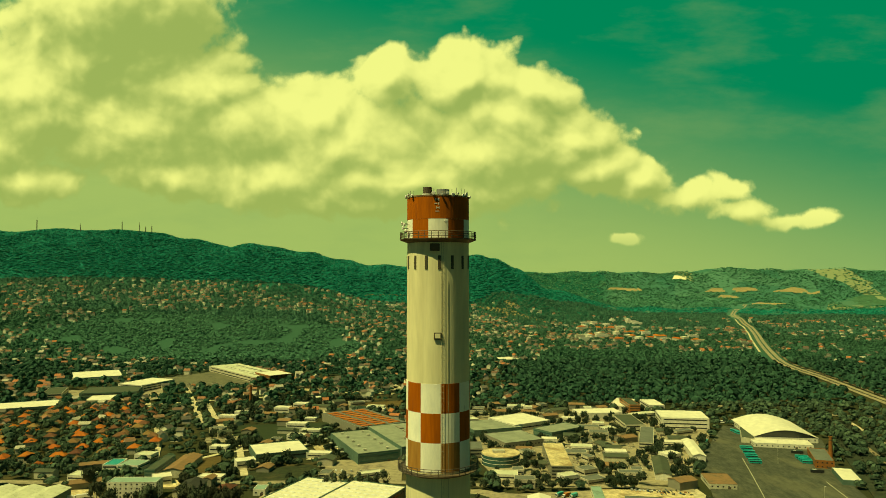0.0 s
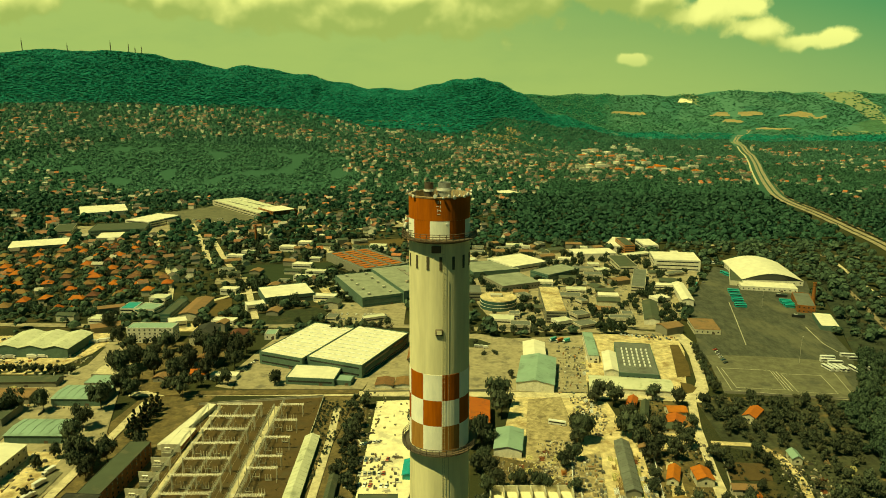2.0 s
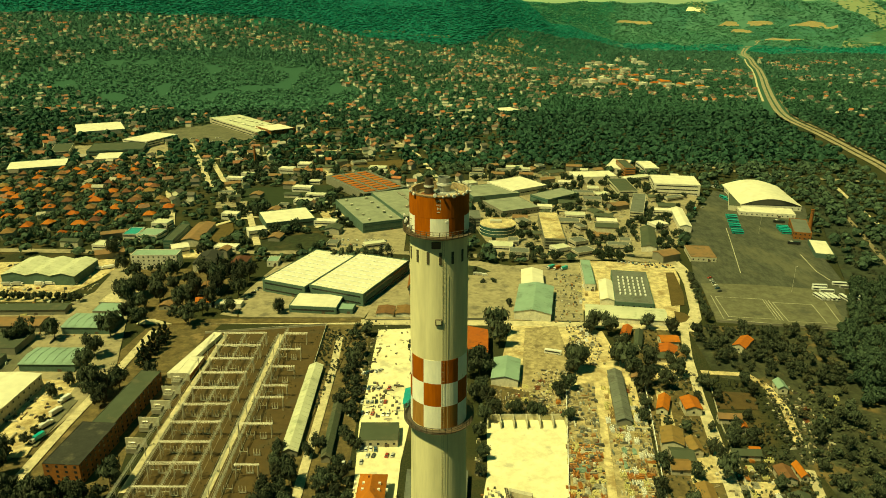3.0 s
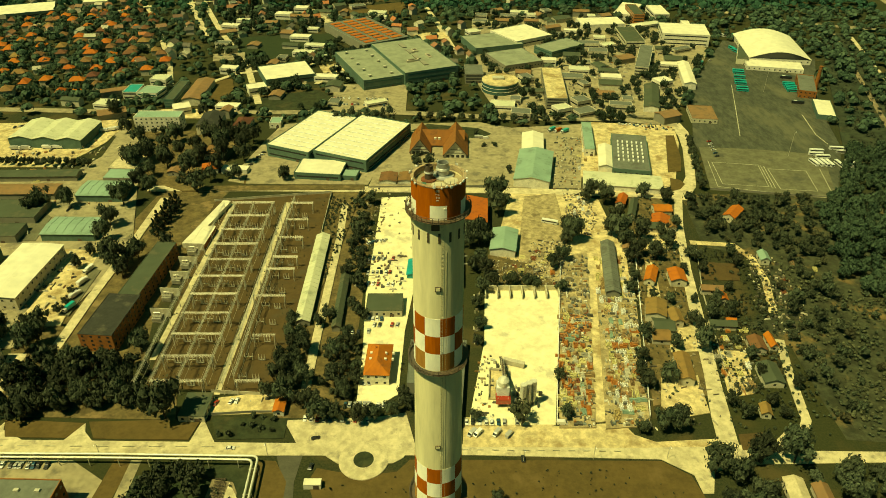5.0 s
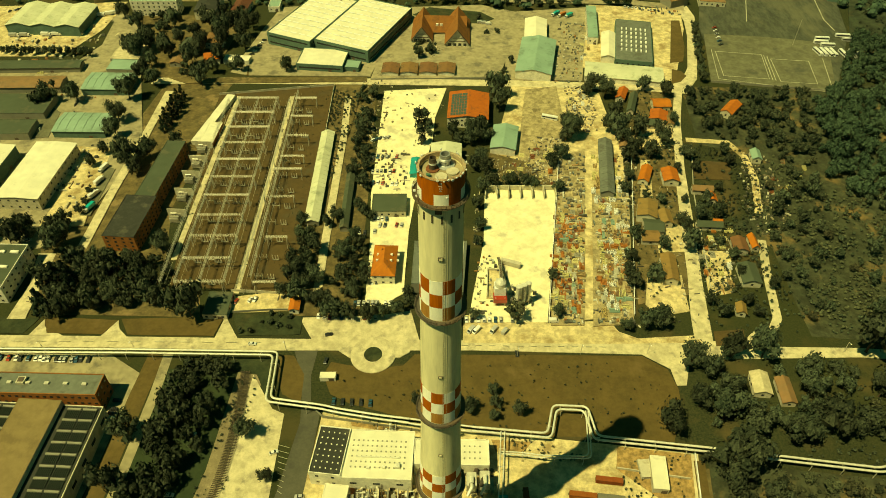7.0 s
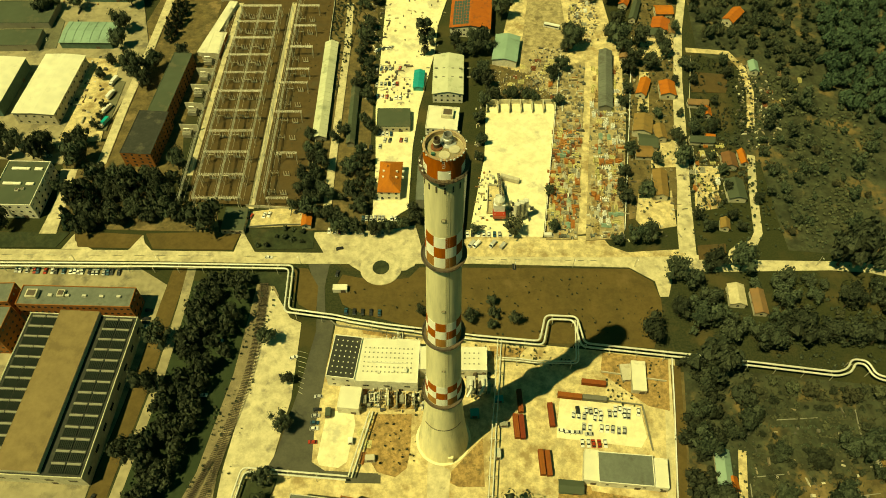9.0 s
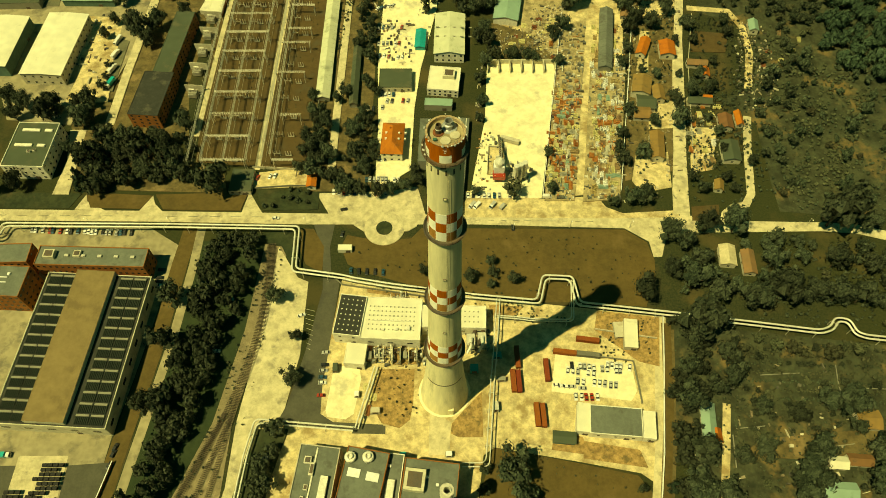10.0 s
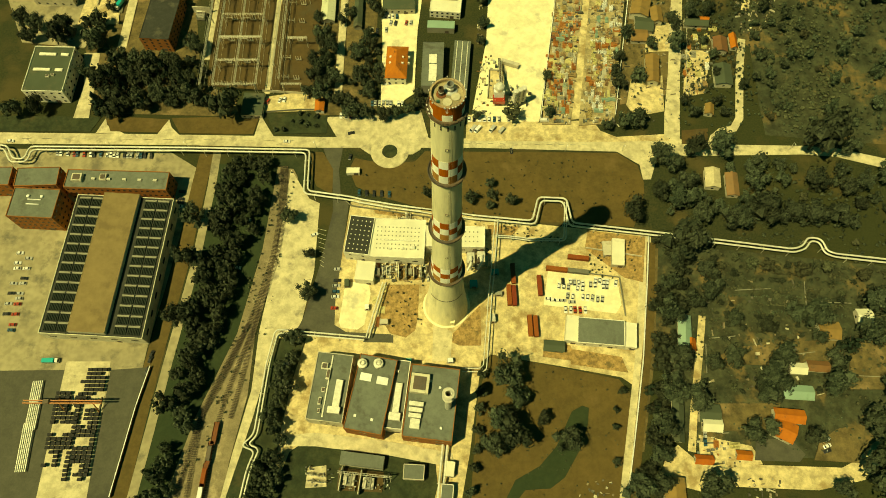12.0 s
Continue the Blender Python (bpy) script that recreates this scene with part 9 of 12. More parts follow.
def yard_cabinet(x, y, rot, w, d, h, m, label):
    t = thing("equipment_cabinet", pose(x, y, LEVEL[0], 0, 0, rot), label, "cabinet")
    b = bmesh.new()
    cbox(b, 0, 0, h / 2 + 0.1, w, d, h, bevel=0.08)
    part("casing", b, m, t)
    b = bmesh.new()
    cbox(b, 0, 0, 0.05, w + 0.5, d + 0.5, 0.2)
    part("plinth", b, wall_grey, t)
    b = bmesh.new()
    cbox(b, 0, -d / 2 - 0.03, h * 0.5, w * 0.6, 0.06, h * 0.75)
    part("door", b, steel_dark, t)


process_skid(-35.0, 19.7, 2, 9, 7, 1)
process_skid(-29.5, 21.1, 2, 7, 8, 2)
process_skid(-14.7, 19.3, 2, 8, 6, 3)
process_skid(-18.5, 51.4, 2, 10, 5, 4)
process_skid(-25.3, 54.4, 2, 9, 5, 5)
transformer_bay(-20.9, 19.0, 1, 13, 8)
bag_filter(13.8, 25.3, 0)
bag_filter(19.7, 26.0, 0)
yard_cabinet(-39.9, 19.0, 2, 3.4, 4.6, 3.2, wall_grey, "grey fan housing beside the boiler hall")
yard_cabinet(15.5, 12.0, 2, 4.2, 4.0, 3.0, teal_paint, "turquoise steel cabinet in the chimney shadow")
yard_cabinet(-56.9, 12.7, 2, 2.6, 4.4, 2.8, roof_moss, "green-grey steel store beside the pad")
yard_cabinet(-44.9, -1.6, 2, 2.2, 2.8, 2.2, dull_white, "small white cabin on the concrete pad")
yard_cabinet(-35.0, -10.3, 2, 4.6, 2.8, 2.4, wall_pale, "small pale trailer cabin")
yard_cabinet(26.0, -8.4, 2, 2.6, 4.6, 3.0, galv, "pale switch cabinet below the pipe rack")
yard_cabinet(2.1, -32.3, 2, 3, 2.4, 2.2, dull_white, "small white cabinet by the power house")
yard_cabinet(-20.6, -32.3, 2, 3, 1.8, 2.0, teal_paint, "small turquoise skip by the power house")
yard_cabinet(29.6, 6.4, 2, 4.0, 2.2, 2.2, wall_grey, "grey pump cabinet beside the rack")
yard_cabinet(27.8, 19.6, 2, 4.4, 3.0, 2.4, teal_paint, "turquoise cabinet beside the rack")
yard_cabinet(94.4, 34.4, 2, 6, 9, 1.2, wall_pale, "low concrete tank in the weedy plot")
garden_wall([(119.2, 43.1), (115.0, 13.9), (107.6, -32.4), (98.5, -74.8), (90.9, -108.4)], 2.0, wall_white, "long pale works wall", 0.35, "boundary_wall")
garden_wall([(81.6, 35.2), (102.4, 31.6), (113.8, 29.7)], 1.6, wall_pale, "low wall of a weedy plot", 0.25, "fence")
garden_wall([(57.3, 22.7), (99.3, 16.7), (100.6, -6.4)], 1.8, wall_grey, "grey mesh fence of the vehicle pen", 0.12, "fence")
garden_wall([(-162.0, -35.4), (-166.1, -56.9), (-171.9, -102.9)], 2.2, wall_brick, "dark brick wall of the storage yard", 0.35, "boundary_wall")
garden_wall([(-62.9, 68.1), (-57.1, 62.8), (-10.1, 55.1)], 2.0, wall_grey, "grey sheet fence of the works", 0.15, "fence")
garden_wall([(-170.2, 351.0), (-82.4, 364.6), (-82.1, 143.2), (-118.8, 145.9)], 2.2, wall_pale, "concrete slab fence round the switch yard", 0.2, "fence")
garden_wall([(-114.7, 129.9), (-94.1, 131.5), (-78.4, 131.5), (-79.0, 144.1)], 1.8, wall_grey, "grey fence round a parking yard", 0.15, "fence")
garden_wall([(85.2, 285.1), (75.5, 222.8), (68.6, 180.7), (59.9, 124.1)], 2.4, wall_grey, "grey slab wall between two yards", 0.25, "boundary_wall")
garden_wall([(139.7, 304.9), (125.3, 222.8), (107.6, 127.2)], 2.0, wall_pale, "pale slab wall of the builders yard", 0.25, "boundary_wall")
garden_wall([(-54.5, 373.3), (46.8, 375.2)], 1.6, wall_grey, "grey fence along the back road", 0.15, "fence")
garden_wall([(217.0, 370.3), (311.1, 355.1)], 1.8, wall_grey, "grey fence of the depot", 0.2, "fence")
garden_wall([(179.4, 285.2), (167.8, 234.3), (160.1, 180.6), (153.7, 135.3)], 1.4, wall_pale, "pale garden fence along the lane", 0.15, "fence")
garden_wall([(205.1, 13.8), (203.7, 3.5), (203.6, -3.2)], 1.1, wall_grey, "low grey garden wall between plots", 0.25, "garden_wall")
garden_wall([(208.5, 1.8), (229.1, 0.8)], 1.1, wall_grey, "low grey garden wall between plots", 0.25, "garden_wall")
garden_wall([(146.1, -19.6), (160.4, -18.3)], 1.1, wall_grey, "low grey garden wall between plots", 0.25, "garden_wall")
garden_wall([(209.2, -40.0), (236.5, -41.3), (260.7, -42.5)], 1.1, wall_grey, "low grey garden wall between plots", 0.25, "garden_wall")
garden_wall([(191.4, -28.7), (202.5, -27.4)], 1.1, wall_grey, "low grey garden wall between plots", 0.25, "garden_wall")
garden_wall([(141.7, -38.7), (143.4, -22.9)], 1.1, wall_grey, "low grey garden wall between plots", 0.25, "garden_wall")
garden_wall([(164.7, 8.7), (184.9, 9.7)], 1.1, wall_grey, "low grey garden wall between plots", 0.25, "garden_wall")


# ---------------------------------------------------------------- storage yard with gantry crane
def gantry_crane(x0, y0, x1, y1, h=9.0):
    t = thing("gantry_crane", pose((x0 + x1) / 2, (y0 + y1) / 2, 0, 0, 0, math.degrees(math.atan2(y1 - y0, x1 - x0))), "orange travelling gantry crane on concrete tracks", "crane")
    L = math.hypot(x1 - x0, y1 - y0)
    for s in (-0.7, 0.7):
        b = bmesh.new()
        box(b, -L / 2, L / 2, s - 0.3, s + 0.3, h, h + 1.2)
        part("girder", b, orange_paint, t)
    for k in (-L * 0.05, L * 0.38):
        for s in (-3.5, 3.5):
            b = bmesh.new()
            tube(b, [(k, s, 0.4), (k, s * 0.2, h)], 0.3, 6)
            part("leg", b, orange_paint, t)
        b = bmesh.new()
        cbox(b, k, 0, 0.5, 0.6, 8.5, 0.7)
        part("travel_beam", b, steel_dark, t)
    b = bmesh.new()
    cbox(b, -L * 0.2, 0, h + 1.7, 3, 2.4, 1.2, bevel=0.1)
    part("trolley", b, steel_dark, t)



gantry_crane(-222.4, -56.2, -180.8, -56.3)

def crate_rows(x, y, w, d, rot, seed):
    """Black crates on a grid with gaps."""
    rng = random.Random(seed)
    me = shared(("storage_crate", 0), lambda q: (cbox(q, 0, 0, 0.8, 2.3, 1.6, 1.5, bevel=0.06), cbox(q, 0, 0, 0.05, 2.0, 1.4, 0.1)), surface("black_crate", (0.022, 0.022, 0.02), (0.035, 0.032, 0.028), grain=2))
    m = pose(x, y, 0.03 + LEVEL[0], 0, 0, rot)
    for i in range(int(w / 2.7)):
        for j in range(int(d / 2.2)):
            if noise.noise((i * 0.45 + seed, j * 0.3, 1.0)) > -0.12:
                o = tagged(new("storage_crate", me), "square black storage crate on concrete", "crate", "storage crates")
                o.matrix_world = m @ pose(-w / 2 + i * 2.7 + rng.uniform(-0.1, 0.1), -d / 2 + j * 2.2, 0)


def beam_stack(x, y, rot, n, length):
    me = shared(("concrete_beam", length), lambda q: tube(q, [(-length / 2, 0, 0.4), (length / 2, 0, 0.4)], 0.36, 6), pipe_white)
    for k in range(n):
        o = tagged(new("concrete_beam", me), "long pale concrete beam laid on the yard", "beam", "concrete beams")
        o.matrix_world = pose(x, y, 0.03 + LEVEL[0], 0, 0, rot) @ pose(0, k * 1.0, 0)


crate_rows(-201.3, -67.4, 15, 40, 0, 1)
crate_rows(-189.9, -64.4, 14, 60, -0, 2)
beam_stack(-224.0, -49.3, -88, 6, 12)
beam_stack(-223.1, -61.4, -89, 6, 16)
beam_stack(-223.7, -71.8, -88, 6, 12)
beam_stack(-223.3, -83.9, -88, 6, 14)


# ---------------------------------------------------------------- chalet building
def chalet(x, y, rot):
    """Two steep gabled wings towards the yard, joined by a long steep hall."""
    t = thing("chalet_building", pose(x, y, 0, 0, 0, rot), "half-timbered hall with steep brown-red tiled roofs", "building")
    t["wall_mat"] = wall_white.name
    OCCUPIED.append((x, y, 36, t.matrix_world.inverted(), 30, 26))
    for cx, cy, w, d, turn, rise in ((1, 4, 40, 15, 0, 9.5), (-16, -1, 36, 16, 90, 10.5), (14.5, -4, 42, 19, 90, 11.5)):
        sub = part("wing", to_mesh("wing", box(bmesh.new(), -w / 2, w / 2, -d / 2, d / 2, -0.3, 4.0), wall_white), None, t)
        sub.matrix_local = pose(cx, cy, 0, 0, 0, turn)
        sub["wall_mat"] = wall_white.name
        gable_roof(sub, w, d, 4.0, rise, roof_red, over=1.4)
        if turn:
            for sy in (-1, 1):
                b = bmesh.new()
                tube(b, [(-w / 2 - 1.45, sy * (d / 2 + 1.2), 2.6), (-w / 2 - 1.45, 0, 4.3 + rise)], 0.35, 4)
                part("barge_board", b, steel_dark, sub)
            for k in range(4):
                o = part("window", shared(("window", "chalet_end"), lambda q: cbox(q, 0, 0, 0, 0.12, 2.6, 2.4), pane_dark), None, sub)
                o.location = (-w / 2 - 0.05, (k - 1.5) * d / 4.4, 2.0)
            for z, hw in ((5.0, 0.36), (8.0, 0.22)):
                o = part("timber_beam", shared(("timber_beam", z, d), lambda q: cbox(q, 0, 0, 0, 0.2, d * hw * 2, 0.5), steel_dark), None, sub)
                o.location = (-w / 2 - 0.1, 0, z)
        else:
            for i in range(6):
                o = part("window", shared(("window", "chalet"), lambda q: cbox(q, 0, 0, 0, 1.6, 0.12, 1.8), pane_dark), None, sub)
                o.location = (-w / 2 + w * (i + 0.5) / 6, -d / 2 - 0.04, 2.4)
    for k in (-3.5, 0):
        o = part("dormer", shared(("dormer", 0), lambda q: box(q, -1.1, 1.1, -1.6, 2.0, 0, 2.0), wall_white), None, t)
        o.location = (k, 0.0, 6.4)



chalet(2.0, 453.0, -2)


def drum_building(x, y):
    t = thing("round_office", pose(x, y, 0), "round green-glazed office with tan flat roof", "building")
    OCCUPIED.append((x, y, 25, t.matrix_world.inverted(), 19, 19))
    b = bmesh.new()
    lathe(b, [(19, 0), (19, 11)], 36)
    part("glass_wall", b, pane_teal, t)
    for z in (0.5, 4.0, 7.5, 10.8):
        b = bmesh.new()
        lathe(b, [(19, z - 0.2), (19.2, z - 0.2), (19.2, z + 0.2), (19, z + 0.2)], 36)
        part("floor_band", b, wall_white, t)
    b = bmesh.new()
    lathe(b, [(19.2, 11), (19.2, 11.5), (18.6, 11.5), (18.6, 11.1), (0.02, 11.2)], 36)
    part("roof", b, sand, t)
    b = bmesh.new()
    cbox(b, -2, 2, 12.3, 12, 7, 2.4, bevel=0.1)
    part("plant_room", b, galv, t)


drum_building(66.1, 591.3)


def brick_stack(x, y, h, r):
    t = thing("brick_chimney", pose(x, y, 0), "slim round brown brick chimney", "chimney")
    b = bmesh.new()
    lathe(b, [(r * 1.4, 0), (r, h), (r * 1.15, h), (r * 1.15, h + 0.6), (r * 0.8, h + 0.6), (r * 0.8, h - 2)], 16)
    part("shaft", b, wall_brick, t)
    b = bmesh.new()
    lathe(b, [(r * 1.12, h - 3), (r * 1.2, h - 3), (r * 1.2, h - 2.6), (r * 1.12, h - 2.6)], 16)
    part("band", b, steel_dark, t)


brick_stack(-262.6, 902.3, 30, 1.6)
brick_stack(399.3, 592.6, 25, 1.6)

def lamp_mast(x, y, h, heads):
    t = thing("street_lamp", pose(x, y, 0), "slim grey lamp post with a bent arm", "street lamp", "street lamps")
    b = bmesh.new()
    lathe(b, [(0.16, 0), (0.1, h)], 7)
    part("pole", b, galv, t)
    b = bmesh.new()
    tube(b, [(0, 0, h), (0, -1.6, h + 0.5)], 0.07, 5)
    part("arm", b, galv, t)
    b = bmesh.new()
    cbox(b, 0, -1.8, h + 0.5, 0.4, 0.9, 0.2, bevel=0.05)
    part("lamp_head", b, dull_white, t)


lamp_mast(-258.5, 105.8, 9.0, 1)
lamp_mast(-208.5, 104.0, 9.0, 1)
lamp_mast(-160.7, 104.0, 9.0, 1)
lamp_mast(40.6, 99.5, 9.0, 1)
lamp_mast(109.2, 101.0, 9.0, 1)
lamp_mast(74.1, 101.1, 9.0, 1)
lamp_mast(213.1, 101.6, 9.0, 1)
lamp_mast(-81.1, 103.8, 9.0, 1)
lamp_mast(303.0, 429.0, 24.0, 1)
lamp_mast(342.0, 584.9, 24.0, 1)

goods_colours = piece_material("mixed_goods", ((0.40, 0.36, 0.26), (0.30, 0.15, 0.06), (0.09, 0.09, 0.07), (0.50, 0.46, 0.35), (0.13, 0.125, 0.10), (0.20, 0.18, 0.13), (0.55, 0.51, 0.40), (0.22, 0.18, 0.11), (0.15, 0.17, 0.14), (0.32, 0.26, 0.16), (0.065, 0.065, 0.05)))
rubble_colours = piece_material("rubble_and_scrap", ((0.44, 0.39, 0.28), (0.27, 0.22, 0.14), (0.13, 0.115, 0.085), (0.52, 0.47, 0.35), (0.19, 0.15, 0.095), (0.07, 0.065, 0.05)))
machine_colours = piece_material("old_machines", ((0.05, 0.048, 0.04), (0.11, 0.09, 0.06), (0.17, 0.10, 0.055), (0.36, 0.32, 0.23), (0.08, 0.078, 0.065), (0.52, 0.48, 0.39)))
litter([(-49.3, 279.1), (-22.5, 279), (-21.2, 234.9), (-46.4, 235)], 2.6, 301, "old machines and scrap on a dusty yard", machine_colours, sizes=(0.7, 2.4), keep=0.5)
litter([(81.7, 264.7), (102.2, 276.1), (78.2, 120.1), (61.2, 120.1), (71.8, 191.4)], 1.75, 302, "mixed building goods in tight rows", goods_colours, sizes=(0.5, 2.2), keep=0.7, tall=1.9, lanes=5.5)
litter([(100.2, 230), (124.4, 231.7), (106.2, 121.2), (83.8, 119.3)], 1.8, 303, "mixed building goods in tight rows", goods_colours, sizes=(0.5, 2.2), keep=0.55, tall=1.7, lanes=6.5)
litter([(65.4, 294.1), (90.8, 294), (80.4, 240.5), (58.5, 251.2)], 1.8, 304, "heaps of scrap and rubble", rubble_colours, sizes=(0.4, 1.6), keep=0.75, turn=40)
litter([(35.2, 278.9), (61.7, 266), (78, 235.8), (34.1, 241.8)], 1.9, 305, "rubble behind the cement bays", rubble_colours, sizes=(0.4, 1.6), keep=0.6, turn=40)
litter([(99.2, 362.9), (119.8, 362.9), (116.4, 300.8), (91.6, 300.9)], 2.2, 306, "sand heaps and stone on a yard", rubble_colours, sizes=(0.6, 2.2), keep=0.6, turn=40)
litter([(123.4, 274.1), (133, 274.1), (124.7, 228.8), (118.8, 231.7)], 2.2, 307, "loose goods beside a shed", goods_colours, keep=0.6)
litter([(137.3, 297.3), (173.5, 297.3), (144.2, 119), (106.4, 119.2)], 3, 308, "garden clutter between sheds", rubble_colours, keep=0.35, turn=30)
litter([(210.9, 277.2), (228, 280.4), (228.7, 217.3), (202.4, 181), (195.6, 217.4)], 2.2, 309, "rubble along a dirt track", rubble_colours, keep=0.6, turn=40)
litter([(156.7, 191.2), (181.2, 190.1), (170.3, 144.1), (148.6, 138.9)], 2, 310, "stacked goods on a pale plot", goods_colours, keep=0.5)
litter([(22.7, 174.3), (31.3, 174.3), (29.5, 127.6), (17.7, 127.6)], 2, 311, "goods along the cement yard wall", goods_colours, keep=0.5)
litter([(-39.1, 364.8), (5.5, 364.7), (0.8, 284.2), (-47.6, 284.3), (-49.4, 348.9)], 4.2, 312, "loose timber and stone on a dusty yard", rubble_colours, keep=0.25, turn=40)
litter([(23.2, 234.8), (27, 234.8), (24.1, 181.6), (19.9, 181.6)], 2, 313, "goods under trees beside the yard wall", rubble_colours, keep=0.6)
litter([(-62, 373), (-35, 373), (-44, 277.8), (-46.4, 235), (-52.5, 240.8)], 2.6, 314, "scrap among trees", rubble_colours, keep=0.45, turn=40)
litter([(77.8, 234.7), (95.6, 240.4), (86.7, 181.4), (70, 181.5)], 3, 315, "tall stacks of goods", goods_colours, sizes=(1.5, 3.0), keep=0.4, tall=2.6)
pipe_colours = piece_material("plant_fittings", ((0.42, 0.40, 0.33), (0.20, 0.19, 0.15), (0.55, 0.52, 0.43), (0.10, 0.10, 0.08), (0.33, 0.25, 0.15), (0.06, 0.06, 0.05)), 0.5)
litter([(-38.9, 28.9), (-9.2, 28.8), (-9.1, 13.4), (-38.4, 14.8)], 1.7, 320, "pipes and valves beside the boiler hall", pipe_colours, sizes=(0.4, 1.8), keep=0.8, tall=3.2)
litter([(10, 35.3), (25.2, 35.3), (24.9, 21), (13.1, 21)], 1.8, 321, "pipes and valves beside the boiler hall", pipe_colours, sizes=(0.4, 1.6), keep=0.7, tall=3.0)
litter([(-55.7, -91.8), (-29.4, -91.8), (-29.2, -99.6), (-55.3, -99.6)], 1.5, 322, "transformers fittings on a gravel pad", pipe_colours, sizes=(0.3, 1.2), keep=0.7, tall=2.6)
litter([(-73.6, -87.6), (-58.9, -87.6), (-58.3, -98), (-72.8, -98)], 1.6, 323, "switch gear on a gravel pad", pipe_colours, sizes=(0.3, 1.0), keep=0.6, tall=2.4)
litter([(132.7, -70.4), (152, -70.5), (152.2, -87.7), (130.2, -87.7)], 2.2, 324, "stacked goods in a house yard", goods_colours, keep=0.5)
litter([(69.6, -94.7), (87.1, -94.7), (84.8, -103.5), (67.5, -103.5)], 2, 325, "stones and rubble on a lawn", rubble_colours, keep=0.6, turn=40)
litter([(154.2, -93.3), (171.6, -93.3), (169.7, -103.5), (152.5, -103.5)], 2, 326, "stones and boards in a garden", rubble_colours, keep=0.5, turn=30)
litter([(150.4, 20.9), (230.4, 13.8), (215.9, -51.1), (139.9, -51)], 6, 327, "garden clutter between beds", rubble_colours, sizes=(0.5, 2.2), keep=0.5, turn=20)
litter([(107.9, 470), (132.1, 470.1), (112, 367.7), (91.8, 367.7)], 2.6, 340, "goods stacked in a lorry yard", goods_colours, keep=0.55, tall=1.8)
litter([(177.6, 507.8), (222, 492.5), (218.6, 480), (177, 492.4)], 3.2, 341, "goods along a works fence", goods_colours, sizes=(0.8, 2.4), keep=0.6, tall=1.6)
litter([(129.2, 563.7), (232.7, 564.1), (285.2, 766), (158.3, 765.1)], 7, 342, "crates and goods between workshops", goods_colours, sizes=(0.8, 3.0), keep=0.5, tall=2.0)
litter([(-14.9, 452.2), (7.3, 414.1), (-14, 403.9), (-26.1, 414.1)], 3, 343, "boards and crates on the chalet yard", goods_colours, keep=0.5)
litter([(-270.4, 278.3), (-239.8, 294.8), (-230.5, 218.7), (-245.1, 218.7)], 3.2, 344, "crates and scrap beside the white hall", machine_colours, sizes=(0.6, 2.6), keep=0.4, tall=1.8)
litter([(-319.9, 301.8), (-266.6, 301.7), (-260, 373.3), (-349.8, 373.5)], 7.5, 345, "crates and scrap between works halls", goods_colours, sizes=(0.7, 3.0), keep=0.4, tall=1.8)
litter([(29.3, 167.2), (39.8, 171.9), (37.4, 135.9), (27.7, 136)], 2.2, 346, "machines and boxes at the cement plant", pipe_colours, sizes=(0.6, 2.2), keep=0.5, tall=2.4)
litter([(39.9, 148.9), (54.8, 148.9), (53.6, 135.9), (39, 135.9)], 1.9, 347, "machines and pipes under the cement plant", pipe_colours, sizes=(0.5, 1.8), keep=0.7, tall=3.0)
litter([(-391.3, 478.8), (-290.1, 478.4), (-290.5, 396.6), (-337.5, 386.1)], 4.5, 348, "goods on a lorry yard", goods_colours, sizes=(0.7, 3.0), keep=0.45, tall=2.0)
litter([(-98.1, 145.9), (-71.9, 145.8), (-71, 138.4), (-96.9, 138.5)], 2.6, 349, "boxes along the fence", goods_colours, keep=0.5)
brick_colours = piece_material("orange_bricks", ((0.42, 0.18, 0.06), (0.36, 0.15, 0.055), (0.30, 0.13, 0.05), (0.46, 0.22, 0.08)))
litter([(75, 209.7), (90.6, 209.6), (87.7, 188.9), (72.4, 187.4)], 1.6, 330, "orange brick and pipe bundles in rows", brick_colours, sizes=(0.8, 1.8), keep=1.0, tall=1.6, lanes=4.0)
litter([(98.9, 166), (112.5, 166), (111.6, 157.6), (95.1, 159.5)], 1.7, 331, "orange brick and pipe bundles in rows", brick_colours, sizes=(0.8, 1.8), keep=0.9, tall=1.4, lanes=4.0)
rooflights(cream_hall, 18, 34, 9.3, 2, 6, 0.8, 2.2, 0.5, wall_grey)


# ---------------------------------------------------------------- parked vehicles
row_of_cars(-62.7, 23.9, -63.7, -3.6, 8, 0, 1)
row_of_cars(13.1, 124.4, 41.5, 124.0, 9, 90, 2, 1.0)
row_of_cars(15.2, 116.9, 36.6, 116.0, 7, 50, 3, 0.9, ("white", "silver", "black"), "van")
row_of_cars(-49.5, 152.4, -26.3, 152.3, 8, 90, 4)
row_of_cars(-48.9, 136.6, -26.7, 136.5, 9, 90, 5)
row_of_cars(-68.3, 127.2, -30.4, 126.2, 12, 90, 6, 0.7)
row_of_cars(-51.2, 195.2, -32.1, 195.2, 6, 90, 7)
row_of_cars(-42.1, 207.3, -29.7, 206.3, 5, 90, 8)
row_of_cars(65.6, 14.6, 92.9, 11.1, 12, 90, 9, 0.85, ("white", "white", "white", "silver", "black"))
row_of_cars(56.8, 3.7, 72.3, 1.9, 6, 0, 10, 0.9, ("white", "white", "silver"))
row_of_cars(60.5, -2.2, 79.6, -3.2, 7, 90, 11, 0.8, ("white", "white", "silver", "red"))
row_of_cars(-164.7, 48.3, -166.7, -6.2, 16, 0, 12, 0.6)
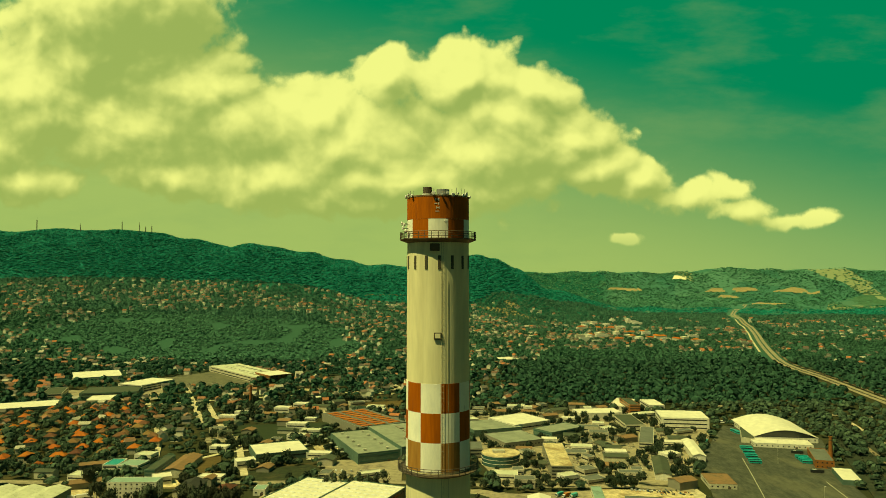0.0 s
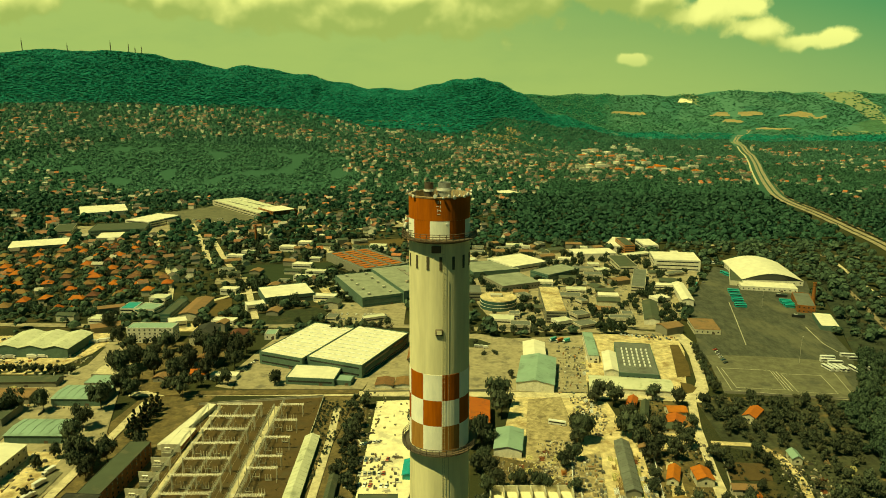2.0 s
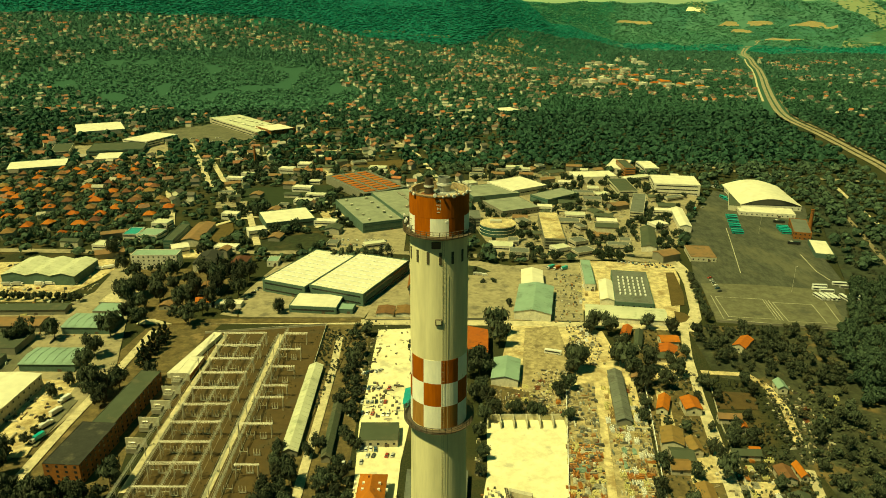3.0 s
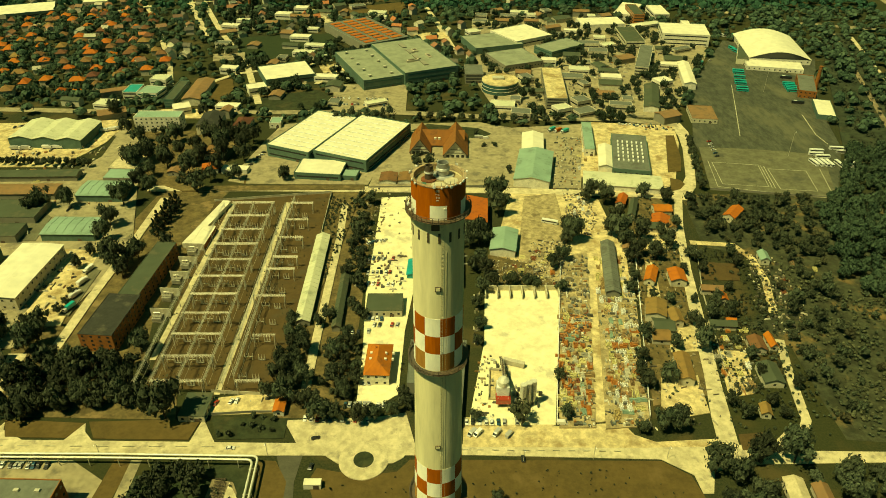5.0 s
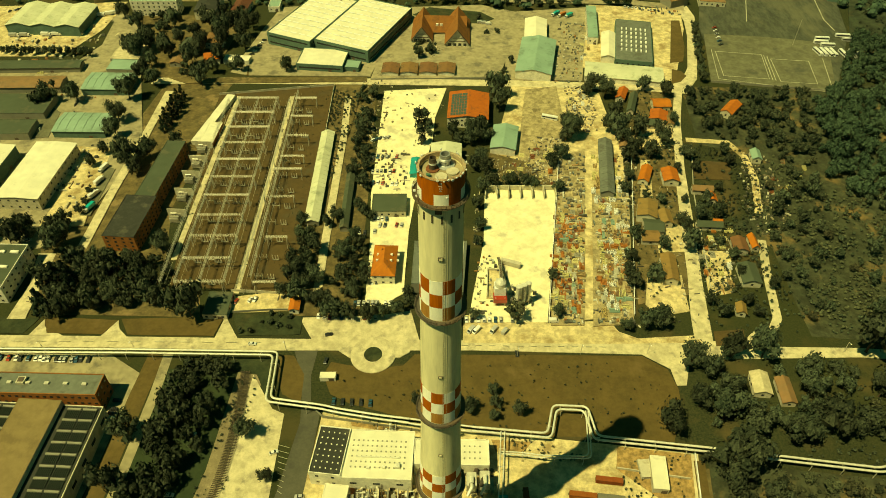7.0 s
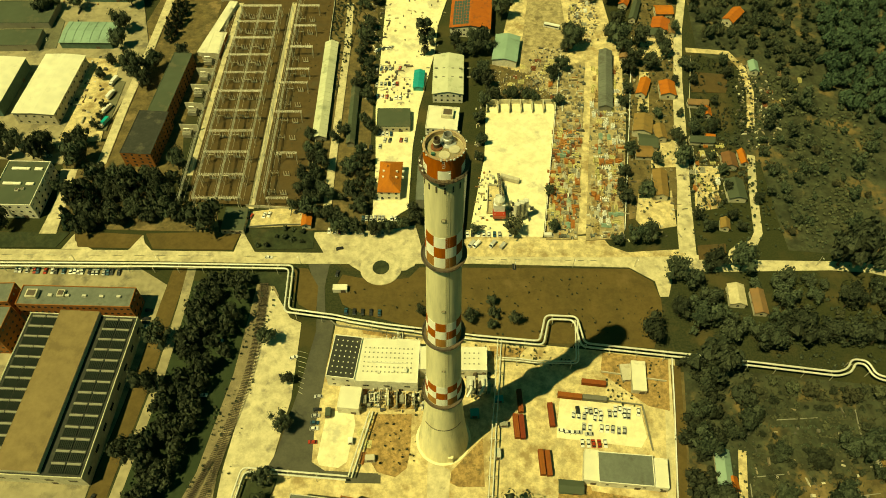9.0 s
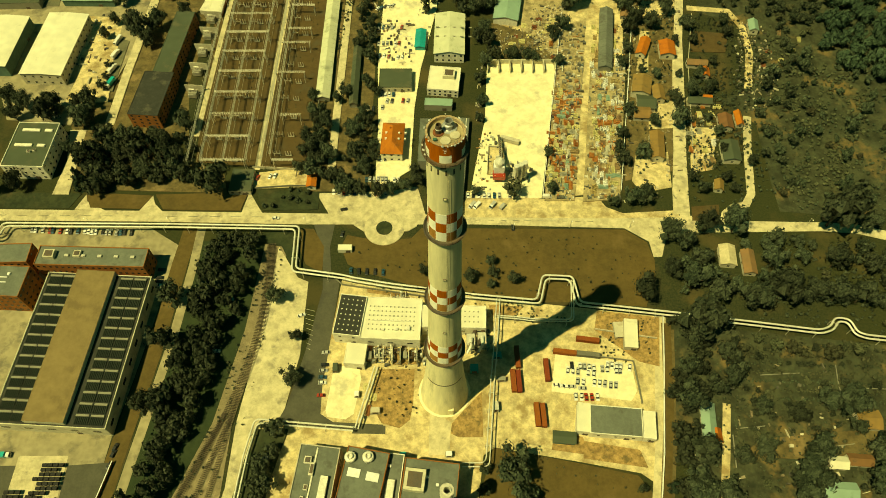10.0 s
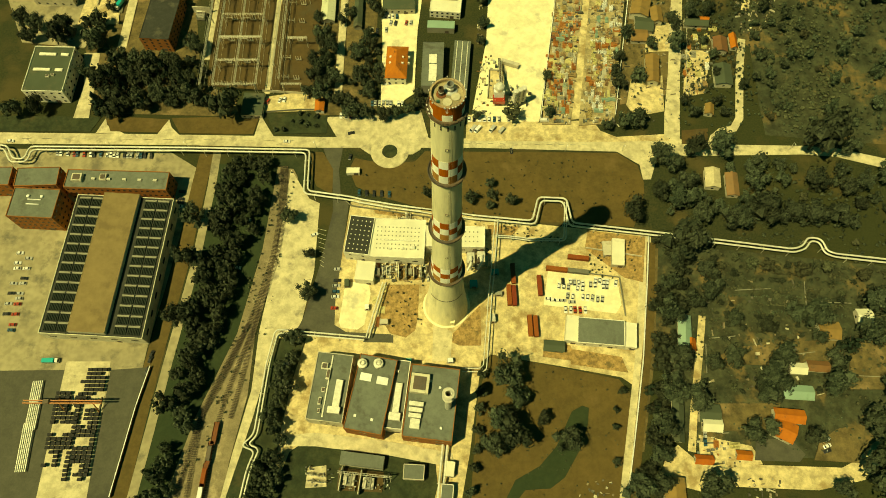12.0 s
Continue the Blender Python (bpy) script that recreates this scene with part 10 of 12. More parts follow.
row_of_cars(-160.3, 76.8, -160.5, 61.4, 6, 0, 13)
row_of_cars(-118.4, 55.7, -121.2, 21.2, 10, 0, 14, 0.5)
row_of_cars(-243.9, 33.8, -243.6, -16.0, 16, 0, 15, 0.8)
row_of_cars(-249.5, 33.8, -248.4, -16.0, 16, 0, 16, 0.7)
row_of_cars(-243.0, 100.0, -175.7, 97.9, 32, 90, 17, 0.8)
row_of_cars(-162.1, -21.0, -164.1, -41.6, 7, 70, 18, 0.8, ("black", "black", "silver"))
row_of_cars(-59.7, 72.4, -32.1, 70.8, 6, 90, 19, 0.9, ("black", "black", "blue"))
row_of_cars(-87.2, -32.3, -87.1, -50.9, 6, 0, 20, 0.5)
row_of_cars(-78.9, 39.0, -76.8, 51.9, 4, 20, 21, 0.7)
row_of_cars(-253.4, 193.4, -245.8, 174.6, 5, 20, 22, 0.8)
row_of_cars(-49.2, 291.9, -35.2, 295.5, 5, 60, 23)
row_of_cars(-47.7, 271.6, -28.2, 271.6, 6, 80, 24)
row_of_cars(-46.6, 255.5, -29.4, 255.6, 6, 90, 25)
row_of_cars(-45.7, 243.3, -26.9, 241.4, 6, 80, 26)
row_of_cars(-42.7, 201.0, -21.7, 201.0, 6, 80, 27, 0.7)
row_of_cars(170.6, 500.6, 212.7, 489.0, 13, 90, 28, 0.85, ("black", "silver", "white", "blue"))
row_of_cars(244.5, 463.1, 241.2, 426.4, 6, 20, 29)
row_of_cars(-106.4, 549.9, -47.9, 544.8, 20, 90, 30, 0.85)
row_of_cars(-108.2, 566.1, -48.7, 560.9, 20, 90, 31, 0.8)
row_of_cars(199.7, -70.5, 197.9, -82.0, 4, 20, 32)
row_of_cars(136.1, -67.5, 135.1, -80.6, 4, 90, 33, 0.8)
row_of_cars(59.4, 122.7, 64.7, 122.2, 1, 0, 34, 1.0, ("white",), "van")
row_of_cars(-371.6, 443.2, -299.7, 447.6, 8, 0, 35, 0.7, ("white", "white", "silver"), "lorry")
row_of_cars(102.8, 485.2, 120.1, 479.5, 3, 40, 36, 1.0, ("orange", "orange", "teal"), "lorry")
row_of_cars(-228.8, 264.3, -222.6, 209.3, 4, 70, 37, 0.8, ("white", "teal", "white"), "lorry")
row_of_cars(-224.2, -32.2, -210.2, -32.2, 1, 0, 38, 1.0, ("teal",), "lorry")
row_of_cars(337.8, 650.4, 319.1, 583.0, 10, -12, 40, 1.0, ("teal",), "bus")
row_of_cars(376.7, 608.9, 371.2, 577.1, 6, -14, 41, 1.0, ("teal",), "bus")
row_of_cars(317.2, 415.7, 353.5, 410.9, 9, -82, 42, 1.0, ("white",), "bus")
park("bus", "white", 327.9, 431.9, -4)
park("bus", "white", 331.4, 438.1, -4)
park("bus", "white", 351.3, 443.3, -6)
park("bus", "white", 331.7, 426.8, -4)
park("bus", "silver", 354.6, 437.1, -5)
park("bus", "black", 363.5, 552.1, -12)
park("bus", "black", 381.6, 625.2, -12)
park("bus", "teal", 384.6, 786.0, -3)
park("bus", "teal", 389.9, 776.8, -3)
park("bus", "teal", 358.8, 727.7, -70)
park("bus", "teal", 359.4, 716.9, -70)
park("bus", "white", 366.9, 782.9, -40)
row_of_cars(63.2, 11.9, 79.3, 9.8, 6, 80, 57, 1.0, ("white", "white", "silver"))
row_of_cars(67.7, 5.7, 90.0, 3.3, 8, 80, 58, 1.0, ("white", "white", "silver", "black"))
row_of_cars(84.5, 14.7, 98.0, 12.9, 6, 80, 59, 1.0, ("white",))
row_of_cars(-116.1, 137.8, -102.5, 139.9, 5, 75, 50, 0.9, ("red", "white", "white", "silver"))
row_of_cars(-158.3, 405.9, -141.0, 473.0, 14, 20, 51, 0.7)
row_of_cars(-315.7, 478.1, -290.6, 487.3, 4, 10, 52, 0.9, ("teal", "white", "white"), "lorry")
row_of_cars(-396.2, 487.0, -376.4, 501.1, 10, 80, 53, 0.7)
row_of_cars(-300.3, 385.3, -286.0, 396.3, 7, 60, 54, 0.8, ("white", "white", "silver"))
row_of_cars(-20.2, 427.8, -3.3, 431.9, 4, 70, 55, 0.4)
row_of_cars(34.8, 470.2, 46.2, 465.8, 3, 10, 56, 1.0, ("white", "silver"), "van")
row_of_cars(291.6, 414.4, 292.6, 414.4, 1, -5, 44, 1.0, ("white",), "bus")
row_of_cars(300.5, 671.6, 310.4, 671.6, 2, 60, 45, 1.0, ("teal",), "bus")
row_of_cars(77.1, 321.2, 86.8, 313.7, 1, -20, 46, 1.0, ("white",), "bus")
row_of_cars(-425.0, 1111.6, -349.1, 1122.9, 24, 60, 47, 0.5, ("white", "silver", "white"))
row_of_cars(-409.9, 1079.9, -340.6, 1090.6, 24, 60, 48, 0.5, ("white", "silver", "white"))
park("car", "black", -59.7, 114.1, 15)
park("car", "white", -99.8, 107.9, 0)
park("car", "white", -273.3, 108.7, 0)
park("car", "black", -59.5, 96.9, 80)
park("car", "black", 40.6, 101.1, 90)


# ---------------------------------------------------------------- trees near the works
ochre = surface("ochre_field", (0.30, 0.235, 0.115), (0.24, 0.19, 0.095), grain=0.1, patch=0.01)


def far_keep(p):
    return noise.noise((p[0] / 30, p[1] / 30, 2.0)) > -0.15


trees([(-92.3, 53.9, 13.6), (-79.1, 30.7, 9.3), (-78.5, 6.3, 13.6), (-148.9, 27.6, 18.5), (-146.8, 51.1, 17.6), (-150.7, -8.8, 14.7), (-229.4, 182.2, 19.0), (-165.9, 176.8, 17.4), (-137.2, 127.6, 26.2), (-254.0, 184.6, 19.1), (-259.2, 130.4, 16.4), (-273.0, 128.3, 16.3), (-234.7, 159.2, 9.3)], "broad", "beside the works lane")
grove([(-223, 172), (-166, 170), (-162, 136), (-181, 130), (-219, 130), (-228, 143)], 9.5, 9, 14, 3, ("broad", "cone", "broad"), "in a dense group by the road", 1.0)
stand([(-137, 95), (-108, 90), (-112, 50), (-120, 7), (-128, -32), (-133, -60), (-151, -61), (-145, -6), (-138, 39)], 8.5, 9.9, 14.850000000000001, 4, "belt of dark trees along the railway")
stand([(-135, -61), (-136, -80), (-141, -108), (-160, -108), (-154, -80), (-150, -66)], 9, 8.8, 14.3, 5, "belt of dark trees along the railway")
stand([(-90, -19), (-82, -19), (-83, -48), (-87, -80), (-89, -108), (-101, -108), (-96, -75), (-93, -48)], 7.5, 7.5, 12.5, 6, "row of small trees beside the pipe lane")
trees([(32.8, -40.0, 22.3), (37.9, -52.4, 17.7), (30.2, -63.0, 15.1), (35.9, -72.4, 23.9), (22.9, -79.0, 17.8), (26.2, -66.2, 18.0), (61.5, -76.2, 17.8), (50.2, -64.1, 10.8), (94.3, -48.8, 6.7), (90.4, -59.1, 5.4), (89.0, -68.0, 5.4), (87.7, -86.6, 5.9), (19.7, -39.6, 7.4), (18.6, -50.4, 7.9), (17.8, -59.3, 7.9), (16.4, -69.7, 8.4), (15.3, -79.7, 7.7), (13.7, -89.5, 7.6), (11.8, -100.5, 8.1)], "broad", "on the dry park lawn")
trees([(110.5, 54.9, 19.7), (26.7, 76.0, 8.3), (27.8, 68.3, 8.2), (26.3, 62.1, 7.5), (15.2, 65.7, 10.9), (38.8, 63.9, 10.2), (-11.1, 70.1, 8.9), (146.8, 17.3, 16.3), (138.4, 0.8, 14.8), (131.6, 26.9, 19.8), (167.8, 49.0, 16.8), (213.4, 51.6, 20.3), (195.1, 52.9, 15.6), (239.4, 72.1, 13.8)], "broad", "on the brown lawn")
joined_trees("meadow_trees", [p for k, p in enumerate(scatter([(189, 96), (285, 76), (273, 30), (228, 33), (210, 44), (171, 50)], 15, 100, 1.0)) if k % 5 and free(*p, 1.0)], (6, 14), leaf, "scattered trees and bushes on rough meadow", 100)
joined_trees("meadow_trees", [p for k, p in enumerate(scatter([(189, 96), (285, 76), (273, 30), (228, 33), (210, 44), (171, 50)], 15, 100, 1.0)) if k % 5 == 0 and free(*p, 1.0)], (3.5999999999999996, 8.4), leaf_pale, "pale scrub and young trees on rough meadow", 120)
joined_trees("meadow_trees", [p for k, p in enumerate(scatter([(152, 35), (264, 17), (246, -51), (211, -48), (155, -51), (141, -20)], 9, 101, 1.0)) if k % 5 and free(*p, 1.0)], (1.8, 6), leaf, "scattered trees and bushes on rough meadow", 101)
joined_trees("meadow_trees", [p for k, p in enumerate(scatter([(152, 35), (264, 17), (246, -51), (211, -48), (155, -51), (141, -20)], 9, 101, 1.0)) if k % 5 == 0 and free(*p, 1.0)], (2.1, 6.0), leaf_pale, "pale scrub and young trees on rough meadow", 121)
joined_trees("meadow_trees", [p for k, p in enumerate(scatter([(214, 242), (336, 241), (300, 104), (244, 108), (203, 114), (202, 174)], 17, 102, 1.0)) if k % 5 and free(*p, 1.0)], (4, 12), leaf, "scattered trees and bushes on rough meadow", 102)
joined_trees("meadow_trees", [p for k, p in enumerate(scatter([(214, 242), (336, 241), (300, 104), (244, 108), (203, 114), (202, 174)], 17, 102, 1.0)) if k % 5 == 0 and free(*p, 1.0)], (3.5999999999999996, 7.8), leaf_pale, "pale scrub and young trees on rough meadow", 122)
joined_trees("meadow_trees", [p for k, p in enumerate(scatter([(230, 285), (262, 265), (213, 127), (187, 131), (203, 196)], 13, 103, 1.0)) if k % 5 and free(*p, 1.0)], (5, 11), leaf, "scattered trees and bushes on rough meadow", 103)
joined_trees("meadow_trees", [p for k, p in enumerate(scatter([(230, 285), (262, 265), (213, 127), (187, 131), (203, 196)], 13, 103, 1.0)) if k % 5 == 0 and free(*p, 1.0)], (3.0, 6.6), leaf_pale, "pale scrub and young trees on rough meadow", 123)
trees([(134, 33.3, 28.5), (129.3, 92.1, 17.6), (137.5, 88.1, 15.9), (152.8, 98.1, 17.9), (168.6, 98.1, 21.8), (144.6, 76.3, 15.7), (128.3, 68.6, 15.5), (137.5, 61, 20.5), (152, 55.3, 17.3), (183.7, 53.4, 24.8), (168, 49.7, 20.9), (185.9, 76.2, 18.1), (203.4, 78.1, 12.4), (202.2, 53.4, 18.3), (219.8, 74.2, 18.9), (227, 51.5, 18.6), (251.1, 76.1, 14.6), (245.9, 60.8, 9.6), (264.1, 80, 16.5), (225.4, 102, 35.6), (246.1, 100, 16.5), (126.4, 12.2, 15.5), (124.1, -6.5, 20.4), (148.1, 5.3, 17.4)], "broad", "among the allotments")
trees([(124, -32.4, 20.0), (119, -48, 18.2), (111.9, -69, 19.6), (108.9, -82, 16.2), (102.3, -89.1, 12.9), (108.6, -97.5, 16.1), (124.7, -51, 14.9), (133.4, -54.1, 19.9), (143.7, -35.6, 13.5), (153.5, -32.4, 17.1), (167.8, -48, 27.4), (178.3, -32.5, 20.9), (199.8, -9.8, 21.7), (192.5, -6.5, 14.4), (210.8, -32.5, 14.5), (229.2, -19.7, 22.1), (237.7, -3.2, 22.6), (205.9, -48, 21.3), (236.4, -48.1, 14.7), (220.1, -66.1, 21.6), (159.2, -71.9, 16.9), (168.7, -69, 12.0), (189.9, -74.8, 13.9), (217.8, -94.7, 35.6)], "broad", "among the allotments")
trees([(227, -80.6, 28.8), (199.2, -100.2, 14.0), (132.8, -100.2, 22.9), (95.2, -100.2, 19.1), (158.6, -9.8, 12.5), (175.2, -14.8, 14.1), (204.1, -19.7, 10.8)], "broad", "among the allotments")
trees([(-15.9, 133.8, 11.6), (-23.0, 129.8, 10.9), (-17.9, 141.6, 8.0), (-38.8, 124.8, 13.0), (-49.6, 125.7, 10.8), (-31.8, 125.6, 10.8), (-60.1, 126.4, 14.5), (-64.4, 136.3, 10.9), (-69.5, 151.2, 11.8), (-83.0, 153.4, 17.1), (-78.6, 139.2, 14.6), (-88.2, 142.8, 11.0), (-73.7, 176.7, 15.1), (-55.1, 172.8, 13.6), (-52.2, 187.6, 11.4), (-43.8, 160.9, 9.7), (-54.3, 151.1, 11.8), (-48.5, 141.1, 9.5)], "broad", "along the yard fence")
grove([(-201, 492), (-176, 495), (-171, 460), (-191, 456)], 8, 7, 11, 31, ("broad", "broad", "cone"), "between the works yards", 0.8)
grove([(-270, 478), (-227, 473), (-221, 448), (-257, 446)], 10, 7, 11, 32, ("broad", "bush"), "between small houses", 0.7)
grove([(-221, 396), (-157, 400), (-155, 387), (-216, 377)], 9, 4, 8, 33, ("bush", "broad"), "along the back road", 0.7)
grove([(-114, 128), (-82, 130), (-81, 115), (-112, 114)], 5.5, 3, 6, 34, ("bush",), "in a rough hedge by the road", 0.75)
trees([(174.6, 24.2, 8.5), (183.6, 22.2, 9.8), (188.2, 19.8, 7.8), (202.7, 19.1, 11.1), (217.2, 20.0, 11.8), (236.9, 14.8, 11.7), (159.0, 22.8, 7.2), (166.5, 28.2, 6.6)], "pale", "among the allotments")
trees([(219.6, -25.5, 12.5), (214.1, -33.8, 9.3), (108.6, -48.9, 7.9), (110.5, -58.0, 8.5)], "cone", "beside a garden house")
trees([(-282.3, 198.9, 15.0), (-272.7, 193.9, 14.9), (-276.4, 185.0, 13.2), (-258.5, 200.1, 9.7), (-249.9, 190.9, 11.1), (-238.0, 195.0, 12.6), (-227.3, 184.1, 14.7), (-231.2, 177.7, 13.1), (-233.8, 198.3, 11.2), (-237.6, 260.7, 10.4), (-227.0, 231.9, 7.0), (-226.1, 221.2, 6.9), (-227.5, 213.0, 7.6), (-213.5, 261.5, 13.7), (-221.9, 269.4, 10.5), (-203.6, 251.1, 11.9), (-200.3, 271.5, 16.3)], "broad", "round the works offices")
trees([(-15.3, 430.7, 6.9), (-12.0, 433.8, 5.9), (-17.7, 429.7, 5.9), (-7.0, 415.9, 7.7), (-10.4, 419.3, 6.3), (51.7, 385.1, 7.4), (51.2, 451.6, 7.0), (34.9, 476.6, 7.2), (41.3, 450.5, 6.0)], "bush", "on the chalet yard")
trees([(40.9, 124.4, 13.7)], "pale", "at the cement yard gate")
trees([(-364.2, 415.6, 6.9), (-357.5, 414.3, 7.9), (-350.7, 413.1, 8.9), (-345.6, 414.3, 7.4), (-338.9, 413.0, 8.4), (-333.7, 414.2, 6.9), (-327.1, 412.9, 7.9), (-320.4, 411.6, 8.9), (-315.2, 412.9, 7.4), (-308.6, 411.6, 8.4), (-303.3, 412.8, 6.9), (-296.7, 411.5, 7.9), (-290.1, 410.2, 8.8)], "broad", "in a hedge by the goods yard")
trees([(-301.4, 334.1, 15.0), (-295.6, 341.7, 17.1), (-276.1, 341.6, 16.9), (-237.5, 345.4, 21.4), (-235.3, 373.3, 18.1), (-235.9, 315.7, 17.8), (-232.5, 294.8, 16.4), (-213, 265.5, 21.6), (-233.6, 275, 10.6), (-203.3, 268.6, 12.9), (-182.8, 281.4, 14.7), (-206.9, 258, 12.8), (-230.4, 182.4, 17.3), (-253.3, 192.5, 16.3), (-230.4, 197.5, 14.4), (-247.7, 405.9, 21.1), (-246.7, 426, 18.4), (-233.6, 391.9, 15.4), (-223.9, 407.7, 15.7), (-220.1, 430.6, 15.0), (-200.2, 416.7, 15.6), (-179.3, 400.5, 17.2), (-211, 443.1, 14.1)], "broad", "between the works yards")
trees([(-196.2, 344.2, 8.9), (-196.5, 334.5, 10.1), (-196.8, 325.1, 11.2), (-198.2, 318.5, 9.2), (-198.5, 309.5, 10.3), (-199.8, 303.1, 8.4)], "cone", "along the switch yard lane")
stand([(-60, 295), (-52, 306), (-45, 234), (-42, 186), (-43, 144), (-54, 127), (-63, 127), (-63, 196), (-61, 234)], 8.0, 4.5, 10.5, 13, "overgrown trees along the sandy path", 0.75)
stand([(122.6, 40.6), (140.6, 40.5), (135.5, 7), (127.1, -32.4), (121.1, -51), (110.7, -103.5), (99.2, -103.5), (109.5, -51), (116.5, -6.5)], 8.0, 7, 12.5, 41, "dark trees in a belt outside the works wall", 0.85)
stand([(-227.8, 180), (-166, 167.8), (-148.6, 145.2), (-146.3, 126.2), (-208.5, 125.2), (-230.3, 145.5)], 9.5, 9, 15, 42, "dense dark trees in a group by the road", 0.85)
stand([(131.8, 98.1), (179.4, 100.1), (192.8, 76.2), (187.1, 53.4), (148.1, 51.6), (128.6, 57.2)], 9.5, 6, 11, 43, "dark trees round garden sheds", 0.8)
stand([(-60, 357), (-48, 357), (-50, 299), (-60, 306)], 9, 6.6000000000000005, 11.0, 14, "overgrown trees along the sandy path")
grove([(-90, 201), (-77, 206), (-72, 144), (-83, 144)], 9, 8, 13, 15, ("broad",), "beside the switch yard", 1.0)
trees([(118.4, 356.5, 16.8), (128.2, 348.6, 17.6), (113.1, 350.2, 12.9), (129.7, 318.5, 16.0), (123.8, 300.8, 15.5), (94.9, 294, 19.4), (89.4, 289.3, 12.6), (130.5, 287.2, 15.3), (136.5, 276, 15.1), (129.9, 265.8, 14.8), (147.5, 270.9, 15.0), (158.5, 285.2, 14.6), (159.1, 297.3, 12.2), (172.5, 311.2, 10.8), (174.3, 348.5, 13.2), (158.3, 356.4, 13.3), (169.9, 273.4, 9.3), (173.4, 269.5, 11.0), (173.5, 255.2, 9.1), (83.8, 269.8, 13.0), (76.8, 259.7, 12.0), (77.7, 233.5, 10.0), (34.7, 239.4, 13.8), (46.1, 239.4, 12.3)], "broad", "among sheds and garden plots")
trees([(56.7, 239.4, 11.5), (63, 237, 10.0), (31.6, 253.7, 13.3), (28.2, 263.6, 12.7), (28.8, 233.6, 12.1), (127.3, 247.4, 9.6), (121, 233.4, 10.1), (134.9, 227.6, 7.0), (143.1, 222, 8.5), (158.2, 223.1, 7.1), (149.9, 180.2, 16.9), (151.1, 200.4, 10.6), (136, 180.3, 10.2), (120, 187.8, 10.9), (113.3, 170.7, 10.6), (110.8, 147.8, 12.3), (123.3, 152.2, 13.8), (110.3, 157.7, 11.1), (113.4, 119.1, 17.0), (121.5, 120.3, 14.5), (100.4, 117.2, 9.1), (65.4, 126.6, 9.7), (65.3, 154.6, 8.1), (172.7, 221.9, 10.3)], "broad", "among sheds and garden plots")
trees([(165, 205.7, 13.1), (174.7, 208.3, 13.2), (154.2, 195.3, 9.8), (161.7, 254.6, 8.2), (23, 286.2, 14.0), (33.3, 289.5, 14.1), (14.9, 286.2, 10.7), (24, 257.4, 11.8), (24.4, 217.9, 10.3), (25.4, 196.7, 10.0), (23.5, 184.1, 8.4), (19.3, 125.6, 8.3), (169.9, 183.6, 7.5), (175.3, 171.4, 8.9), (174.7, 157.4, 8.0), (152.3, 135.5, 9.0), (156.5, 127.1, 10.3), (171.7, 135.4, 9.1), (175.6, 127, 8.4), (190.4, 148.4, 9.4), (198, 273.9, 10.4), (198.5, 261.3, 10.2), (183.5, 234.4, 8.1)], "broad", "among sheds and garden plots")
trees([(-50.7, 271.4, 10.5), (-50.5, 239.7, 10.7), (-50.8, 217.1, 9.6), (-48.2, 180.9, 10.5), (-49.9, 166.5, 8.9), (-42.8, 152.8, 8.7), (-50.4, 144, 10.6), (-56.1, 127.1, 10.9), (-77.1, 148.4, 11.4), (-70.7, 135.5, 11.1), (-64.4, 206.4, 11.0), (-69.3, 201.1, 9.4), (-59.1, 251.5, 9.4), (-83.8, 188.4, 11.4), (-51.7, 317.4, 10.4), (-52.9, 303.3, 11.0), (-50.6, 347.4, 11.8)], "broad", "along the overgrown yard fence")
trees([(-252.9, 407.7, 20.1), (-264, 457.4, 16.2), (-241.7, 419.3, 20.3), (-223.5, 407.6, 21.7), (-232.1, 457.3, 19.1), (-201.5, 396.2, 19.2), (-197.7, 419.1, 17.8), (-200.1, 457.2, 20.9), (-184.6, 437.5, 22.2), (-186.6, 364.7, 18.2), (-306.5, 516.3, 17.8), (-282.5, 478.3, 16.8), (-180.4, 457.1, 17.6), (-163, 419, 17.5), (-163.2, 457, 17.5), (-223.5, 516, 13.6), (-123.4, 384.9, 11.8), (-224.5, 364.9, 16.7)], "broad", "between small houses and works")
trees([(-123.5, 390.2, 11.2), (-160.1, 387.3, 14.0), (-181.7, 382.8, 13.9), (-181.4, 424.6, 19.7), (-168.5, 441.9, 18.1), (-202.2, 410.3, 14.4), (44.5, 349.0, 22.5), (45.5, 330.9, 20.1), (29.0, 289.5, 20.6), (9.2, 294.2, 14.8), (23.5, 299.8, 12.4), (59.6, 398.9, 7.5), (15.3, 443.0, 8.0), (-17.2, 409.0, 11.5), (-5.6, 415.8, 9.7), (93.2, 294.4, 19.1), (90.9, 304.9, 15.1), (127.5, 296.5, 20.9), (141.5, 295.1, 18.3)], "broad", "beside the works yards")
trees([(-93.7, 495.1, 6.3), (-86.5, 494.8, 7.2), (-79.2, 494.5, 8.1), (-72.3, 496.8, 6.7), (-65.1, 496.5, 7.6), (-58.1, 498.9, 6.3), (-50.9, 498.6, 7.2), (-43.7, 498.3, 8.1)], "column", "along the street")
trees([(-17.1, 510.4, 8.2), (-7.0, 508.4, 9.4), (3.0, 506.4, 10.6), (13.0, 508.0, 8.8), (23.0, 506.0, 10.0), (33.0, 507.5, 8.2), (42.9, 505.6, 9.4), (52.7, 503.6, 10.5), (62.9, 505.1, 8.8), (72.6, 503.2, 9.9), (82.8, 504.7, 8.2), (92.6, 502.7, 9.3), (102.2, 500.8, 10.5), (112.5, 502.3, 8.8)], "broad", "along the street")
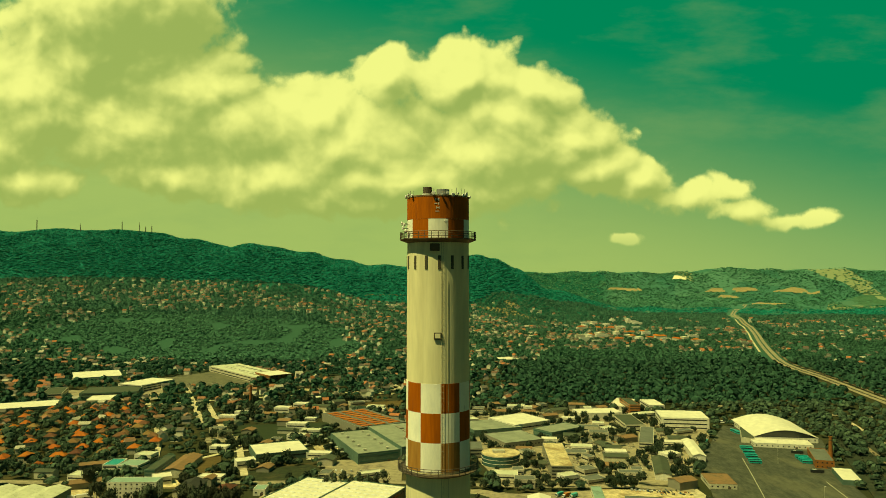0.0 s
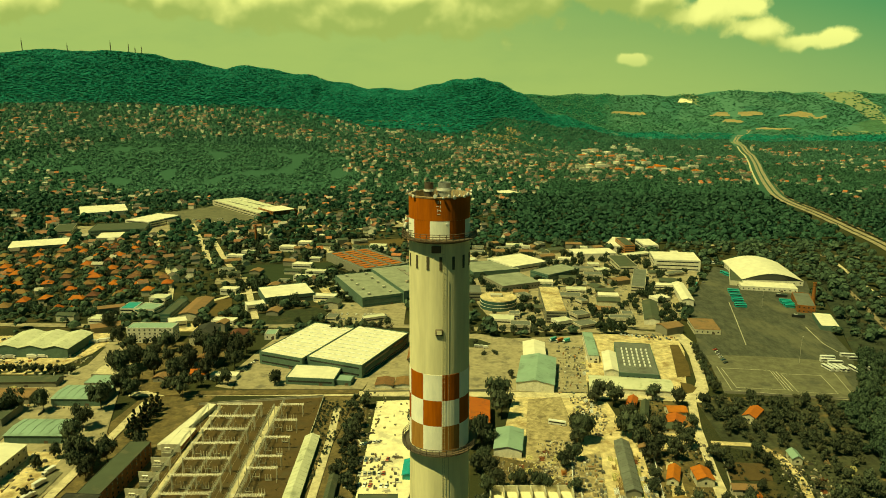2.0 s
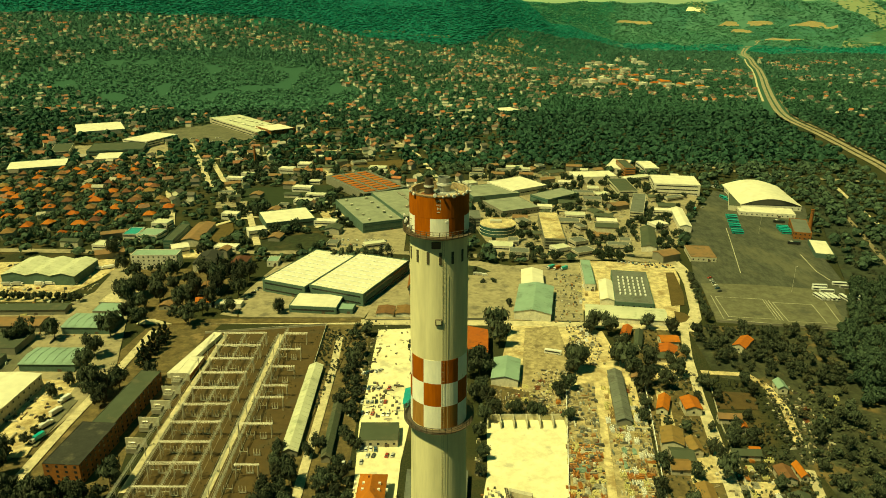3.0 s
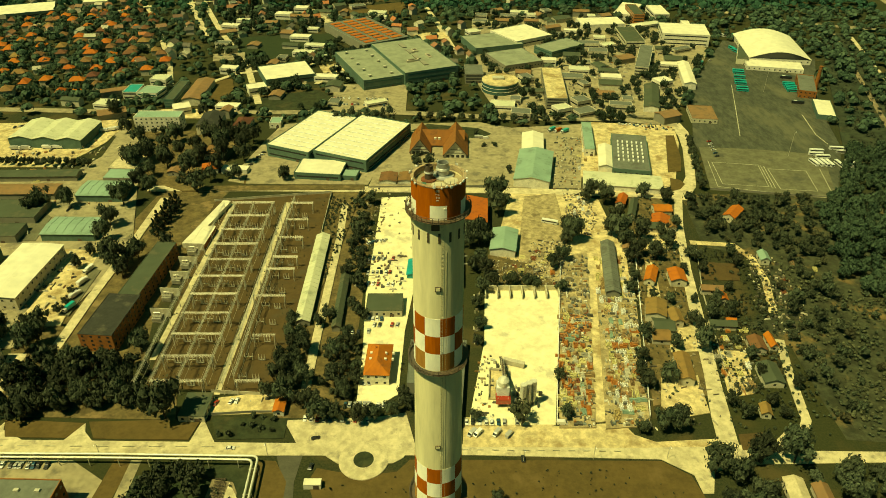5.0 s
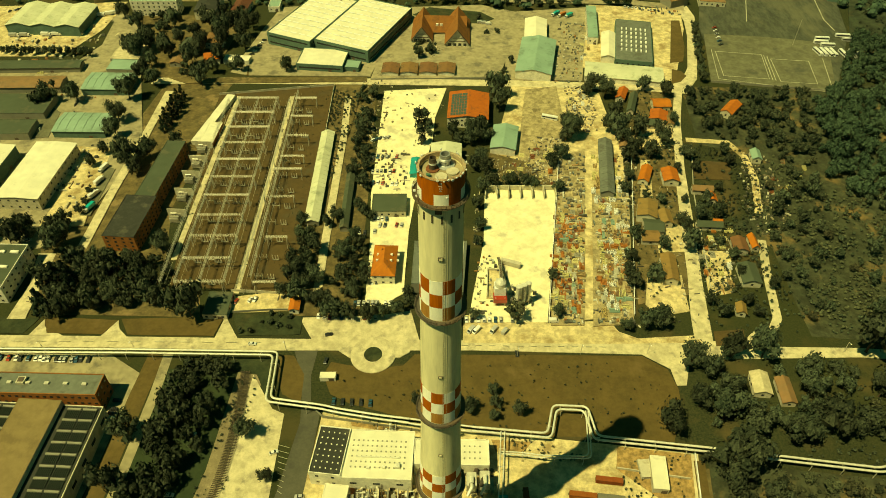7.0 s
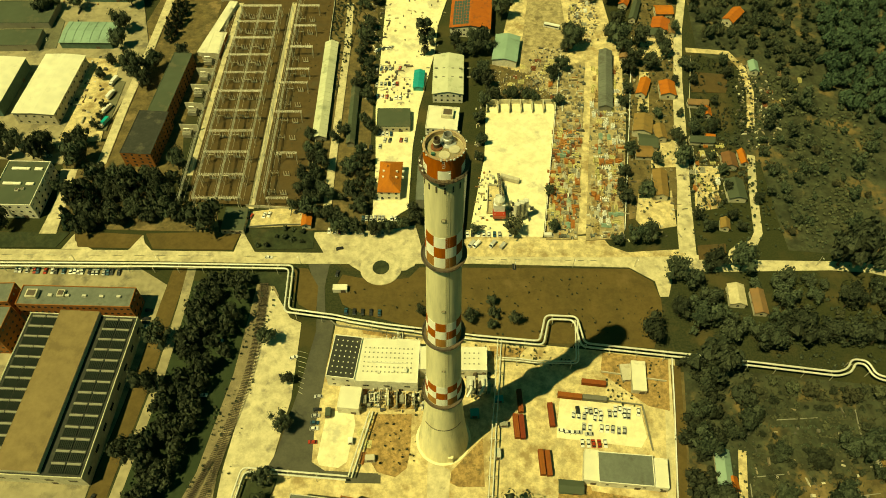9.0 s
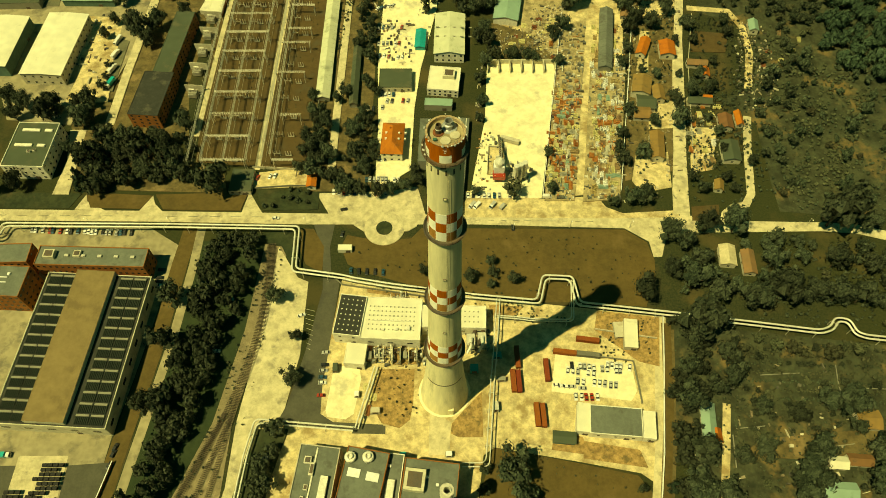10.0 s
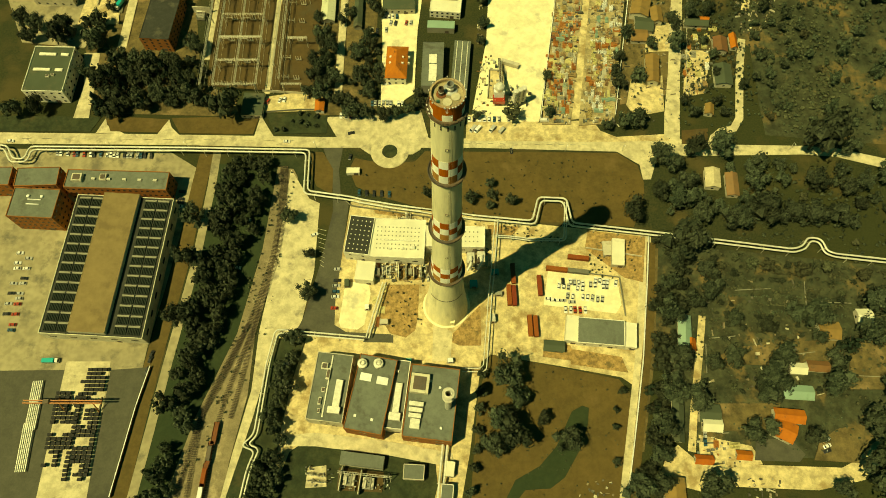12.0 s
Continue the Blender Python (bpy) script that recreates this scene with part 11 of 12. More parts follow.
trees([(-15.0, 303.1, 8.3), (-10.2, 306.0, 7.5), (-12.7, 286.3, 7.3), (-6.9, 298.0, 5.7)], "column", "on the dusty yard")
trees([(224.8, 457.6, 8.6), (222.0, 443.0, 9.7), (219.3, 429.0, 10.7), (217.9, 418.5, 8.8), (215.3, 405.2, 9.8), (214.0, 395.3, 8.0), (211.6, 382.8, 9.0), (209.3, 370.7, 10.0)], "broad", "along the works road")

# rough growth on bare and weedy ground
weeds([(125, 39), (278, 21), (259, -48), (209, -81), (127, -78), (116, -20)], 3.2, (0.4, 1.5), 200, "low weeds and scrub on bare ground", leaf, 0.5)
weeds([(189, 96), (292, 76), (279, 24), (170, 39)], 3.0, (0.8, 2.4), 201, "low weeds and scrub on bare ground", leaf, 0.7)
weeds([(160, 221), (336, 241), (301, 108), (217, 112), (147, 119)], 3.2, (0.8, 2.4), 202, "low weeds and scrub on bare ground", leaf, 0.7)
weeds([(-42, 12), (-10, 14), (-14, -13), (-41, -16)], 2.2, (0.4, 1.4), 203, "low weeds and scrub on bare ground", leaf, 0.6)
weeds([(-51, 67), (-10, 58), (27, 54), (27, 49), (-51, 60)], 2.0, (0.4, 1.6), 204, "low weeds and scrub on bare ground", leaf_pale, 0.7)
weeds([(32, 52), (52, 50), (70, 39), (37, 39)], 1.8, (0.4, 1.6), 205, "low weeds and scrub on bare ground", leaf_pale, 0.8)
weeds([(80, 39), (113, 42), (109, 14), (85, 17)], 2.0, (0.5, 1.6), 206, "low weeds and scrub on bare ground", leaf, 0.6)
weeds([(-101, 89), (-90, 88), (-100, 35), (-110, -19), (-117, -69), (-141, -108), (-133, -63), (-117, -16)], 2.2, (0.4, 1.5), 207, "low weeds and scrub on bare ground", leaf, 0.55)
weeds([(-115, 21), (-96, 35), (-101, -19), (-110, -51)], 2.0, (0.4, 1.4), 208, "low weeds and scrub on bare ground", leaf_pale, 0.5)
weeds([(-82, 357), (-60, 357), (-65, 306), (-77, 212), (-81, 144), (-86, 144), (-84, 265)], 2.0, (0.6, 2.2), 209, "low weeds and scrub on bare ground", leaf, 0.9)
weeds([(-170, 351), (-82, 365), (-82, 143), (-155, 151)], 3.0, (0.3, 1.0), 210, "low weeds and scrub on bare ground", leaf_pale, 0.4)
weeds([(-59, 88), (106, 98), (120, 76), (112, 49), (-10, 60)], 3.2, (0.4, 1.2), 211, "low weeds and scrub on bare ground", leaf, 0.4)
weeds([(24, -29), (94, -42), (91, -108), (12, -108)], 3.4, (0.4, 1.2), 212, "low weeds and scrub on bare ground", leaf_pale, 0.35)
weeds([(179, 285), (230, 285), (185, 144), (153, 144)], 2.4, (0.6, 2.2), 213, "low weeds and scrub on bare ground", leaf, 0.7)
weeds([(148, 357), (185, 357), (136, 144), (105, 135)], 2.6, (0.6, 2.2), 214, "low weeds and scrub on bare ground", leaf, 0.6)
weeds([(496, 795), (530, 795), (450, 514), (353, 362), (372, 455)], 4.5, (1, 3.5), 215, "low weeds and scrub on bare ground", leaf, 0.7)
weeds([(155.4, 21.6), (231.5, 18.7), (231.1, 16.9), (155.1, 19.8)], 1.3, (0.5, 1.5), 230, "low bushes in allotment rows", leaf_pale, 1.3)
weeds([(154.6, 16.7), (230.4, 13.8), (230, 12.1), (154.4, 14.9)], 1.3, (0.5, 1.5), 231, "low bushes in allotment rows", leaf, 1.3)
weeds([(153.9, 11.8), (229.3, 9), (228.9, 7.3), (153.7, 10.1)], 1.3, (0.5, 1.5), 232, "low bushes in allotment rows", leaf_pale, 1.3)
weeds([(153.2, 7), (228.2, 4.2), (227.9, 2.5), (152.9, 5.3)], 1.3, (0.5, 1.5), 233, "low bushes in allotment rows", leaf, 1.3)
weeds([(152.5, 2.2), (227.2, -0.5), (226.8, -2.2), (152.2, 0.6)], 1.3, (0.5, 1.5), 234, "low bushes in allotment rows", leaf_pale, 1.3)
weeds([(151.8, -2.5), (226.2, -5.2), (225.8, -6.9), (151.5, -4.1)], 1.3, (0.5, 1.5), 235, "low bushes in allotment rows", leaf, 1.3)
weeds([(149.1, 35.1), (255, 24.3), (233.7, -63.1), (139.5, -32.4)], 2.6, (0.6, 2.2), 240, "low weeds and scrub among gardens", leaf_pale, 0.7)
weeds([(229, 277.1), (285.4, 211.7), (245.5, 112.3), (203.3, 114.8), (211.5, 166.6)], 2.6, (0.8, 2.6), 241, "low weeds and scrub on rough ground", leaf_pale, 0.7)

# open fields and pale ground far off
drape("far_field", ochre, [(-288, 2717), (-115, 2769), (-116, 2799), (-269, 2759)], "dry ochre field on a slope")
drape("far_field", ochre, [(-104, 2729), (49, 2711), (73, 2750), (-87, 2760)], "dry ochre field on a slope")
drape("far_field", ochre, [(155, 2677), (285, 2606), (475, 2580), (296, 2706)], "pale quarry road scar")
drape("far_field", ochre, [(284, 2697), (358, 2759), (306, 2805), (286, 2787)], "pale quarry face")
drape("far_field", ochre, [(1017, 4049), (1231, 4043), (1217, 4110), (1047, 4103)], "dry ochre field")
drape("far_field", ochre, [(1580, 4042), (1909, 4034), (1917, 4085), (1653, 4099)], "dry ochre field")
drape("far_field", ochre, [(1963, 4042), (2252, 4008), (2285, 4081), (2129, 4106)], "wide dry ochre field")
drape("far_field", ochre, [(1667, 3540), (1899, 3651), (1954, 3791), (1724, 3733)], "dry ochre field")
drape("far_field", ochre, [(1615, 3921), (1744, 3921), (1740, 3988), (1659, 3989)], "dry ochre field")
drape("far_field", bright_yard, [(1465, 4242), (1552, 4233), (1573, 4310), (1507, 4323)], "white quarry face on the far hill")
drape("far_field", slope_grass, [(2075, 3534), (2331, 3531), (2634, 4003), (2376, 3949)], "smooth green hillside field")

building("estate_block", 715, 1909, 100, 23, 14, 12, "flat", roof_white, wall_pale, rise=3.0, door=False, group="estate blocks", label="pale apartment house of a distant estate")
building("estate_block", 415, 1848, 10, 28, 12, 12, "flat", roof_white, wall_white, rise=3.0, door=False, group="estate blocks", label="pale apartment house of a distant estate")
building("estate_block", 727, 1820, 10, 24, 12, 10, "flat", roof_white, wall_pale, rise=3.0, door=False, group="estate blocks", label="pale apartment house of a distant estate")
building("estate_block", 496, 2025, 100, 42, 12, 12, "flat", roof_white, wall_pale, rise=3.0, door=False, group="estate blocks", label="pale apartment house of a distant estate")
building("estate_block", 558, 2298, 100, 33, 11, 9, "hip", roof_tile, wall_pale, rise=3.0, door=False, group="estate blocks", label="pale apartment house of a distant estate")
building("estate_block", 627, 1917, 10, 40, 13, 10, "hip", roof_tile, wall_white, rise=3.0, door=False, group="estate blocks", label="pale apartment house of a distant estate")
building("estate_block", 683, 1878, 100, 39, 11, 10, "hip", roof_tile, wall_pale, rise=3.0, door=False, group="estate blocks", label="pale apartment house of a distant estate")
building("estate_block", 591, 2259, 10, 24, 13, 11, "hip", roof_tile, wall_white, rise=3.0, door=False, group="estate blocks", label="pale apartment house of a distant estate")
building("estate_block", 440, 1801, 10, 26, 11, 10, "flat", roof_white, wall_white, rise=3.0, door=False, group="estate blocks", label="pale apartment house of a distant estate")
building("estate_block", 618, 2118, 10, 26, 13, 11, "hip", roof_tile, wall_white, rise=3.0, door=False, group="estate blocks", label="pale apartment house of a distant estate")
building("estate_block", 657, 2086, 10, 27, 13, 14, "flat", roof_white, wall_white, rise=3.0, door=False, group="estate blocks", label="pale apartment house of a distant estate")
building("estate_block", 584, 2013, 100, 32, 14, 10, "flat", roof_white, wall_pale, rise=3.0, door=False, group="estate blocks", label="pale apartment house of a distant estate")
building("estate_block", 580, 1962, 100, 25, 11, 11, "hip", roof_tile, wall_pale, rise=3.0, door=False, group="estate blocks", label="pale apartment house of a distant estate")
building("estate_block", 486, 1945, 10, 36, 13, 14, "flat", roof_white, wall_white, rise=3.0, door=False, group="estate blocks", label="pale apartment house of a distant estate")
building("estate_block", 416, 1909, 10, 28, 12, 13, "flat", roof_white, wall_pale, rise=3.0, door=False, group="estate blocks", label="pale apartment house of a distant estate")
building("estate_block", 931, 2352, 10, 25, 14, 9, "flat", roof_white, wall_white, rise=3.0, door=False, group="estate blocks", label="pale apartment house of a distant estate")
building("estate_block", 558, 2061, 100, 27, 11, 14, "flat", roof_white, wall_white, rise=3.0, door=False, group="estate blocks", label="pale apartment house of a distant estate")
building("estate_block", 579, 1890, 100, 28, 13, 13, "flat", roof_white, wall_white, rise=3.0, door=False, group="estate blocks", label="pale apartment house of a distant estate")
building("estate_block", 454, 1942, 100, 27, 14, 13, "hip", roof_tile, wall_pale, rise=3.0, door=False, group="estate blocks", label="pale apartment house of a distant estate")
building("estate_block", 644, 1901, 10, 33, 12, 15, "hip", roof_tile, wall_white, rise=3.0, door=False, group="estate blocks", label="pale apartment house of a distant estate")
building("estate_block", 754, 1948, 10, 28, 13, 14, "flat", roof_white, wall_white, rise=3.0, door=False, group="estate blocks", label="pale apartment house of a distant estate")
building("estate_block", 443, 1924, 100, 33, 12, 14, "flat", roof_white, wall_white, rise=3.0, door=False, group="estate blocks", label="pale apartment house of a distant estate")
building("estate_block", 892, 2260, 10, 35, 12, 13, "flat", roof_white, wall_pale, rise=3.0, door=False, group="estate blocks", label="pale apartment house of a distant estate")
building("estate_block", 716, 1824, 10, 22, 12, 11, "hip", roof_tile, wall_white, rise=3.0, door=False, group="estate blocks", label="pale apartment house of a distant estate")
building("estate_block", 651, 1878, 10, 27, 12, 10, "flat", roof_white, wall_white, rise=3.0, door=False, group="estate blocks", label="pale apartment house of a distant estate")
building("estate_block", 507, 1837, 10, 27, 14, 13, "hip", roof_tile, wall_pale, rise=3.0, door=False, group="estate blocks", label="pale apartment house of a distant estate")
building("estate_block", 781, 2225, 10, 32, 13, 10, "flat", roof_white, wall_pale, rise=3.0, door=False, group="estate blocks", label="pale apartment house of a distant estate")
building("estate_block", 646, 1943, 100, 26, 11, 14, "hip", roof_tile, wall_pale, rise=3.0, door=False, group="estate blocks", label="pale apartment house of a distant estate")
building("estate_block", 494, 2271, 10, 27, 13, 14, "hip", roof_tile, wall_white, rise=3.0, door=False, group="estate blocks", label="pale apartment house of a distant estate")
building("estate_block", 661, 2136, 100, 24, 14, 11, "hip", roof_tile, wall_white, rise=3.0, door=False, group="estate blocks", label="pale apartment house of a distant estate")
building("estate_block", 564, 2532, 10, 34, 13, 12, "flat", roof_white, wall_white, door=False, group="estate blocks", label="white apartment house of a distant estate")
building("estate_block", 691, 2636, 100, 29, 13, 10, "flat", roof_white, wall_white, door=False, group="estate blocks", label="white apartment house of a distant estate")
building("estate_block", 544, 2434, 10, 31, 13, 10, "flat", roof_white, wall_white, door=False, group="estate blocks", label="white apartment house of a distant estate")
building("estate_block", 756, 2525, 10, 34, 14, 13, "flat", roof_white, wall_white, door=False, group="estate blocks", label="white apartment house of a distant estate")
building("estate_block", 683, 2286, 10, 28, 11, 10, "flat", roof_white, wall_white, door=False, group="estate blocks", label="white apartment house of a distant estate")
building("estate_block", 747, 2580, 10, 39, 12, 14, "flat", roof_white, wall_white, door=False, group="estate blocks", label="white apartment house of a distant estate")
building("estate_block", 627, 2270, 10, 31, 13, 12, "flat", roof_white, wall_white, door=False, group="estate blocks", label="white apartment house of a distant estate")
building("estate_block", 569, 2449, 100, 30, 12, 10, "flat", roof_white, wall_white, door=False, group="estate blocks", label="white apartment house of a distant estate")
building("estate_block", 515, 2317, 100, 35, 12, 15, "flat", roof_white, wall_white, door=False, group="estate blocks", label="white apartment house of a distant estate")
building("estate_block", 594, 2525, 10, 22, 13, 15, "flat", roof_white, wall_white, door=False, group="estate blocks", label="white apartment house of a distant estate")
building("estate_block", 757, 2567, 10, 28, 13, 13, "flat", roof_white, wall_white, door=False, group="estate blocks", label="white apartment house of a distant estate")
building("estate_block", 752, 2641, 100, 30, 12, 13, "flat", roof_white, wall_white, door=False, group="estate blocks", label="white apartment house of a distant estate")
building("estate_block", 610, 2399, 100, 34, 14, 14, "flat", roof_white, wall_white, door=False, group="estate blocks", label="white apartment house of a distant estate")
building("estate_block", 485, 2273, 100, 20, 13, 10, "flat", roof_white, wall_white, door=False, group="estate blocks", label="white apartment house of a distant estate")
shop_rng = random.Random(33)
for poly, gap in (([(45, 905), (200, 890), (335, 840), (320, 722), (222, 505), (48, 512), (40, 627)], 31), ([(-62, 954), (-60, 530), (-235, 480), (-365, 520), (-365, 560), (-250, 640), (-300, 960)], 42)):
    for x, y in scatter(poly, gap, 34, 0.9):
        w, d, h, k = shop_rng.uniform(9, 26), shop_rng.uniform(9, 16), shop_rng.uniform(4, 8), shop_rng.randrange(5)
        if free(x, y, 7, False):
            building("workshop", x, y, shop_rng.choice((-8, -8, 24)), w, d, h, "gable" if k in (1, 3) else "flat", (roof_white, roof_rust, roof_grey, roof_moss, roof_cream)[k], (wall_white, wall_grey, wall_pale, wall_pale, wall_white)[k],
                     rise=1.8, storeys=0 if k in (1, 3) else 1, ribbon=True, door=False, group="workshops", label="small workshop on the industrial estate")
joined_trees("estate_trees", [p for p in scatter([(51, 918), (200, 899), (341, 845), (325, 722), (224, 499), (48, 507), (40, 627)], 11, 61, 1.0) if far_keep(p) and free(*p, 1.5, False)], (6, 12), leaf_mid, "trees and hedges between workshops", 61)
joined_trees("estate_trees", [p for p in scatter([(-60, 960), (-62, 530), (-230, 530), (-330, 560), (-250, 640), (-300, 960)], 10, 62, 1.0) if noise.noise((p[0] / 45, p[1] / 45, 8.0)) > 0.0 and free(*p, 1.5)], (6, 13), leaf_mid, "trees and hedges between works and houses", 62)
row_of_cars(54.5, 605.6, 83.2, 589.5, 6, 60, 60, 0.5)
row_of_cars(91.7, 585.6, 115.4, 605.4, 5, 30, 61, 0.5)
row_of_cars(73.1, 548.6, 107.1, 548.5, 9, 90, 62, 0.5)
row_of_cars(125.1, 671.9, 176.3, 696.5, 9, 20, 63, 0.5)
row_of_cars(191.2, 671.8, 217.6, 671.7, 5, 80, 64, 0.5)
row_of_cars(145.0, 539.6, 184.2, 539.5, 9, 90, 65, 0.5)
row_of_cars(219.2, 605.2, 212.0, 548.2, 4, 0, 66, 0.5)
row_of_cars(319.3, 696.3, 306.6, 626.0, 3, 30, 67, 0.5)
strip("road", pale_road, [(-178, 549), (-217, 672), (-277, 795), (-345, 958)], 7, "pale street between houses and works")
strip("road", pale_road, [(-265, 550), (-305, 673), (-377, 844), (-444, 980)], 6, "pale street between houses and works")
strip("road", pale_road, [(-128, 606), (-105, 672), (-92, 736)], 6, "pale street between houses and works")
strip("road", pale_road, [(-64, 1003), (-120, 1026), (-191, 1003), (-258, 980)], 8, "pale street between houses and works")
strip("road", pale_road, [(21, 723), (-0, 844), (-27, 981), (-69, 1102)], 7, "pale street between houses and works")
strip("road", pale_road, [(-575, 795), (-510, 844), (-421, 918), (-258, 980)], 8, "pale street between houses and works")
strip("road", pale_road, [(-260, 586), (-221, 638), (-138, 672)], 6, "pale street between houses and works")
patch("pavement", sand, [(-125, 641), (-87, 655), (-96, 680), (-134, 666)], "worn pale yard among trees")
patch("pavement", yard_grey, [(-181, 592), (-138, 600), (-141, 620), (-184, 612)], "worn pale yard among trees")
patch("pavement", yard_grey, [(-258, 681), (-223, 688), (-228, 713), (-264, 706)], "worn pale yard among trees")
patch("pavement", yard_grey, [(-104, 1036), (-45, 1041), (-47, 1065), (-106, 1060)], "worn pale yard among trees")
patch("pavement", sand, [(-220, 1037), (-174, 1044), (-177, 1063), (-222, 1057)], "worn pale yard among trees")
patch("pavement", sand, [(-270, 513), (-220, 513), (-220, 535), (-270, 535)], "worn pale yard among trees")
patch("pavement", sand, [(-23, 760), (16, 771), (8, 799), (-31, 789)], "worn pale yard among trees")

# ---------------------------------------------------------------- woods, suburbs and hills
DENSE = [[(292.3, 352.2), (422.4, 364), (346.8, 217), (280.4, 217.2), (259.9, 251.9)], [(345.3, 444.4), (424.2, 444.3), (382.7, 356), (302.6, 356.1)]]
SCRUB = [(191, 357.9), (293.1, 354.6), (259.9, 251.9), (247.9, 273.8), (222.9, 283.7), (189.1, 293.8)]
EDGE = ((-4000, 2500), (-1700, 2530), (-1300, 2580), (-1040, 2650), (-730, 2730), (-420, 2740), (-200, 2640), (60, 2640), (330, 2900), (700, 3050), (4000, 2900))
MEADOW = [(-993, 1742), (-978, 1878), (-934, 2014), (-792, 2164), (-563, 2263), (-364, 2195), (-264, 1977), (-195, 1590), (-298, 1382), (-423, 1322), (-571, 1414), (-669, 1444), (-872, 1576)]


def on_meadow(x, y):
    """The open hillside of grass and scrub, with a ragged edge."""
    return inside(x + 110 * noise.noise((x / 130, y / 130, 1.0)), y + 120 * noise.noise((x / 120, y / 150, 2.0)), MEADOW)


def forest_floor(x, y):
    """The wood in the valley behind the works."""
    return 120 < x < 850 and y < min(1720 - 0.25 * x, 1190 + 2.4 * (x - 120))


def wooded(x, y):
    """How thickly trees stand: 0 none, 1 closed wood."""
    if y < 480:
        return 0.0
    n = noise.noise((x / 90, y / 90, 0.5))
    if y < 1250:
        if 150 < x < 900 and y > 905 + 0.1 * (x - 150):
            return 1.0
        return 0.75 + 0.4 * n if x > 420 else 0.68 + 0.5 * n
    if y > along(EDGE, x):
        if x < 650 + 0.2 * (y - 2700):
            return 1.0
        return 0.75 + 0.9 * noise.noise((x / 240, y / 300, 5.0))
    if forest_floor(x, y):
        return 1.0
    return (0.8 if settled(x, y) > 0.2 else 0.95) + 0.3 * n


def settled(x, y):
    """How thickly houses stand."""
    n = noise.noise((x / 130, y / 170, 9.0))
    if y < 1250:
        return 0.34 + 0.5 * noise.noise((x / 120, y / 120, 4.0)) if x < 130 and y > 640 else 0.0
    if forest_floor(x, y) or y > along(EDGE, x) - 15 or on_meadow(x, y):
        return 0.0
    if 250 < x < 1150 and y > 2350:
        return 0.10 + 0.3 * n
    return (0.36 if x < 700 else 0.16) + 0.6 * n


far_rng = random.Random(11)
HIGHWAY = [(579, 656), (648, 865), (676, 1015), (703, 1177), (729, 1368), (804, 1592), (928, 1915), (1081, 2305), (1235, 2750), (1342, 3084), (1582, 3531), (1792, 3781)]
ROADSIDE = [HIGHWAY[i:i + 2] for i in range(len(HIGHWAY) - 1)]


def near_highway(x, y, reach):
    for (ax, ay), (bx, by) in ROADSIDE:
        L2 = (bx - ax) ** 2 + (by - ay) ** 2
        t = max(0, min(1, ((x - ax) * (bx - ax) + (y - ay) * (by - ay)) / L2))
        if math.hypot(x - ax - t * (bx - ax), y - ay - t * (by - ay)) < reach:
            return True
    return False


def suburb():
    """Hundreds of far houses, each a box with a pitched roof, in one mesh for walls and one for roofs."""
    W, WF, R4, RF, spots = [], [], [], [], []
    y = 640.0
    while y < 2760:
        half = 0.68 * (y + 130) + 60
        x = -half
        while x < half:
            px, py = x + far_rng.uniform(-9, 9), y + far_rng.uniform(-9, 9)
            if far_rng.random() < settled(px, py) and free(px, py, 6) and not near_highway(px, py, 26):
                w, d, h, rise = far_rng.uniform(8, 14), far_rng.uniform(7, 10), far_rng.uniform(5.5, 8.5), far_rng.uniform(2.2, 3.6)
                a = far_rng.choice((0.2, 1.77)) + far_rng.uniform(-0.5, 0.5)
                m = Matrix.Translation((px, py, height(px, py))) @ Matrix.Rotation(a, 4, "Z")
                n = len(W)
                W += [tuple(m @ Vector(v)) for v in ((-w / 2, -d / 2, -2), (w / 2, -d / 2, -2), (w / 2, d / 2, -2), (-w / 2, d / 2, -2), (-w / 2, -d / 2, h), (w / 2, -d / 2, h), (w / 2, d / 2, h), (-w / 2, d / 2, h), (-w / 2, 0, h + rise - 0.1), (w / 2, 0, h + rise - 0.1))]
                WF += [(n, n + 1, n + 5, n + 4), (n + 2, n + 3, n + 7, n + 6), (n + 1, n + 2, n + 6, n + 9, n + 5), (n + 3, n, n + 4, n + 8, n + 7)]
                n = len(R4)
                e = 0.6
                R4 += [tuple(m @ Vector(v)) for v in ((-w / 2 - e, -d / 2 - e, h - 0.3), (w / 2 + e, -d / 2 - e, h - 0.3), (w / 2 + e, 0, h + rise), (-w / 2 - e, 0, h + rise), (-w / 2 - e, d / 2 + e, h - 0.3), (w / 2 + e, d / 2 + e, h - 0.3))]
                RF += [(n, n + 1, n + 2, n + 3), (n + 3, n + 2, n + 5, n + 4)]
                spots.append((px, py))
            x += 23.5
        y += 25
    for name, v, f, mat, lab in (("suburb_walls", W, WF, surface("far_walls", (0.70, 0.65, 0.50), (0.52, 0.47, 0.36), grain=0.3, each=0.3, island=True), "pale walls of distant suburban houses"),
                                 ("suburb_roofs", R4, RF, piece_material("far_roofs", ((0.36, 0.125, 0.05), (0.20, 0.11, 0.06), (0.10, 0.09, 0.065), (0.26, 0.115, 0.06), (0.36, 0.33, 0.24), (0.14, 0.08, 0.05), (0.085, 0.075, 0.055))), "red and brown roofs of distant suburban houses")):
        me = bpy.data.meshes.new(name)
        me.from_pydata(v, [], f)
        me.materials.append(mat)
        tagged(new(name, me), lab, "houses", kind="stuff")
    return spots


HOUSES = suburb()
cells = {}
for hx, hy in HOUSES:
    cells.setdefault((int(hx // 20), int(hy // 20)), []).append((hx, hy))


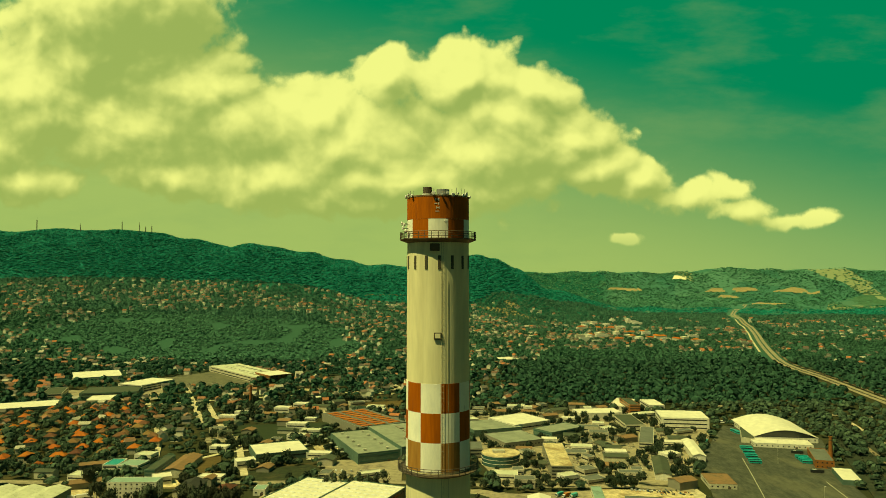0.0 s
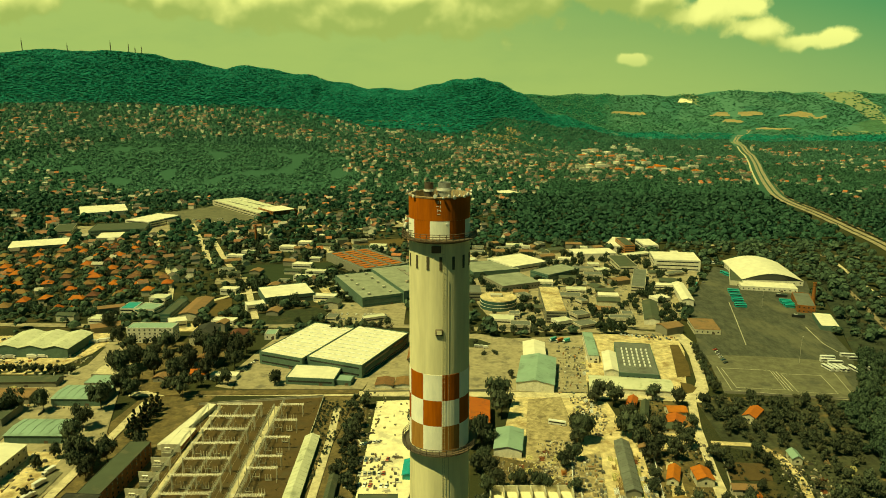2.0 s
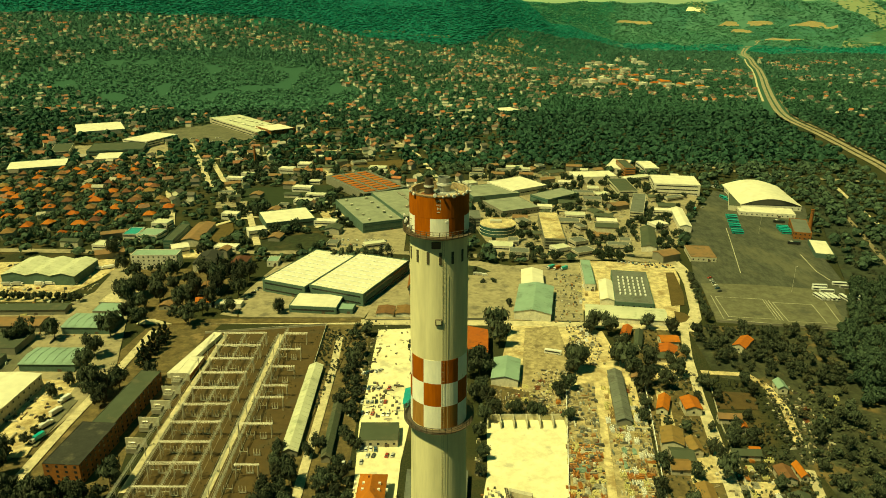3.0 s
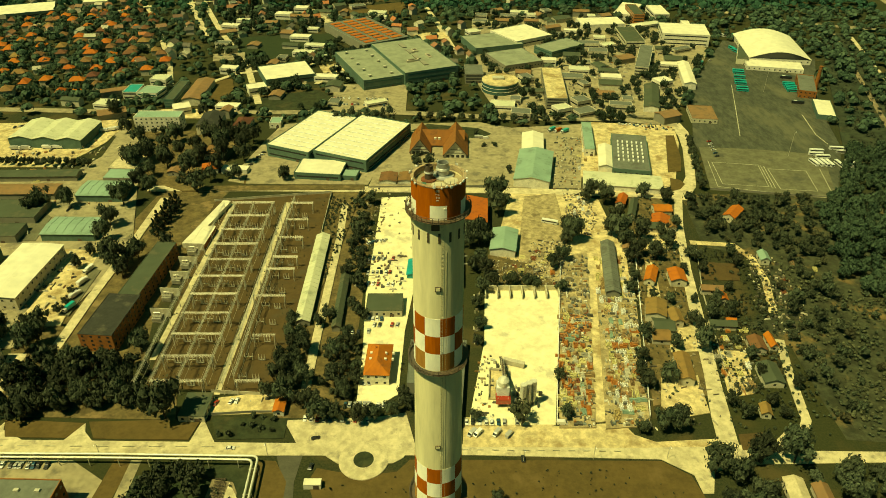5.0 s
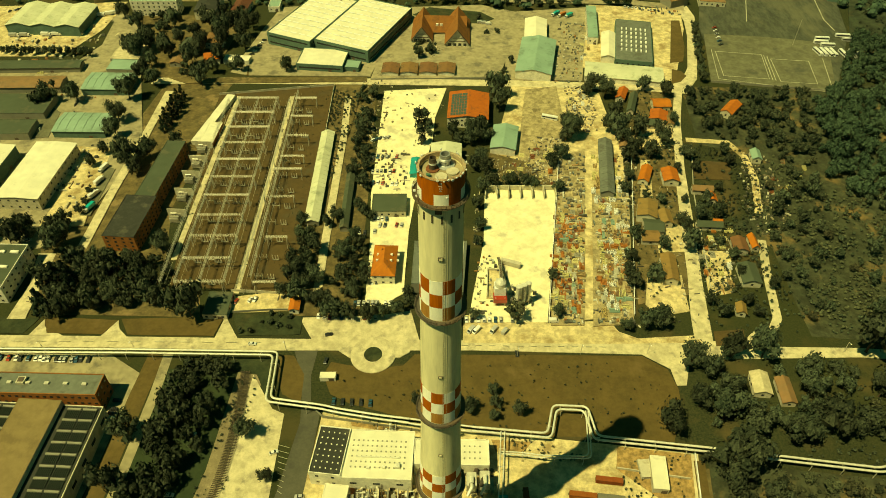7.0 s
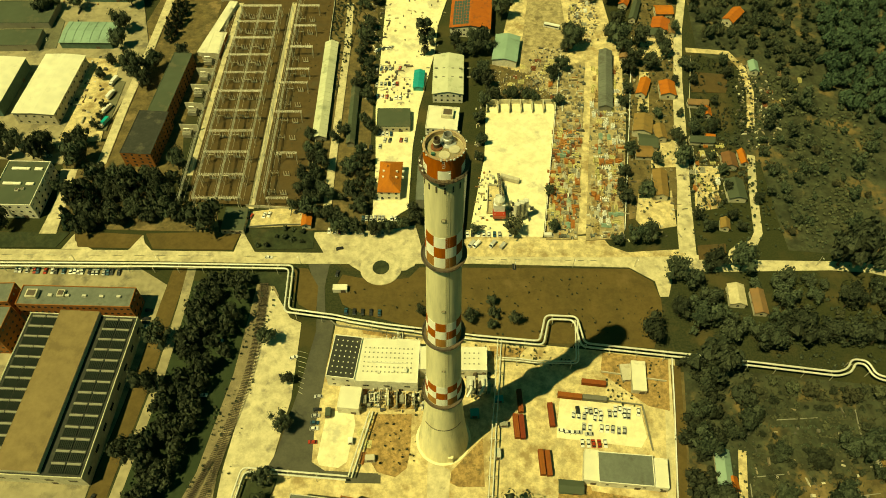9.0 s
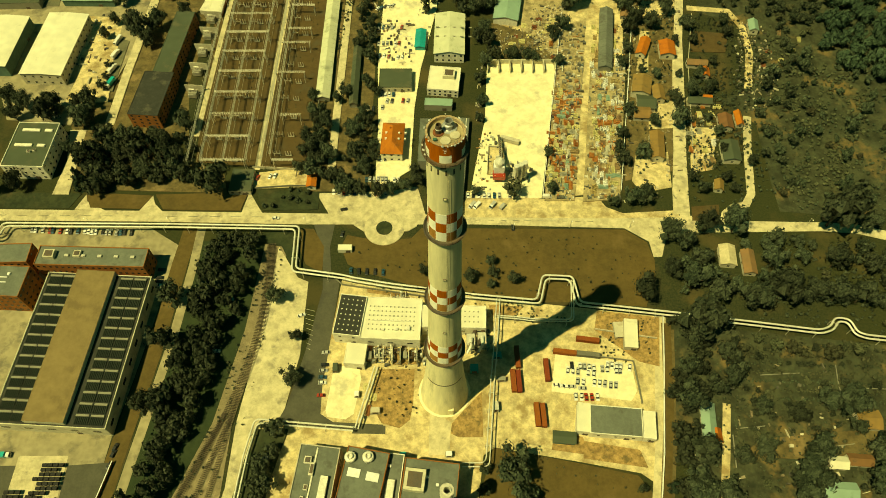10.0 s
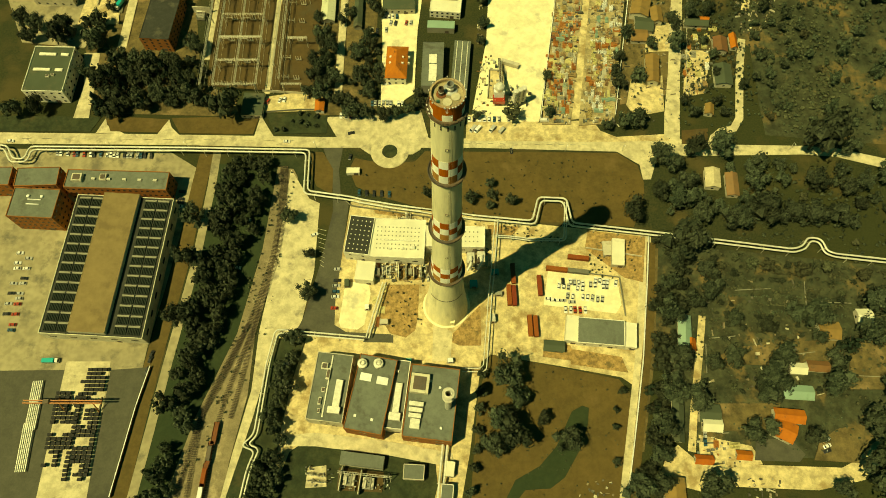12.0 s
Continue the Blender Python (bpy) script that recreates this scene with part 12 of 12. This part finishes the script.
def clear_of_houses(x, y):
    i, j = int(x // 20), int(y // 20)
    return all(math.hypot(x - a, (y - b + 5) * 0.8) > 9.5 for p in (-1, 0, 1) for q in (-1, 0, 1) for a, b in cells.get((i + p, j + q), ()))


def far_spots(y0, y1, gap, check=True):
    out = []
    y = y0
    while y < y1:
        half = min(3300, 0.68 * (y + 130) + 60)
        x = -half
        while x < half:
            px, py = x + far_rng.uniform(-0.5, 0.5) * gap, y + far_rng.uniform(-0.5, 0.5) * gap
            if far_rng.random() < wooded(px, py) and clear_of_houses(px, py) and not near_highway(px + 6, py, 25) and (not check or free(px, py, 2)):
                out.append((px, py))
            x += gap
        y += gap * 0.9
    return out


woodland("woodland", far_spots(480, 900, 11.5), (5, 13), leaf_mid, "dark broad-leaved trees between works and houses", 24, 1, 0.22)
# from here on the leaf colours include the haze of distance
woodland("woodland", far_spots(900, 1400, 11.5), (6, 15), leaf_far, "dense dark green woodland behind the works", 16, 2, 0.26)
slope = far_spots(1400, 2050, 11.0)
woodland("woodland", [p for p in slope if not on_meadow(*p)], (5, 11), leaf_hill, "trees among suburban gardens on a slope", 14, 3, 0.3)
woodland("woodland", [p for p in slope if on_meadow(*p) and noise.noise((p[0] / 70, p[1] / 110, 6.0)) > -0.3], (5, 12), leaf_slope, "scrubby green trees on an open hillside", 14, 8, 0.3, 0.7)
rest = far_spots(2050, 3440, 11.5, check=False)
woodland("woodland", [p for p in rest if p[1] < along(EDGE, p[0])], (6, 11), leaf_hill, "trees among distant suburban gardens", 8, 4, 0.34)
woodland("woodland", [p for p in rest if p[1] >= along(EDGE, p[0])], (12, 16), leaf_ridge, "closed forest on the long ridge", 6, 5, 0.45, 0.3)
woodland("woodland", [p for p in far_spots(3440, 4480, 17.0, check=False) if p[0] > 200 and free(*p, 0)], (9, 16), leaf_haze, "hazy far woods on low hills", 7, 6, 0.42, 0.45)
for i, poly in enumerate(DENSE):
    joined_trees("thicket", [p for p in scatter(poly, 9.0, 60 + i) if free(*p, 1.0)], (7, 14), leaf_mid, "dense thicket of dark broad-leaved trees", 20 + i)


joined_trees("scrub_trees", [p for k, p in enumerate(scatter(SCRUB, 8.0, 63, 1.0)) if k % 3 and free(*p, 0.5)], (4.5, 11), leaf, "loose scrub of small dark trees", 31)
joined_trees("scrub_trees", [p for k, p in enumerate(scatter(SCRUB, 8.0, 63, 1.0)) if k % 3 == 0 and free(*p, 0.5)], (3.5, 8), leaf_pale, "pale bushes in loose scrub", 32)


def smooth_line(pts, off=0.0, n=6):
    """A rounded line through the points, moved sideways by off metres."""
    P = [Vector(p) for p in pts]
    P = [P[0] * 2 - P[1]] + P + [P[-1] * 2 - P[-2]]
    out = []
    for a, b, c, d in zip(P, P[1:], P[2:], P[3:]):
        for i in range(n):
            t = i / n
            out.append(0.5 * (2 * b + (c - a) * t + (2 * a - 5 * b + 4 * c - d) * t * t + (3 * b - a - 3 * c + d) * t ** 3))
    out.append(P[-2])
    res = []
    for i, p in enumerate(out):
        e = (out[min(i + 1, len(out) - 1)] - out[max(i - 1, 0)]).normalized()
        res.append((p.x + e.y * off, p.y - e.x * off))
    return res


# highway
strip("highway", yard_grey, smooth_line(HIGHWAY), 8, "pale motorway carriageway winding up the valley")
strip("highway", yard_grey, smooth_line(HIGHWAY, 12), 8, "pale motorway carriageway winding up the valley")
strip("highway", ballast, smooth_line(HIGHWAY[:7], 25), 5, "pale railway bed beside the motorway")
strip("highway", pale_road, smooth_line(HIGHWAY[5:9], -16), 5, "pale slip road beside the motorway")
strip("highway", yard_grey, [(345, 951), (432, 873), (497, 838), (629, 795)], 11, "grey elevated road behind the depot")


# red-roofed houses west of the works
def villa(x, y, rot, w, d, h, tile):
    building("villa", x, y, rot, w, d, h, "hip", roof_tile if tile else roof_old, wall_pale, rise=3.4, chimney=vr.random() < 0.4, door=False, category="house", group="villas",
             label="two-storey house with bright orange hipped roof" if tile else "two-storey house with weathered brown hipped roof")


vr = random.Random(5)
VILLAGE = [(-594, 827), (-516, 872), (-409, 910), (-350, 780), (-300, 649), (-345, 607), (-332, 550), (-433, 550)]
for x, y in scatter(VILLAGE, 27, 8, 0.6):
    if free(x, y, 6, False):
        villa(x, y, vr.choice((12, 102)) + vr.uniform(-6, 6), vr.uniform(10, 15), vr.uniform(9, 12), vr.uniform(5, 8), vr.random() < 0.5)

joined_trees("garden_trees", [p for p in scatter(VILLAGE, 9.5, 71, 1.0) if far_keep(p) and free(*p, 0.5, False)], (5, 10), leaf_mid, "garden trees between orange-roofed houses", 71)

# masts on the ridge
def mast(x, y, h):
    t = thing("radio_mast", pose(x, y, height(x, y)), "thin dark lattice radio mast on the ridge", "mast", "radio masts")
    b = bmesh.new()
    lattice(b, (0, 0, 0), (0, 0, h), 2.4, 0.45)
    part("lattice_tower", b, steel_dark, t)
    b = bmesh.new()
    tube(b, [(0, 0, h), (0, 0, h * 1.25)], 0.4, 5)
    part("aerial", b, steel_dark, t)


for x, y, h in ((-1858, 3230, 52), (-1690, 3300, 36), (-1505, 3330, 44), (-1430, 3350, 46), (-1370, 3350, 34), (-1400, 3350, 30)):
    mast(x, y, h)
